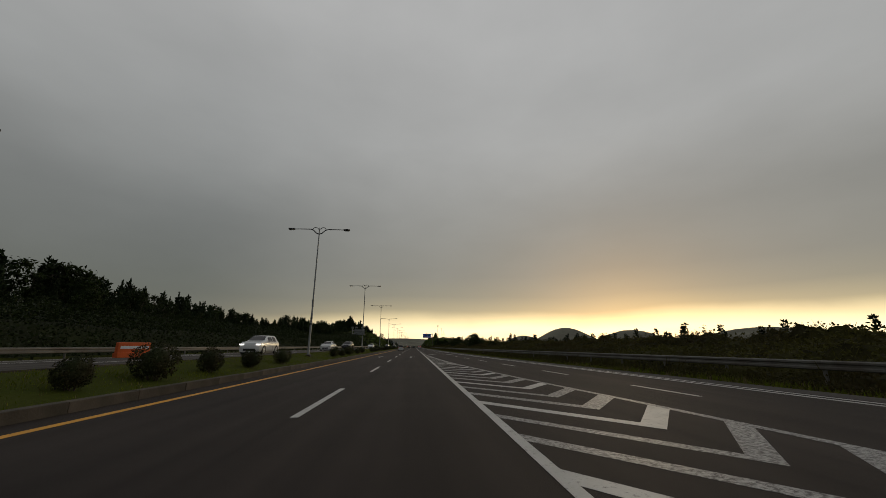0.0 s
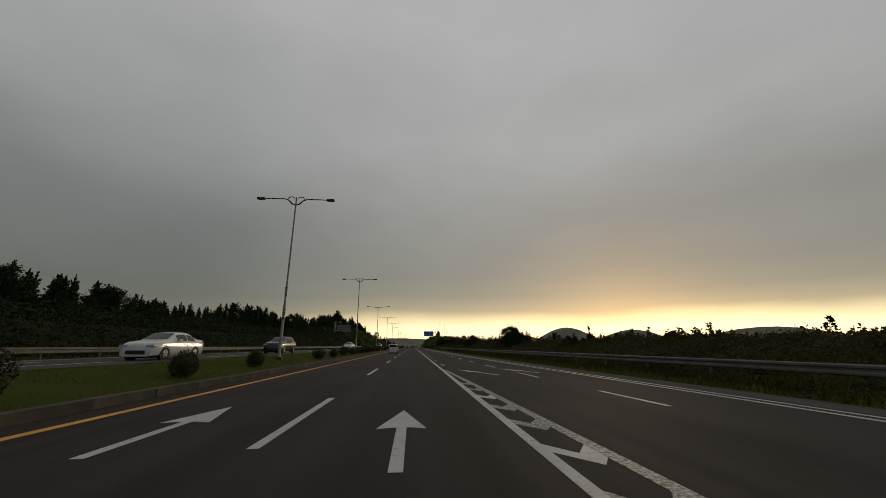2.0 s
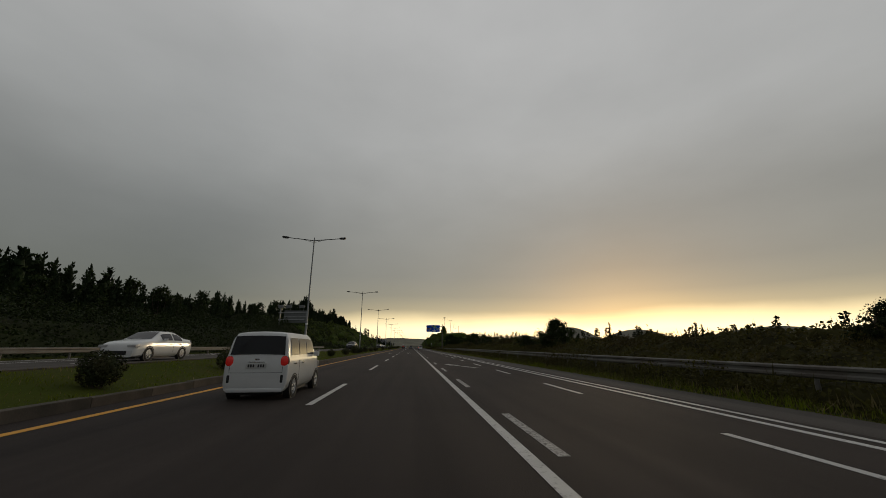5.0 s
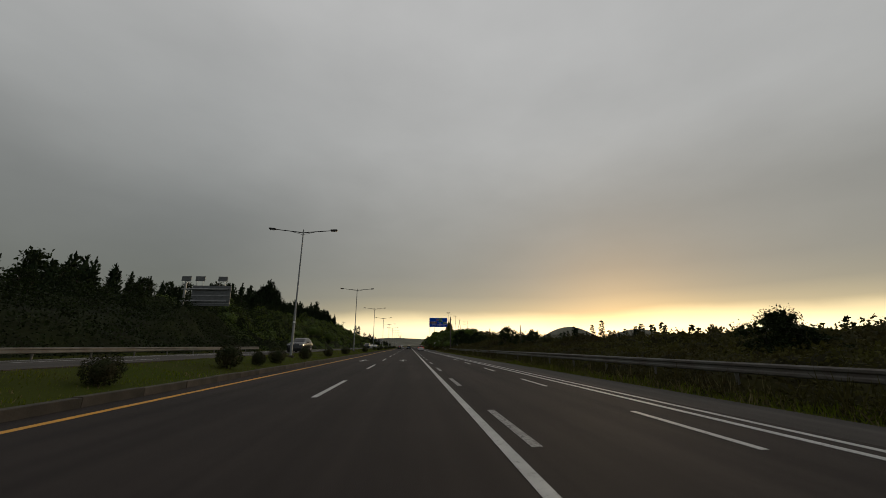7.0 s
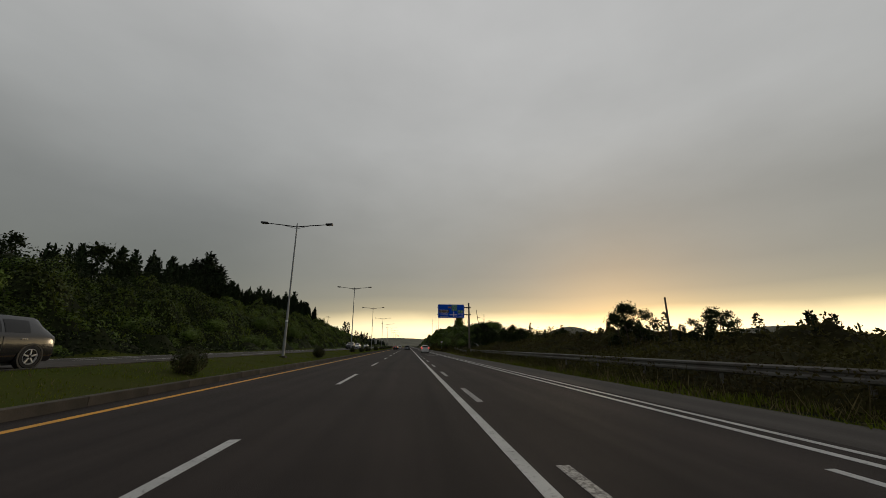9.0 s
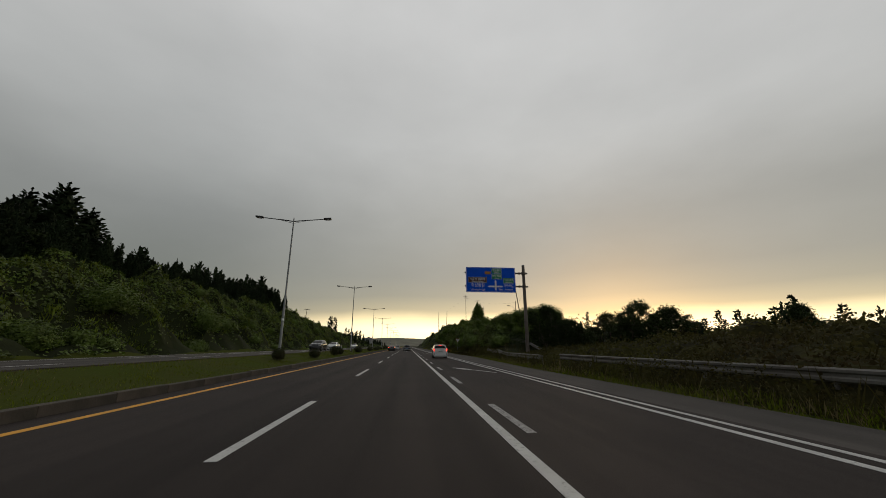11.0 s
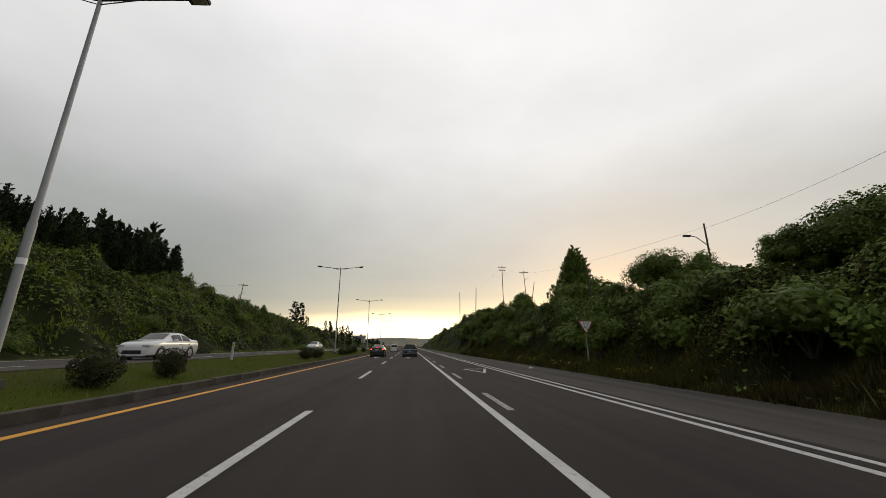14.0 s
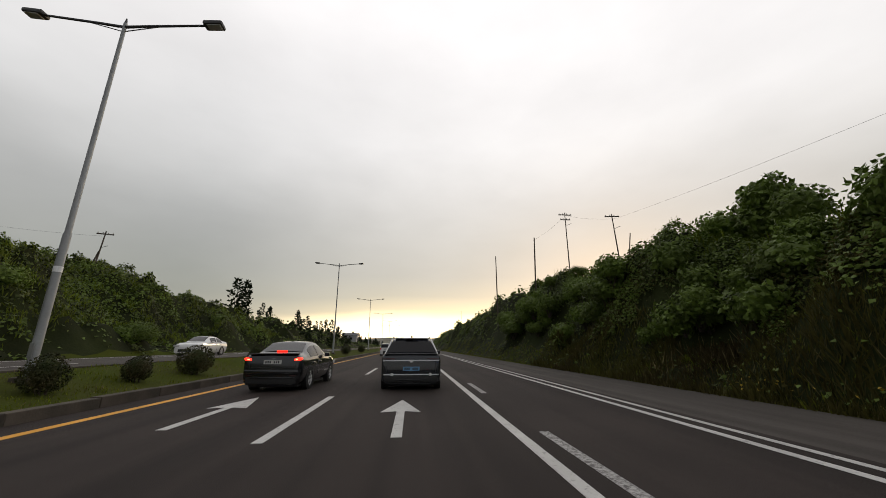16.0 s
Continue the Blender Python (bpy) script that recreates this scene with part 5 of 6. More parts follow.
airy_pines = [plant_proto("pine_tree", "small ragged pine standing out against the bright horizon", "tree", conifer(h, r_, n, frnd, 0.5, 0.75), (BARK, CONIFER), "distant trees") for h, r_, n in ((8.5, 1.5, 900), (10, 1.3, 1000), (7, 1.6, 800))]
round_trees = [plant_proto("broadleaf_tree", "small dark round tree against the bright horizon", "tree", broadleaf(h, r_, c, n, frnd, 0.2, 0.2, 0.0, 0.7, 0.4, 6), (BARK, BROADLEAF), "distant trees") for h, r_, c, n in ((6, 3.0, 26, 60), (5, 2.2, 22, 60))]
far_c, far_w = [], []
for x, y, z, s, t in near_far:
    (far_c if frnd.random() < 0.55 else far_w).append((x, y, land(x, y) - 0.2, s, t))
scatter(airy_pines, far_c)
scatter(round_trees, [(x, y, z, s * 1.1, t) for x, y, z, s, t in far_w])
saplings = [plant_proto("young_conifer", "thin young conifer rising out of the roadside scrub", "tree", cedar(h, r_, n, frnd, 0.34), (BARK, CONIFER), "young conifers in the scrub") for h, r_, n in ((3.0, 0.30, 330), (2.6, 0.38, 330), (3.3, 0.26, 340))]
young = []
for i in range(72):
    y = frnd.uniform(78, 243) if i < 50 else frnd.uniform(186, 243)
    x = road_edge(y) + frnd.uniform(10.5, 15.5)
    base = land(x, y) + 0.15
    top = land(x, y) + max(0.6, scrub_top(x, y)) + 0.2 + 0.75 * frnd.random() ** 1.4
    young.append((x, y, base, (top - base) / 3.0, frnd.uniform(0, 360)))
scatter(saplings, young)
joined_crowns("distant_trees", far_shapes, [(x, y, land(x, y) - 0.4, s, t) for x, y, z, s, t in rest], CONIFER, "distant dark trees along the horizon and the road's far end")
hedge = []
r = np.random.RandomState(77)
for _ in range(60000):
    y, k = r.uniform(-40, 520), r.random_sample()
    x = 26 + 44 * k
    top = 1.5 + 1.3 * k + 1.4 * noise.noise(Vector((x * 0.12, y * 0.12, 8))) + 0.8 * noise.noise(Vector((x * 0.5, y * 0.5, 2)))
    hedge.append((x, y, land(x, y) + max(0.1, top) * (1 - 0.95 * r.random_sample())))
tagged(part("field_thicket", leaf_field("field_thicket", hedge, r.uniform(0.2, 0.38, len(hedge)), SCRUB, 6, (0, 0, 0.6)), None), "dark thickets across the fields beside the road", "thicket", kind="stuff")

# ---- signs ----
def rounded_plate(w, h, r, t, m=None):
    """An upright sheet with rounded corners, facing -y."""
    pts = []
    for cx, cz, a0 in ((w / 2 - r, h / 2 - r, 0), (-w / 2 + r, h / 2 - r, 90), (-w / 2 + r, -h / 2 + r, 180), (w / 2 - r, -h / 2 + r, 270)):
        for k in range(4):
            a = radians(a0 + 30 * k)
            pts.append((cx + r * math.cos(a), cz + r * math.sin(a)))
    n = len(pts)
    vs = [(x, -t / 2, z) for x, z in pts] + [(x, t / 2, z) for x, z in pts]
    fs = [tuple(range(n))[::-1], tuple(range(n, 2 * n))] + [(i, (i + 1) % n, n + (i + 1) % n, n + i) for i in range(n)]
    return Shape().add(vs, fs, m)


def lettering(text, size, x, y, z, mat, parent, squeeze=1.0, name="lettering"):
    me = writing(text, size)
    me.materials.append(mat)
    ob = new(name, me)
    ob.parent = parent
    ob.matrix_basis = pose(x, y, z, 90, 0, 0) @ Matrix.Diagonal((squeeze, 1, 1, 1))
    return ob


SIGN_W, SIGN_H = 5.2, 2.62
sign = thing("direction_sign", "large blue overhead direction sign on a grey steel pole", "road sign", at=pose(8.5, 248.6, 0))
cz = 8.0
panel = part("panel", rounded_plate(SIGN_W, SIGN_H, 0.1, 0.06, pose(0, 0, cz)), SIGN_BLUE, sign, "blue sign panel with white writing")
rim = Shape()
for a, b, c, d in ((-1, 1, 1, 1), (-1, 1, -1, -1)):
    rim.box(-SIGN_W / 2 + 0.1, SIGN_W / 2 - 0.1, -0.036, -0.031, cz + c * (SIGN_H / 2 - 0.055) - 0.012, cz + c * (SIGN_H / 2 - 0.055) + 0.012)
for sx in (-1, 1):
    rim.box(sx * (SIGN_W / 2 - 0.055) - 0.012, sx * (SIGN_W / 2 - 0.055) + 0.012, -0.036, -0.031, cz - SIGN_H / 2 + 0.1, cz + SIGN_H / 2 - 0.1)
part("border", rim, SIGN_WHITE, panel)
F = -0.04


def patch(x0, x1, z0, z1, mat):
    p = part("patch", rounded_plate(x1 - x0, z1 - z0, 0.04, 0.008, pose((x0 + x1) / 2, F, cz + (z0 + z1) / 2)), mat, panel)
    e = 0.016
    fr = Shape()
    for z in (z0, z1 - e):
        fr.box(x0 + 0.03, x1 - 0.03, F - 0.008, F - 0.004, cz + z, cz + z + e)
    for x in (x0, x1 - e):
        fr.box(x, x + e, F - 0.008, F - 0.004, cz + z0 + 0.03, cz + z1 - 0.03)
    part("patch_border", fr, SIGN_WHITE, panel)
    return p


patch(0.10, 1.16, 0.66, 1.20, SIGN_GREEN)
patch(0.10, 1.16, 0.06, 0.60, SIGN_GREEN)
patch(1.30, 2.42, -0.36, 0.20, SIGN_GREEN)
patch(-2.38, -0.42, -0.32, 0.26, SIGN_BROWN)
part("orange_patch", rounded_plate(0.62, 0.3, 0.03, 0.008, pose(-0.32, F, cz + 0.72)), SIGN_ORANGE, panel, "faded orange route patch")
T = F - 0.008
for text, size, x, z, sq in (("한림 翰林", 0.27, 0.63, 0.98, 0.8), ("Hallim", 0.2, 0.63, 0.78, 0.9), ("애월 涯月", 0.27, 0.63, 0.38, 0.8), ("Aewol", 0.2, 0.63, 0.17, 0.9),
                             ("아라동 我羅洞", 0.25, 1.86, -0.01, 0.62), ("Ara-dong", 0.2, 1.86, -0.22, 0.9), ("덕흥사 德興寺", 0.34, -1.4, 0.04, 0.78), ("Deokheungsa", 0.23, -1.4, -0.21, 0.95),
                             ("죽성동길", 0.46, -1.38, -0.62, 0.84), ("Jukseongdong-gil", 0.27, -1.38, -1.03, 0.82), ("아란서길", 0.42, 1.86, -0.62, 0.66), ("Aranseo-gil", 0.25, 1.86, -1.0, 0.78), ("300m", 0.24, 0.98, -1.02, 0.85)):
    lettering(text, size, x, T, cz + z, SIGN_WHITE, panel, sq)
arrow = Shape()
arrow.box(0.39, 0.57, T - 0.004, T + 0.004, cz - 1.1, cz - 0.2)
arrow.box(-0.2, 0.388, T - 0.004, T + 0.004, cz - 0.78, cz - 0.62)
arrow.box(0.572, 1.12, T - 0.004, T + 0.004, cz - 0.78, cz - 0.62)
for pts in ([(0.36, -0.2), (0.60, -0.2), (0.48, -0.02)], [(-0.2, -0.8), (-0.2, -0.6), (-0.36, -0.7)], [(1.12, -0.8), (1.12, -0.6), (1.26, -0.7)]):
    arrow.add([(x, T - 0.004, cz + z) for x, z in pts] + [(x, T + 0.004, cz + z) for x, z in pts], [(0, 1, 2), (3, 5, 4), (0, 3, 4, 1), (1, 4, 5, 2), (2, 5, 3, 0)])
part("crossroads_arrow", arrow, SIGN_WHITE, panel)
POLE_X = 3.55
part("pole", Shape().tube([(POLE_X, 0.12, -0.3), (POLE_X, 0.12, 9.6)], [0.19, 0.15], 16), SIGN_POLE, sign, smooth=True)
part("pole_cap", Shape().tube([(POLE_X, 0.12, 9.58), (POLE_X, 0.12, 9.66)], [0.165, 0.1], 16), STEEL, sign)
part("footing", Shape().soft_box(POLE_X - 0.45, POLE_X + 0.45, -0.33, 0.57, -0.5, 0.12, 0.03), CONCRETE, sign)
for z in (7.35, 8.75):
    part("arm", Shape().tube([(-SIGN_W / 2 - 0.12, 0.12, z), (POLE_X + 0.4, 0.12, z)], 0.085, 12), SIGN_POLE, sign, smooth=True)
    part("collar", Shape().tube([(POLE_X, 0.12, z - 0.13), (POLE_X, 0.12, z + 0.13)], 0.22, 14), SIGN_POLE, sign)
    part("flange", Shape().tube([(POLE_X - 0.5, 0.12, z), (POLE_X - 0.44, 0.12, z)], 0.16, 12), SIGN_POLE, sign)

# the back of a lit sign over the oncoming carriageway
back_sign = thing("sign_seen_from_behind", "bare grey back of a large road sign with floodlights", "road sign", at=pose(-28.2, 195.5, 0) @ Matrix.Diagonal((0.86, 1, 1, 1)))
part("panel", rounded_plate(6.2, 2.9, 0.1, 0.06, pose(0, 0, 8.3)), SIGN_BACK, back_sign)
for z in (7.2, 8.3, 9.3):
    part("rail", Shape().box(-3.0, 3.0, -0.12, -0.035, z - 0.05, z + 0.05), STEEL, back_sign)
for z in (7.5, 9.2):
    part("arm", Shape().tube([(-4.6, -0.25, z), (2.6, -0.25, z)], 0.11, 10), STEEL, back_sign)
part("pole", Shape().tube([(-4.1, -0.25, -1.0), (-4.1, -0.25, 10.2)], [0.22, 0.17], 14), STEEL, back_sign, smooth=True)
for x in (-4.1, -1.9, 1.7):
    lampb = part("floodlight", Shape().soft_box(x - 0.75, x + 0.75, -0.35, -0.22, 10.35, 11.05, 0.04), SIGN_BACK, back_sign)
    part("bracket", Shape().tube([(x - 0.5, -0.28, 9.7), (x - 0.5, -0.28, 10.4)], 0.03, 6).tube([(x + 0.5, -0.28, 9.7), (x + 0.5, -0.28, 10.4)], 0.03, 6), STEEL, back_sign)

give_way = thing("yield_sign", "white triangular yield sign with red border on slim post", "road sign", at=pose(10.0, 286.4, 0))
tri = lambda s, y0, y1, z: Shape().add([(x * s, y, z + h * s) for y in (y0, y1) for x, h in ((-0.47, 0.27), (0.47, 0.27), (0.05, -0.5), (-0.05, -0.5))], [(0, 3, 2, 1), (4, 5, 6, 7), (0, 1, 5, 4), (1, 2, 6, 5), (2, 3, 7, 6), (3, 0, 4, 7)])
part("post", Shape().tube([(0, 0.05, -0.2), (0, 0.05, 2.7)], 0.034, 10), STEEL, give_way)
plate = part("plate", tri(1.0, -0.012, 0.012, 2.5), SIGN_RED, give_way, "red-bordered triangular plate")
part("face", tri(0.78, -0.018, -0.013, 2.505), SIGN_WHITE, plate)
lettering("양보", 0.22, 0, -0.022, 2.56, PLATE_INK, plate)
lettering("YIELD", 0.15, 0, -0.022, 2.38, PLATE_INK, plate)

# ---- poles and wires ----
def wood_pole(x, y, height, lean=(0, 0), arms=0, name="utility_pole", label="weathered utility pole standing on top of the bank"):
    z = land(x, y) - 0.3
    t = thing(name, label, "utility pole", "utility poles", at=pose(x, y, z, lean[0], lean[1], 0))
    part("shaft", Shape().tube([(0, 0, 0), (0, 0, height)], [0.095, 0.06], 10), WOOD_POLE, t, smooth=True)
    for k in range(arms):
        zz = height - 0.35 - 0.75 * k
        arm = part("crossarm", Shape().soft_box(-0.95 + 0.2 * k, 0.95 - 0.2 * k, -0.06, 0.06, zz - 0.06, zz + 0.06, 0.012), WOOD_POLE, t)
        for sx in (-0.85, -0.3, 0.3, 0.85):
            part("insulator", Shape().tube([(sx * (1 - 0.2 * k), 0, zz + 0.05), (sx * (1 - 0.2 * k), 0, zz + 0.12), (sx * (1 - 0.2 * k), 0, zz + 0.24)], [0.03, 0.055, 0.03], 7), POST_WHITE, arm)
    if arms:
        part("transformer_bracket", Shape().tube([(0.1, -0.1, height - 2.0), (0.8, -0.15, height - 1.7)], 0.03, 6), STEEL, t)
    return t


def to_top(x, y, top):
    return top - land(x, y) + 0.3


wood_pole(18.6, 270.4, to_top(18.6, 270.4, 10.4), (3, -9))
wood_pole(16.0, 297.0, to_top(16.0, 297.0, 8.2), (0, -4))
wood_pole(22.0, 351.8, to_top(22.0, 351.8, 20.4), (0, 0), 2, label="utility pole with crossarms standing on top of the bank")
wood_pole(25.7, 345.0, to_top(25.7, 345.0, 17.8), (0, -3), 1, label="leaning utility pole with crossarm and stay")
wood_pole(26.2, 345.6, to_top(26.2, 345.6, 15.6), (0, 10), label="slanting stay post propping a utility pole")
wood_pole(11.6, 352.7, to_top(11.6, 352.7, 13.8))
wood_pole(13.4, 341.9, to_top(13.4, 341.9, 13.4), (0, 2))
wood_pole(18.5, 201.0, 5.2, label="thin dark post standing among the roadside scrub")
wood_pole(-36.0, 346.0, to_top(-36.0, 346.0, 14.2), (0, 5), 1, label="utility pole leaning on top of the far bank")
wood_pole(-36.8, 346.4, to_top(-36.8, 346.4, 12.0), (0, 14), label="slanting stay post on the far bank")
lamp_arm_pole = wood_pole(24.0, 292.4, to_top(24.0, 292.4, 11.2), label="utility pole with a small street lamp arm behind the bank")
lh = to_top(24.0, 292.4, 11.2)
part("lamp_arm", Shape().tube([(0, 0, lh - 1.9), (-0.9, 0, lh - 1.2), (-1.5, 0, lh - 1.1)], 0.035, 6), STEEL, lamp_arm_pole)
part("lamp_head", Shape().soft_box(-2.0, -1.4, -0.12, 0.12, lh - 1.2, lh - 1.05, 0.04), LAMP_HEAD, lamp_arm_pole)
for x, y, h in ((22, 470, 12), (27, 520, 13), (24, 610, 14)):
    wood_pole(x, y, h, label="distant thin pole against the bright sky")


def wire(a, b, sag):
    pts = [tuple(Vector(a).lerp(Vector(b), k / 14) - Vector((0, 0, sag * 4 * (k / 14) * (1 - k / 14)))) for k in range(15)]
    tagged(part("overhead_wire", Shape().tube(pts, 0.008, 5), CABLE), "thin black overhead wire between utility poles", "wire", "overhead wires")


wire((18.9, 270.4, 9.8), (24.0, 292.4, 10.8), 0.5)
wire((24.0, 292.4, 10.9), (25.7, 345.0, 17.2), 0.6)
wire((22.0, 351.8, 20.0), (25.7, 345.0, 17.2), 0.3)
wire((22.0, 351.8, 20.0), (13.4, 341.9, 13.0), 0.3)
wire((-36.0, 346.0, 13.6), (-54, 342, 15.0), 0.4)

# ---- small roadside things ----
def marker_post(x, y, z):
    t = thing("marker_post", "slim white plastic marker post with a reflector", "marker post", "marker posts", at=pose(x, y, z))
    part("post", Shape().soft_box(-0.06, 0.06, -0.03, 0.03, -0.1, 0.95, 0.02), POST_WHITE, t)
    part("reflector", Shape().soft_box(-0.04, 0.04, -0.036, -0.028, 0.72, 0.86, 0.003), SIGN_ORANGE, t)
    return t


marker_post(-10.0, 270.5, 0.6)
marker_post(-9.9, 287.5, 0.6)
marker_post(12.3, 79.5, -0.15)
marker_post(-20.4, 30.0, 0.4)
barrier = thing("orange_barrier", "orange plastic construction barrier beside the oncoming lane", "barrier", at=pose(-18.2, 25.5, OPP, 0, 0, 62))
part("shell", Shape().soft_box(-0.95, 0.95, -0.28, 0.28, 0.0, 0.32, 0.05).soft_box(-0.92, 0.92, -0.18, 0.18, 0.28, 0.95, 0.06), ORANGE_TARP, barrier)
part("band", Shape().box(-0.8, 0.8, -0.187, -0.182, 0.55, 0.72), SIGN_WHITE, barrier)
bin_ = thing("yellow_box", "small yellow plastic box lying by the trees", "box", at=pose(13.8, 247.2, -0.1))
part("body", Shape().soft_box(-0.35, 0.35, -0.25, 0.25, 0, 0.42, 0.03), YELLOW_PLASTIC, bin_)
part("lid", Shape().soft_box(-0.37, 0.37, -0.27, 0.27, 0.42, 0.48, 0.015), YELLOW_PLASTIC, bin_)
litter = part("litter", Shape().add([(-0.16, -0.1, 0.0), (0.14, -0.13, 0.02), (0.18, 0.1, 0.05), (-0.12, 0.12, 0.01), (0.0, 0.0, 0.12)], [(0, 1, 4), (1, 2, 4), (2, 3, 4), (3, 0, 4), (0, 3, 2, 1)]), POST_WHITE, at=pose(7.35, 288.8, 0))
tagged(litter, "crumpled scrap of white litter on the shoulder", "litter")


def house(x, y, w, d, h, turn, label, wall=WALL_PALE):
    t = thing("house", label, "building", "", "", pose(x, y, land(x, y) - 0.2, 0, 0, turn))
    part("wall", Shape().box(-w / 2, w / 2, -d / 2, d / 2, 0, h), wall, t)
    part("roof", Shape().add([(sx * (w / 2 + 0.3), sy * (d / 2 + 0.3), h) for sx in (-1, 1) for sy in (-1, 1)] + [(-w / 2 - 0.3, 0, h + 1.0), (w / 2 + 0.3, 0, h + 1.0)], [(0, 2, 5, 4), (1, 4, 5, 3), (0, 4, 1), (2, 3, 5), (0, 1, 3, 2)]), ROOF_DARK, t)
    for k in range(max(1, int(w // 2.5))):
        wx = -w / 2 + 1.2 + 2.4 * k
        win = part("window", Shape().box(wx - 0.5, wx + 0.5, -d / 2 - 0.03, -d / 2 + 0.02, 0.9, 1.9), ROOF_DARK, t)
        part("pane", Shape().box(wx - 0.43, wx + 0.43, -d / 2 - 0.036, -d / 2 - 0.031, 0.97, 1.83), GLASS_DARK, win)
    return t


house(-27.0, 470.0, 6.0, 5.0, 2.8, 0, "white building far along the road")

# ---- vehicles ----
def car_surface(stations, belt, z0):
    """Station rows (y, top, half width at the belt, half width at the top), rear to front; returns lookups."""
    ys = [s[0] for s in stations]

    def at(y):
        for a, b in zip(stations, stations[1:]):
            if y <= b[0]:
                k = max(0.0, (y - a[0]) / (b[0] - a[0]))
                return [a[i] + (b[i] - a[i]) * k for i in (1, 2, 3)]
        return list(stations[-1][1:])

    def section(y):
        top, wb, wt = at(y)
        b = min(belt, top - 0.1)
        return [(0, z0), (wb * 0.84, z0), (wb * 0.955, z0 + 0.12 * (b - z0)), (wb * 0.995, z0 + 0.36 * (b - z0)), (wb, z0 + 0.62 * (b - z0)), (wb * 0.995, z0 + 0.87 * (b - z0)), (wb * 0.975, b), ((wb * 0.96 + wt) / 2 + 0.015, b + (top - b) * 0.5),
                (wt + 0.012, b + (top - b) * 0.86), (wt - 0.04, b + (top - b) * 0.965), (wt * 0.6, top + 0.004), (0, top + 0.016)]

    return ys, at, section


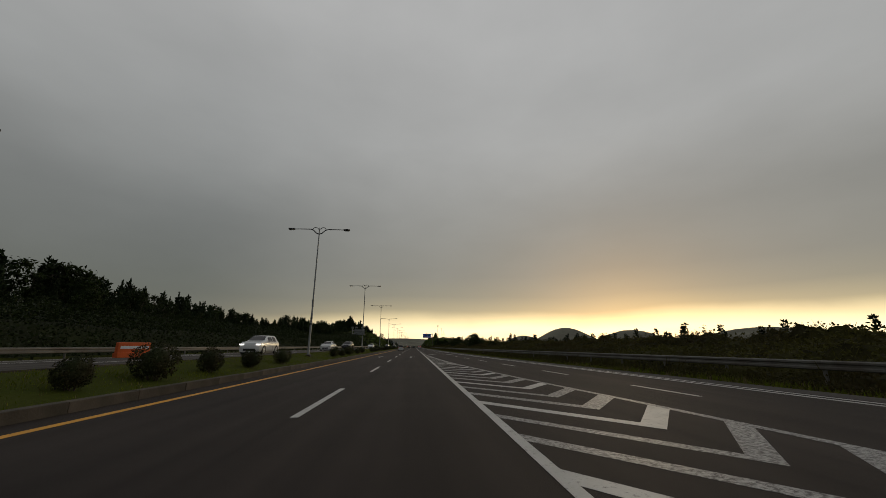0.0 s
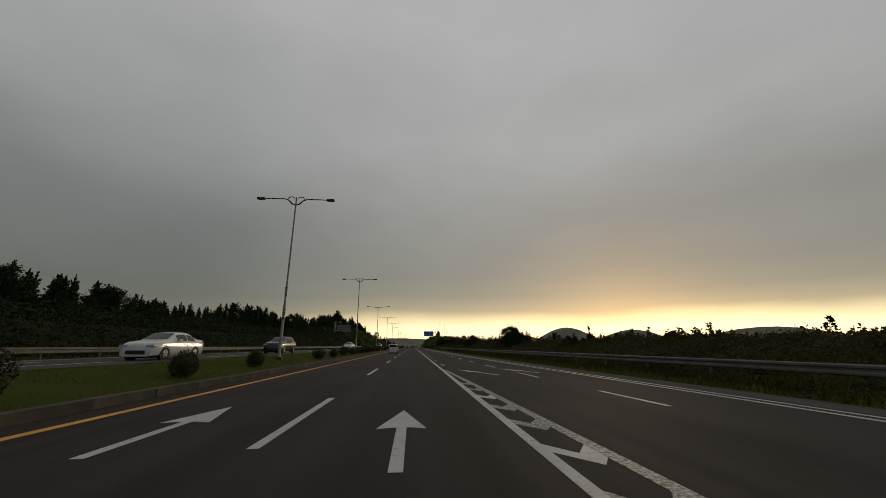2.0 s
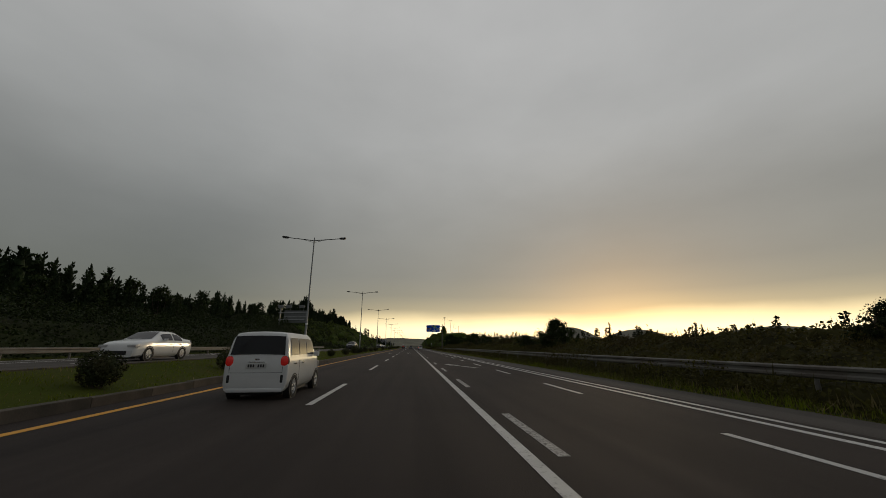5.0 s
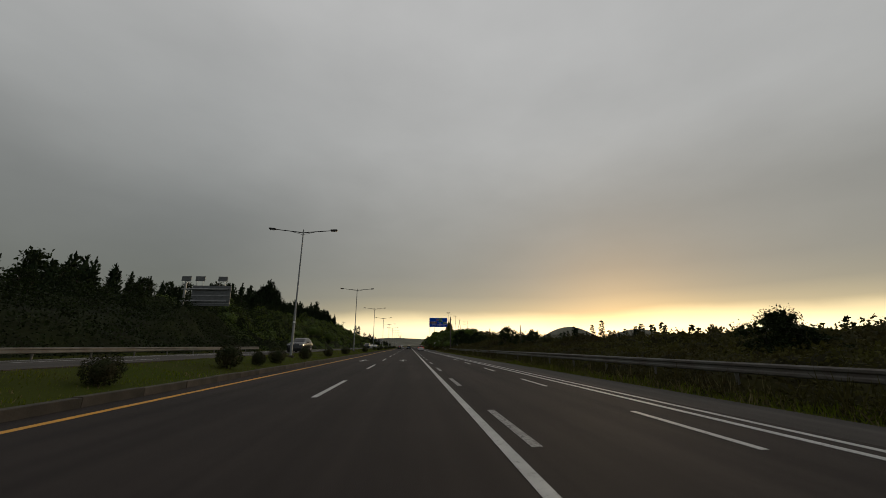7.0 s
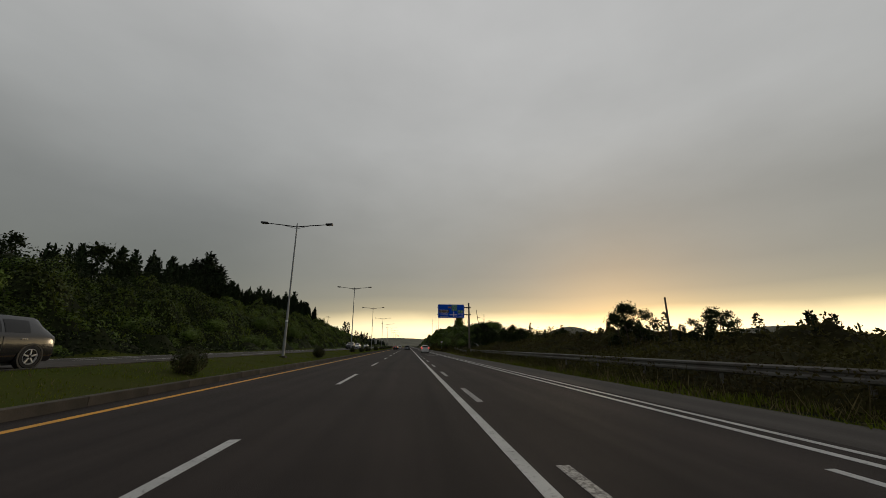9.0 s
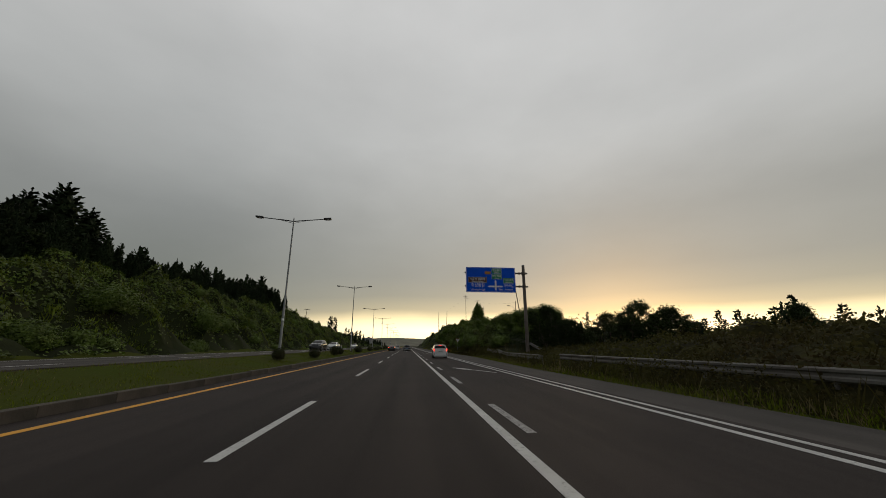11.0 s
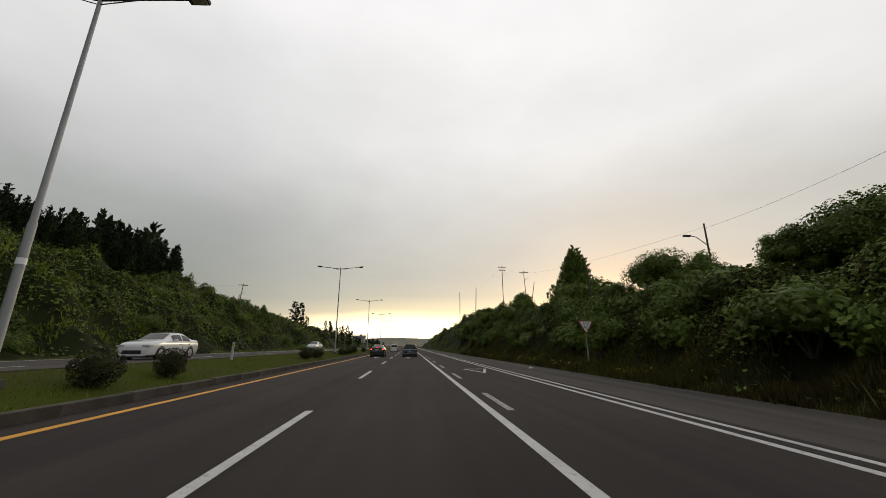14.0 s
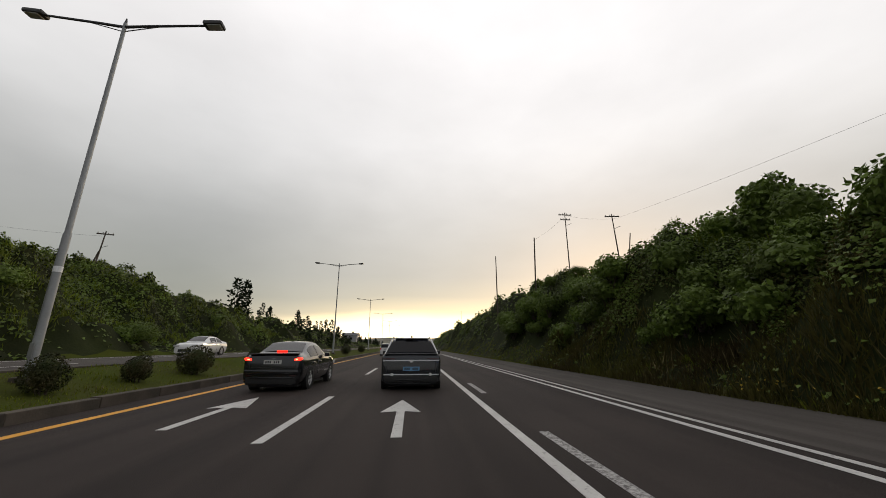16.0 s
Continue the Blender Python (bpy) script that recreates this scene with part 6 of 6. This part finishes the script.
def car(name, label, stations, belt, paint_mat, windows, rear_glass, screen, wheel_r, axles, tails, heads, plate, lit=False, extras=(), roof_mat=None, z0=0.2):
    c = thing(name, label, "car", "vehicles on the road")
    ys, at, section = car_surface(stations, belt, z0)
    fine = []
    for a, b in zip(stations, stations[1:]):
        n = max(2, int(math.hypot(b[0] - a[0], b[1] - a[1]) / 0.12))
        fine += [a[0] + (b[0] - a[0]) * i / n for i in range(n)]
    fine.append(ys[-1])
    body = Shape()
    ring = None
    for y in fine:
        half = section(y)
        row = [(x, y, z) for x, z in half] + [(-x, y, z) for x, z in half[-2:0:-1]]
        body.v += row
        ring = len(row)
    for i in range(len(fine) - 1):
        for j in range(ring):
            a, b = i * ring + j, i * ring + (j + 1) % ring
            body.f.append((a, b, b + ring, a + ring))
    for k in (0, (len(fine) - 1) * ring):      # close the two ends, row by row
        body.f.append((k, k + 1, k + ring - 1))
        body.f += [(k + j, k + j + 1, k + ring - j - 1, k + ring - j) for j in range(1, ring // 2 - 1)]
        body.f.append((k + ring // 2 - 1, k + ring // 2, k + ring // 2 + 1))
    shell = part("body", body, paint_mat, c, smooth=True)
    length = ys[-1]
    # glass: panes of the same surface, a little proud of it
    def side_pane(y0, y1, sx):
        s = Shape()
        n, m = 8, 4
        for i in range(n + 1):
            y = y0 + (y1 - y0) * i / n
            p = section(y)
            lo, mid, hi = Vector(p[6]), Vector(p[7]), Vector(p[8])
            for j in range(m + 1):
                v = 0.14 + 0.74 * j / m
                q = lo.lerp(mid, v * 2) if v < 0.5 else mid.lerp(hi, v * 2 - 1)
                s.v.append((sx * (q.x + 0.012), y, q.y))
        for i in range(n):
            for j in range(m):
                a = i * (m + 1) + j
                s.f.append((a, a + 1, a + m + 2, a + m + 1) if sx > 0 else (a, a + m + 1, a + m + 2, a + 1))
        return s

    for y0, y1 in windows:
        for sx in (-1, 1):
            part("side_window", side_pane(y0, y1, sx), GLASS_DARK, c, "dark tinted side window", True)

    def end_pane(y0, y1, wide=0.9):
        s = Shape()
        n, m = 8, 8
        for i in range(n + 1):
            y = y0 + (y1 - y0) * i / n
            top, wb, wt = at(y)
            t2, t1 = at(y + 0.02)[0], at(y - 0.02)[0]
            nrm = Vector((0, -(t2 - t1), 0.04)).normalized() * 0.014
            for j in range(m + 1):
                u = -1 + 2 * j / m
                s.v.append((u * wt * wide, y + nrm.y, top + 0.016 - 0.02 * abs(u) ** 2 + nrm.z))
        for i in range(n):
            for j in range(m):
                a = i * (m + 1) + j
                s.f.append((a, a + 1, a + m + 2, a + m + 1))
        return s

    part("rear_window", end_pane(*rear_glass), GLASS_DARK, c, "dark tinted rear window", True)
    part("windscreen", end_pane(*screen), GLASS_DARK, c, "dark windscreen", True)
    # wheels
    for ay in axles:
        wb = at(ay)[1]
        for sx in (-1, 1):
            part("wheel_arch", Shape().lathe([(-0.16, wheel_r * 1.17), (0.008, wheel_r * 1.17), (0.008, wheel_r * 1.02)], 24, "x", pose(sx * (wb - 0.002), ay, wheel_r, 0, 0, 0 if sx > 0 else 180), False), BLACK_TRIM, c)
            w = part("wheel", Shape().lathe([(-0.2, wheel_r * 0.6), (-0.2, wheel_r * 0.94), (-0.17, wheel_r), (-0.03, wheel_r), (0.0, wheel_r * 0.95), (0.006, wheel_r * 0.72), (-0.02, wheel_r * 0.68)], 28, "x", pose(sx * (wb + 0.012), ay, wheel_r, 0, 0, 0 if sx > 0 else 180), False), RUBBER, c, "black tyre", True)
            rim = Shape().lathe([(-0.1, wheel_r * 0.66), (-0.012, wheel_r * 0.69), (-0.004, wheel_r * 0.64), (-0.03, wheel_r * 0.6), (-0.05, wheel_r * 0.58)], 28, "x", pose(sx * (wb + 0.012), ay, wheel_r, 0, 0, 0 if sx > 0 else 180), False)
            for k in range(5):
                a = 2 * math.pi * k / 5
                rim.soft_box(-0.05, -0.008, -0.026, 0.026, 0.05, wheel_r * 0.66, 0.012, pose(sx * (wb + 0.012), ay, wheel_r, 0, 0, 0 if sx > 0 else 180) @ pose(0, 0, 0, math.degrees(a), 0, 0))
            part("rim", rim, ALLOY, w, "five-spoke alloy rim")
            part("rim_well", Shape().lathe([(-0.14, wheel_r * 0.62), (-0.055, wheel_r * 0.62), (-0.05, wheel_r * 0.1)], 20, "x", pose(sx * (wb + 0.012), ay, wheel_r, 0, 0, 0 if sx > 0 else 180)), BLACK_TRIM, w)
    # mirrors, handles, lamps, plate
    belt_y = windows[-1][1] - 0.12
    wbm = at(belt_y)[1]
    for sx in (-1, 1):
        part("door_mirror", Shape().soft_box(min(sx * (wbm - 0.02), sx * (wbm + 0.16)), max(sx * (wbm - 0.02), sx * (wbm + 0.16)), belt_y, belt_y + 0.11, belt + 0.03, belt + 0.16, 0.03), BLACK_TRIM if roof_mat else paint_mat, c)
        for y0, y1 in windows[:2]:
            part("door_handle", Shape().soft_box(min(sx * (at(y0)[1] - 0.01), sx * (at(y0)[1] + 0.035)), max(sx * (at(y0)[1] - 0.01), sx * (at(y0)[1] + 0.035)), y0 + 0.12, y0 + 0.32, belt - 0.14, belt - 0.10, 0.012), CHROME if not roof_mat else paint_mat, c)
        for cx, cy, cz, rx, ry, rz, tilt in tails:
            lamp = part("tail_lamp", pod(sx * cx, cy, cz, rx, ry, rz, -sx * tilt), TAIL_SMOKED if lit == "dark" else TAIL_LIT if lit is True else TAIL_DIM, c, "lit red tail lamp" if lit is True else "tail lamp", True)
            if lit is True:
                part("lamp_core", pod(sx * (cx - rx * 0.1), cy - ry * 0.72, cz, rx * 0.42, ry * 0.36, rz * 0.42, -sx * tilt, 2.0), TAIL_CORE, lamp, "bright bulb behind the lens", True)
            elif lit is False:
                part("lamp_ring", pod(sx * cx, cy + 0.012, cz, rx * 1.12, ry * 0.9, rz * 1.12, -sx * tilt), BLACK_TRIM, lamp, "black rim round the lens", True)
        for x0, x1, y0, y1, za, zb in heads:
            part("headlamp", Shape().soft_box(min(sx * x0, sx * x1), max(sx * x0, sx * x1), length - y1, length - y0, za, zb, 0.02), HEAD_LIT if lit == "front" else HEAD_DIM, c, "lit headlamp" if lit == "front" else "", True)
        for y0, y1 in windows[1:2]:
            part("door_seam", Shape().box(min(sx * (at(y0 - 0.05)[1] * 0.99), sx * (at(y0 - 0.05)[1] + 0.003)), max(sx * (at(y0 - 0.05)[1] * 0.99), sx * (at(y0 - 0.05)[1] + 0.003)), y0 - 0.055, y0 - 0.043, z0 + 0.2, belt - 0.05), BLACK_TRIM, c)
    py, pz, mat = plate
    pl = part("number_plate", Shape().soft_box(-0.26, 0.26, py - 0.012, py + 0.02, pz - 0.06, pz + 0.06, 0.006), mat, c, "number plate with dark bars")
    bars = Shape()
    for k in range(7):
        if k != 3:
            bars.box(-0.21 + 0.062 * k, -0.17 + 0.062 * k, py - 0.0155, py - 0.0125, pz - 0.035, pz + 0.035)
    part("plate_bars", bars, PLATE_INK, pl)
    # shut lines of the boot lid or tailgate
    def rear_y(z):
        for a, b in zip(stations, stations[1:]):
            if z <= b[1]:
                return a[0] + (b[0] - a[0]) * max(0.0, (z - a[1]) / (b[1] - a[1]))
        return 0.0

    zs, zt = pz - 0.17, min(belt, pz + 0.3)
    xs = at(rear_y(zt))[2] * 0.88
    ladder = [zt + (zs - zt) * k / 8 for k in range(9)]
    gap_line = [(-xs, rear_y(z) + 0.001, z) for z in ladder] + [(xs * k / 4, rear_y(zs) + 0.001, zs) for k in range(-3, 4)] + [(xs, rear_y(z) + 0.001, z) for z in reversed(ladder)]
    part("tailgate_seam", Shape().tube(gap_line, 0.0055, 5), BLACK_TRIM, c, "dark shut line of the boot")
    wf = at(length - 0.1)[1]
    part("front_grille", Shape().soft_box(-wf * 0.6, wf * 0.6, length - 0.06, length + 0.012, 0.3, 0.5, 0.02), BLACK_TRIM, c)
    part("underbody", Shape().box(-at(1)[1] * 0.8, at(1)[1] * 0.8, 0.25, length - 0.3, 0.12, z0 + 0.03), BLACK_TRIM, c)
    for pname, box, mat, lab in extras:
        x0, x1, y0, y1, za, zb, b = box
        for sx in ((-1, 1) if x0 > 0 else (1,)):
            part(pname, Shape().soft_box(min(sx * x0, sx * x1), max(sx * x0, sx * x1), y0, y1, za, zb, b), mat, c, lab, True)
    return c


SUV = [(0.0, 0.62, 0.84, 0.82), (0.012, 0.80, 0.885, 0.865), (0.025, 0.98, 0.91, 0.87), (0.06, 1.06, 0.925, 0.85), (0.12, 1.11, 0.935, 0.83), (0.50, 1.44, 0.945, 0.69), (0.60, 1.53, 0.945, 0.655), (0.76, 1.585, 0.945, 0.63), (1.6, 1.615, 0.945, 0.625), (2.5, 1.58, 0.945, 0.63), (2.95, 1.45, 0.945, 0.67), (3.55, 1.10, 0.935, 0.76), (4.2, 0.98, 0.91, 0.76), (4.5, 0.86, 0.85, 0.72), (4.62, 0.6, 0.74, 0.6)]
lead = car("lead_suv", "dark slate electric crossover with pale roof driving ahead", SUV, 1.0, PAINT_SLATE, [(0.95, 1.75), (1.85, 2.75)], (0.135, 0.53, 0.94), (2.66, 3.46, 0.92), 0.355, (0.82, 3.78),
           [(0.69, 0.02, 0.942, 0.2, 0.04, 0.018, 0)], [(0.5, 0.86, -0.02, 0.3, 0.72, 0.84)], (-0.014, 0.645, PLATE_BLUE), "dark",
           [("roof_spoiler", (-0.55, 0.55, 0.565, 0.98, 1.572, 1.604, 0.014), TRIM_SILVER, "pale roof spoiler"), ("aerial_fin", (-0.025, 0.025, 1.05, 1.28, 1.62, 1.69, 0.012), BLACK_TRIM, ""), ("light_strip", (-0.88, 0.88, -0.055, 0.06, 0.872, 0.912, 0.010), TRIM_SILVER, "bright horizontal trim strip"),
            ("lower_bumper", (-0.83, 0.83, -0.02, 0.3, 0.24, 0.44, 0.03), BLACK_TRIM, ""), ("bumper_strip", (-0.86, 0.86, -0.024, 0.02, 0.455, 0.49, 0.008), TRIM_SILVER, "silver bumper strip"),
            ("high_brake_lamp", (-0.2, 0.2, 0.51, 0.6, 1.555, 1.572, 0.005), TAIL_SMOKED, ""), ("strip_notch", (-0.05, 0.05, -0.058, 0.03, 0.835, 0.872, 0.008), TRIM_SILVER, "silver notch below the trim strip"), ("strip_hook", (0.56, 0.64, -0.034, 0.0, 0.43, 0.52, 0.015), TRIM_SILVER, "silver hook at the end of the bumper strip"), ("boot_lip", (-0.83, 0.83, 0.02, 0.16, 1.075, 1.10, 0.01), BLACK_TRIM, "black lip under the rear window"), ("diffuser_slot", (-0.5, 0.5, -0.03, 0.02, 0.31, 0.35, 0.01), PAINT_SLATE, ""), ("badge", (-0.16, 0.16, 0.085, 0.12, 1.035, 1.06, 0.006), LOGO, "small metal badge"), ("roof_rail", (0.60, 0.645, 0.9, 2.5, 1.595, 1.64, 0.012), PAINT_SILVER, "")], roof_mat=PAINT_SILVER)
_, at_suv, _ = car_surface(SUV, 1.0, 0.2)
roof = Shape()
for i in range(11):
    y = 0.74 + 1.86 * i / 10
    top, wb, wt = at_suv(y)
    for j in range(9):
        u = -1 + j / 4
        roof.v.append((u * wt * 0.9, y, top + 0.022 - 0.03 * u * u + 0.0))
for i in range(10):
    for j in range(8):
        a = i * 9 + j
        roof.f.append((a, a + 1, a + 10, a + 9))
for sx in (-1, 1):
    line = [(sx * (at_suv(y)[2] + 0.002), y - 0.012, at_suv(y)[0] - 0.006) for y in (0.10, 0.2, 0.3, 0.42, 0.52, 0.6, 0.7)]
    part("pillar_trim", Shape().tube(line, [0.012, 0.02, 0.022, 0.024, 0.026, 0.026, 0.02], 6), PAINT_SILVER, lead, "pale trim along the rear window edge", True)
part("roof_skin", roof, PAINT_SILVER, lead, "pale silver roof", True)
lead.matrix_basis = pose(-0.1, 314.7, 0)

SEDAN = [(0.0, 0.6, 0.74, 0.70), (0.02, 0.85, 0.80, 0.76), (0.05, 1.03, 0.845, 0.76), (0.13, 1.085, 0.87, 0.74), (0.45, 1.10, 0.885, 0.73), (0.66, 1.14, 0.89, 0.69), (1.3, 1.41, 0.895, 0.60), (1.5, 1.465, 0.895, 0.585), (1.95, 1.495, 0.895, 0.58), (2.5, 1.455, 0.895, 0.58), (2.7, 1.39, 0.895, 0.60), (3.35, 1.06, 0.885, 0.70), (4.1, 0.955, 0.87, 0.72), (4.42, 0.875, 0.83, 0.70), (4.56, 0.76, 0.78, 0.68), (4.63, 0.62, 0.74, 0.64)]
sedan_extras = [("high_brake_lamp", (-0.17, 0.17, 0.70, 0.8, 1.175, 1.205, 0.008), TAIL_LIT, "lit high brake lamp"), ("lip_spoiler", (-0.72, 0.72, 0.05, 0.3, 1.09, 1.118, 0.012), BLACK_TRIM, "black boot-lid spoiler"), ("lower_bumper", (-0.74, 0.74, -0.015, 0.3, 0.22, 0.42, 0.03), BLACK_TRIM, ""),
                ("bumper_ledge", (-0.80, 0.80, -0.05, 0.2, 0.50, 0.64, 0.04), PAINT_BLACK, ""), ("bumper_trim", (-0.66, 0.66, -0.045, 0.02, 0.40, 0.425, 0.008), PAINT_BLACK, ""), ("boot_seam", (-0.62, 0.62, 0.004, 0.03, 0.695, 0.71, 0.004), BLACK_TRIM, ""), ("side_reflector", (0.55, 0.72, -0.052, 0.0, 0.455, 0.48, 0.006), TAIL_SMOKED, "small red bumper reflector"), ("badge", (-0.07, 0.07, 0.02, 0.05, 0.93, 0.965, 0.006), LOGO, "small metal badge"), ("aerial_fin", (-0.02, 0.02, 1.55, 1.75, 1.42, 1.5, 0.008), BLACK_TRIM, "")]
black = car("black_sedan", "glossy black saloon with lit brake lamps in the next lane", SEDAN, 0.94, PAINT_BLACK, [(1.0, 1.75), (1.85, 2.72)], (0.68, 1.38, 0.94), (2.6, 3.3, 0.92), 0.335, (0.95, 3.68),
            [(0.735, 0.10, 0.942, 0.135, 0.10, 0.052, -8)], [(0.45, 0.84, 0.0, 0.4, 0.66, 0.78)], (0.012, 0.86, PLATE_WHITE), True, sedan_extras)
black.matrix_basis = pose(-4.3, 314.6, 0, 0, 0, -1.5)

VAN = [(0.0, 0.62, 0.74, 0.73), (0.012, 0.85, 0.775, 0.755), (0.03, 1.05, 0.79, 0.745), (0.09, 1.42, 0.797, 0.70), (0.14, 1.60, 0.797, 0.68), (0.2, 1.675, 0.797, 0.665), (0.32, 1.70, 0.797, 0.66), (0.6, 1.71, 0.797, 0.66), (2.2, 1.70, 0.797, 0.65), (2.45, 1.65, 0.797, 0.65), (2.62, 1.55, 0.797, 0.655), (3.02, 1.10, 0.79, 0.68), (3.3, 0.97, 0.765, 0.66), (3.5, 0.82, 0.72, 0.6), (3.6, 0.5, 0.64, 0.55)]
van = car("white_minivan", "boxy white mini van with dark windows in the next lane", VAN, 1.0, PAINT_WHITE, [(0.32, 1.0), (1.06, 1.75), (1.82, 2.6)], (0.04, 0.135, 0.93), (2.6, 2.98, 0.92), 0.29, (0.62, 3.0),
          [(0.685, 0.06, 0.95, 0.105, 0.075, 0.135, 0)], [(0.45, 0.72, 0.0, 0.4, 0.68, 0.86)], (0.004, 0.84, PLATE_WHITE), False,
          [("bumper_vent", (0.62, 0.70, -0.01, 0.1, 0.42, 0.62, 0.03), BLACK_TRIM, "dark oval bumper reflector"), ("badge", (-0.06, 0.06, 0.012, 0.04, 0.985, 1.02, 0.01), LOGO, "small metal badge"), ("lower_bumper", (-0.68, 0.68, -0.012, 0.2, 0.2, 0.3, 0.03), PAINT_WHITE, ""), ("rear_handle", (-0.2, 0.2, -0.002, 0.03, 0.925, 0.945, 0.006), CHROME, "")])
van.matrix_basis = pose(-3.85, 112.8, 0)

HATCH = [(0.0, 0.52, 0.73, 0.69), (0.015, 0.74, 0.78, 0.74), (0.05, 0.94, 0.795, 0.73), (0.10, 1.06, 0.797, 0.70), (0.22, 1.30, 0.797, 0.635), (0.30, 1.42, 0.797, 0.61), (0.42, 1.465, 0.797, 0.60), (0.9, 1.50, 0.797, 0.60), (1.6, 1.49, 0.797, 0.60), (1.95, 1.43, 0.797, 0.61), (2.72, 1.04, 0.79, 0.67), (3.25, 0.90, 0.76, 0.64), (3.5, 0.74, 0.70, 0.58), (3.6, 0.5, 0.62, 0.5)]
hatch_extras = [("roof_spoiler", (-0.53, 0.53, 0.20, 0.5, 1.415, 1.455, 0.018), PAINT_WHITE, "white roof spoiler"), ("high_brake_lamp", (-0.16, 0.16, 0.192, 0.28, 1.392, 1.416, 0.006), TAIL_LIT, "lit high brake lamp"), ("lower_bumper", (-0.70, 0.70, -0.02, 0.2, 0.26, 0.5, 0.05), PAINT_WHITE, ""), ("bumper_lip", (-0.5, 0.5, -0.026, 0.1, 0.2, 0.29, 0.03), PAINT_WHITE, ""), ("bumper_vent", (0.665, 0.70, -0.028, 0.06, 0.40, 0.60, 0.012), BLACK_TRIM, "dark upright slot in the bumper corner"), ("badge", (-0.07, 0.07, 0.02, 0.06, 0.985, 1.01, 0.01), LOGO, "small metal badge")]
hatch = car("white_hatchback", "small white hatchback with lit brake lamps in the merging lane", HATCH, 0.96, PAINT_WHITE, [(0.46, 1.16), (1.22, 2.32)], (0.105, 0.275, 0.93), (1.98, 2.66, 0.92), 0.29, (0.6, 2.95),
            [(0.715, 0.085, 0.90, 0.075, 0.10, 0.165, 16)], [(0.45, 0.72, 0.0, 0.4, 0.64, 0.8)], (0.008, 0.78, PLATE_WHITE), True, hatch_extras)
hatch.matrix_basis = pose(3.75, 254.3, 0)

# oncoming and distant traffic, as it stands on its side of the median
front_sedan = car("white_sedan", "white saloon on the oncoming carriageway", SEDAN, 0.94, PAINT_WHITE, [(1.0, 1.75), (1.85, 2.72)], (0.74, 1.34, 0.9), (2.6, 3.3, 0.92), 0.33, (0.95, 3.68),
                  [(0.735, 0.10, 0.94, 0.135, 0.10, 0.052, -8)], [(0.45, 0.84, 0.0, 0.4, 0.66, 0.78)], (0.012, 0.86, PLATE_WHITE), False)
front_sedan.matrix_basis = pose(-13.9, 126.5, OPP, 0, 0, 180)
copy_thing(front_sedan, pose(-14.2, 66.0, OPP, 0, 0, 180))
copy_thing(front_sedan, pose(-14.7, 291.5, OPP, 0, 0, 180))
copy_thing(front_sedan, pose(-17.0, 337.0, OPP, 0, 0, 180))
TALL_SUV = SUV[:5] + [(0.42, 1.40, 0.945, 0.74), (0.55, 1.60, 0.945, 0.68), (0.72, 1.67, 0.945, 0.66), (1.6, 1.70, 0.945, 0.66), (2.45, 1.66, 0.945, 0.65), (2.7, 1.58, 0.945, 0.66), (3.4, 1.19, 0.935, 0.78), (4.2, 1.09, 0.925, 0.80), (4.48, 1.0, 0.89, 0.80), (4.6, 0.84, 0.86, 0.78), (4.66, 0.66, 0.83, 0.74)]
front_suv = car("white_suv", "white sport-utility car with lit headlamps on the oncoming side", TALL_SUV, 1.05, PAINT_WHITE, [(0.95, 1.75), (1.85, 2.75)], (0.13, 0.5, 0.93), (2.62, 3.34, 0.92), 0.37, (0.82, 3.78),
                [(0.76, 0.05, 0.91, 0.13, 0.05, 0.04, 0)], [(0.52, 0.88, -0.01, 0.3, 0.80, 0.92)], (-0.008, 0.70, PLATE_WHITE), "front")
front_suv.matrix_basis = pose(-14.4, 38.5, OPP, 0, 0, 180)
dark_suv = car("dark_suv", "dark sport-utility car on the oncoming carriageway", TALL_SUV, 1.05, PAINT_BLACK, [(0.95, 1.75), (1.85, 2.75)], (0.13, 0.5, 0.93), (2.62, 3.34, 0.92), 0.37, (0.82, 3.78),
               [(0.76, 0.05, 0.91, 0.13, 0.05, 0.04, 0)], [(0.52, 0.88, -0.01, 0.3, 0.80, 0.92)], (-0.008, 0.70, PLATE_WHITE), False)
dark_suv.matrix_basis = pose(-14.6, 278.0, OPP, 0, 0, 180)
copy_thing(dark_suv, pose(-14.3, 85.0, OPP, 0, 0, 180))
copy_thing(dark_suv, pose(-13.2, 191.0, OPP, 0, 0, 180))
far_van = copy_thing(van, pose(-3.9, 358.0, 0))
tagged(far_van, "white van with dark rear window further ahead in traffic")
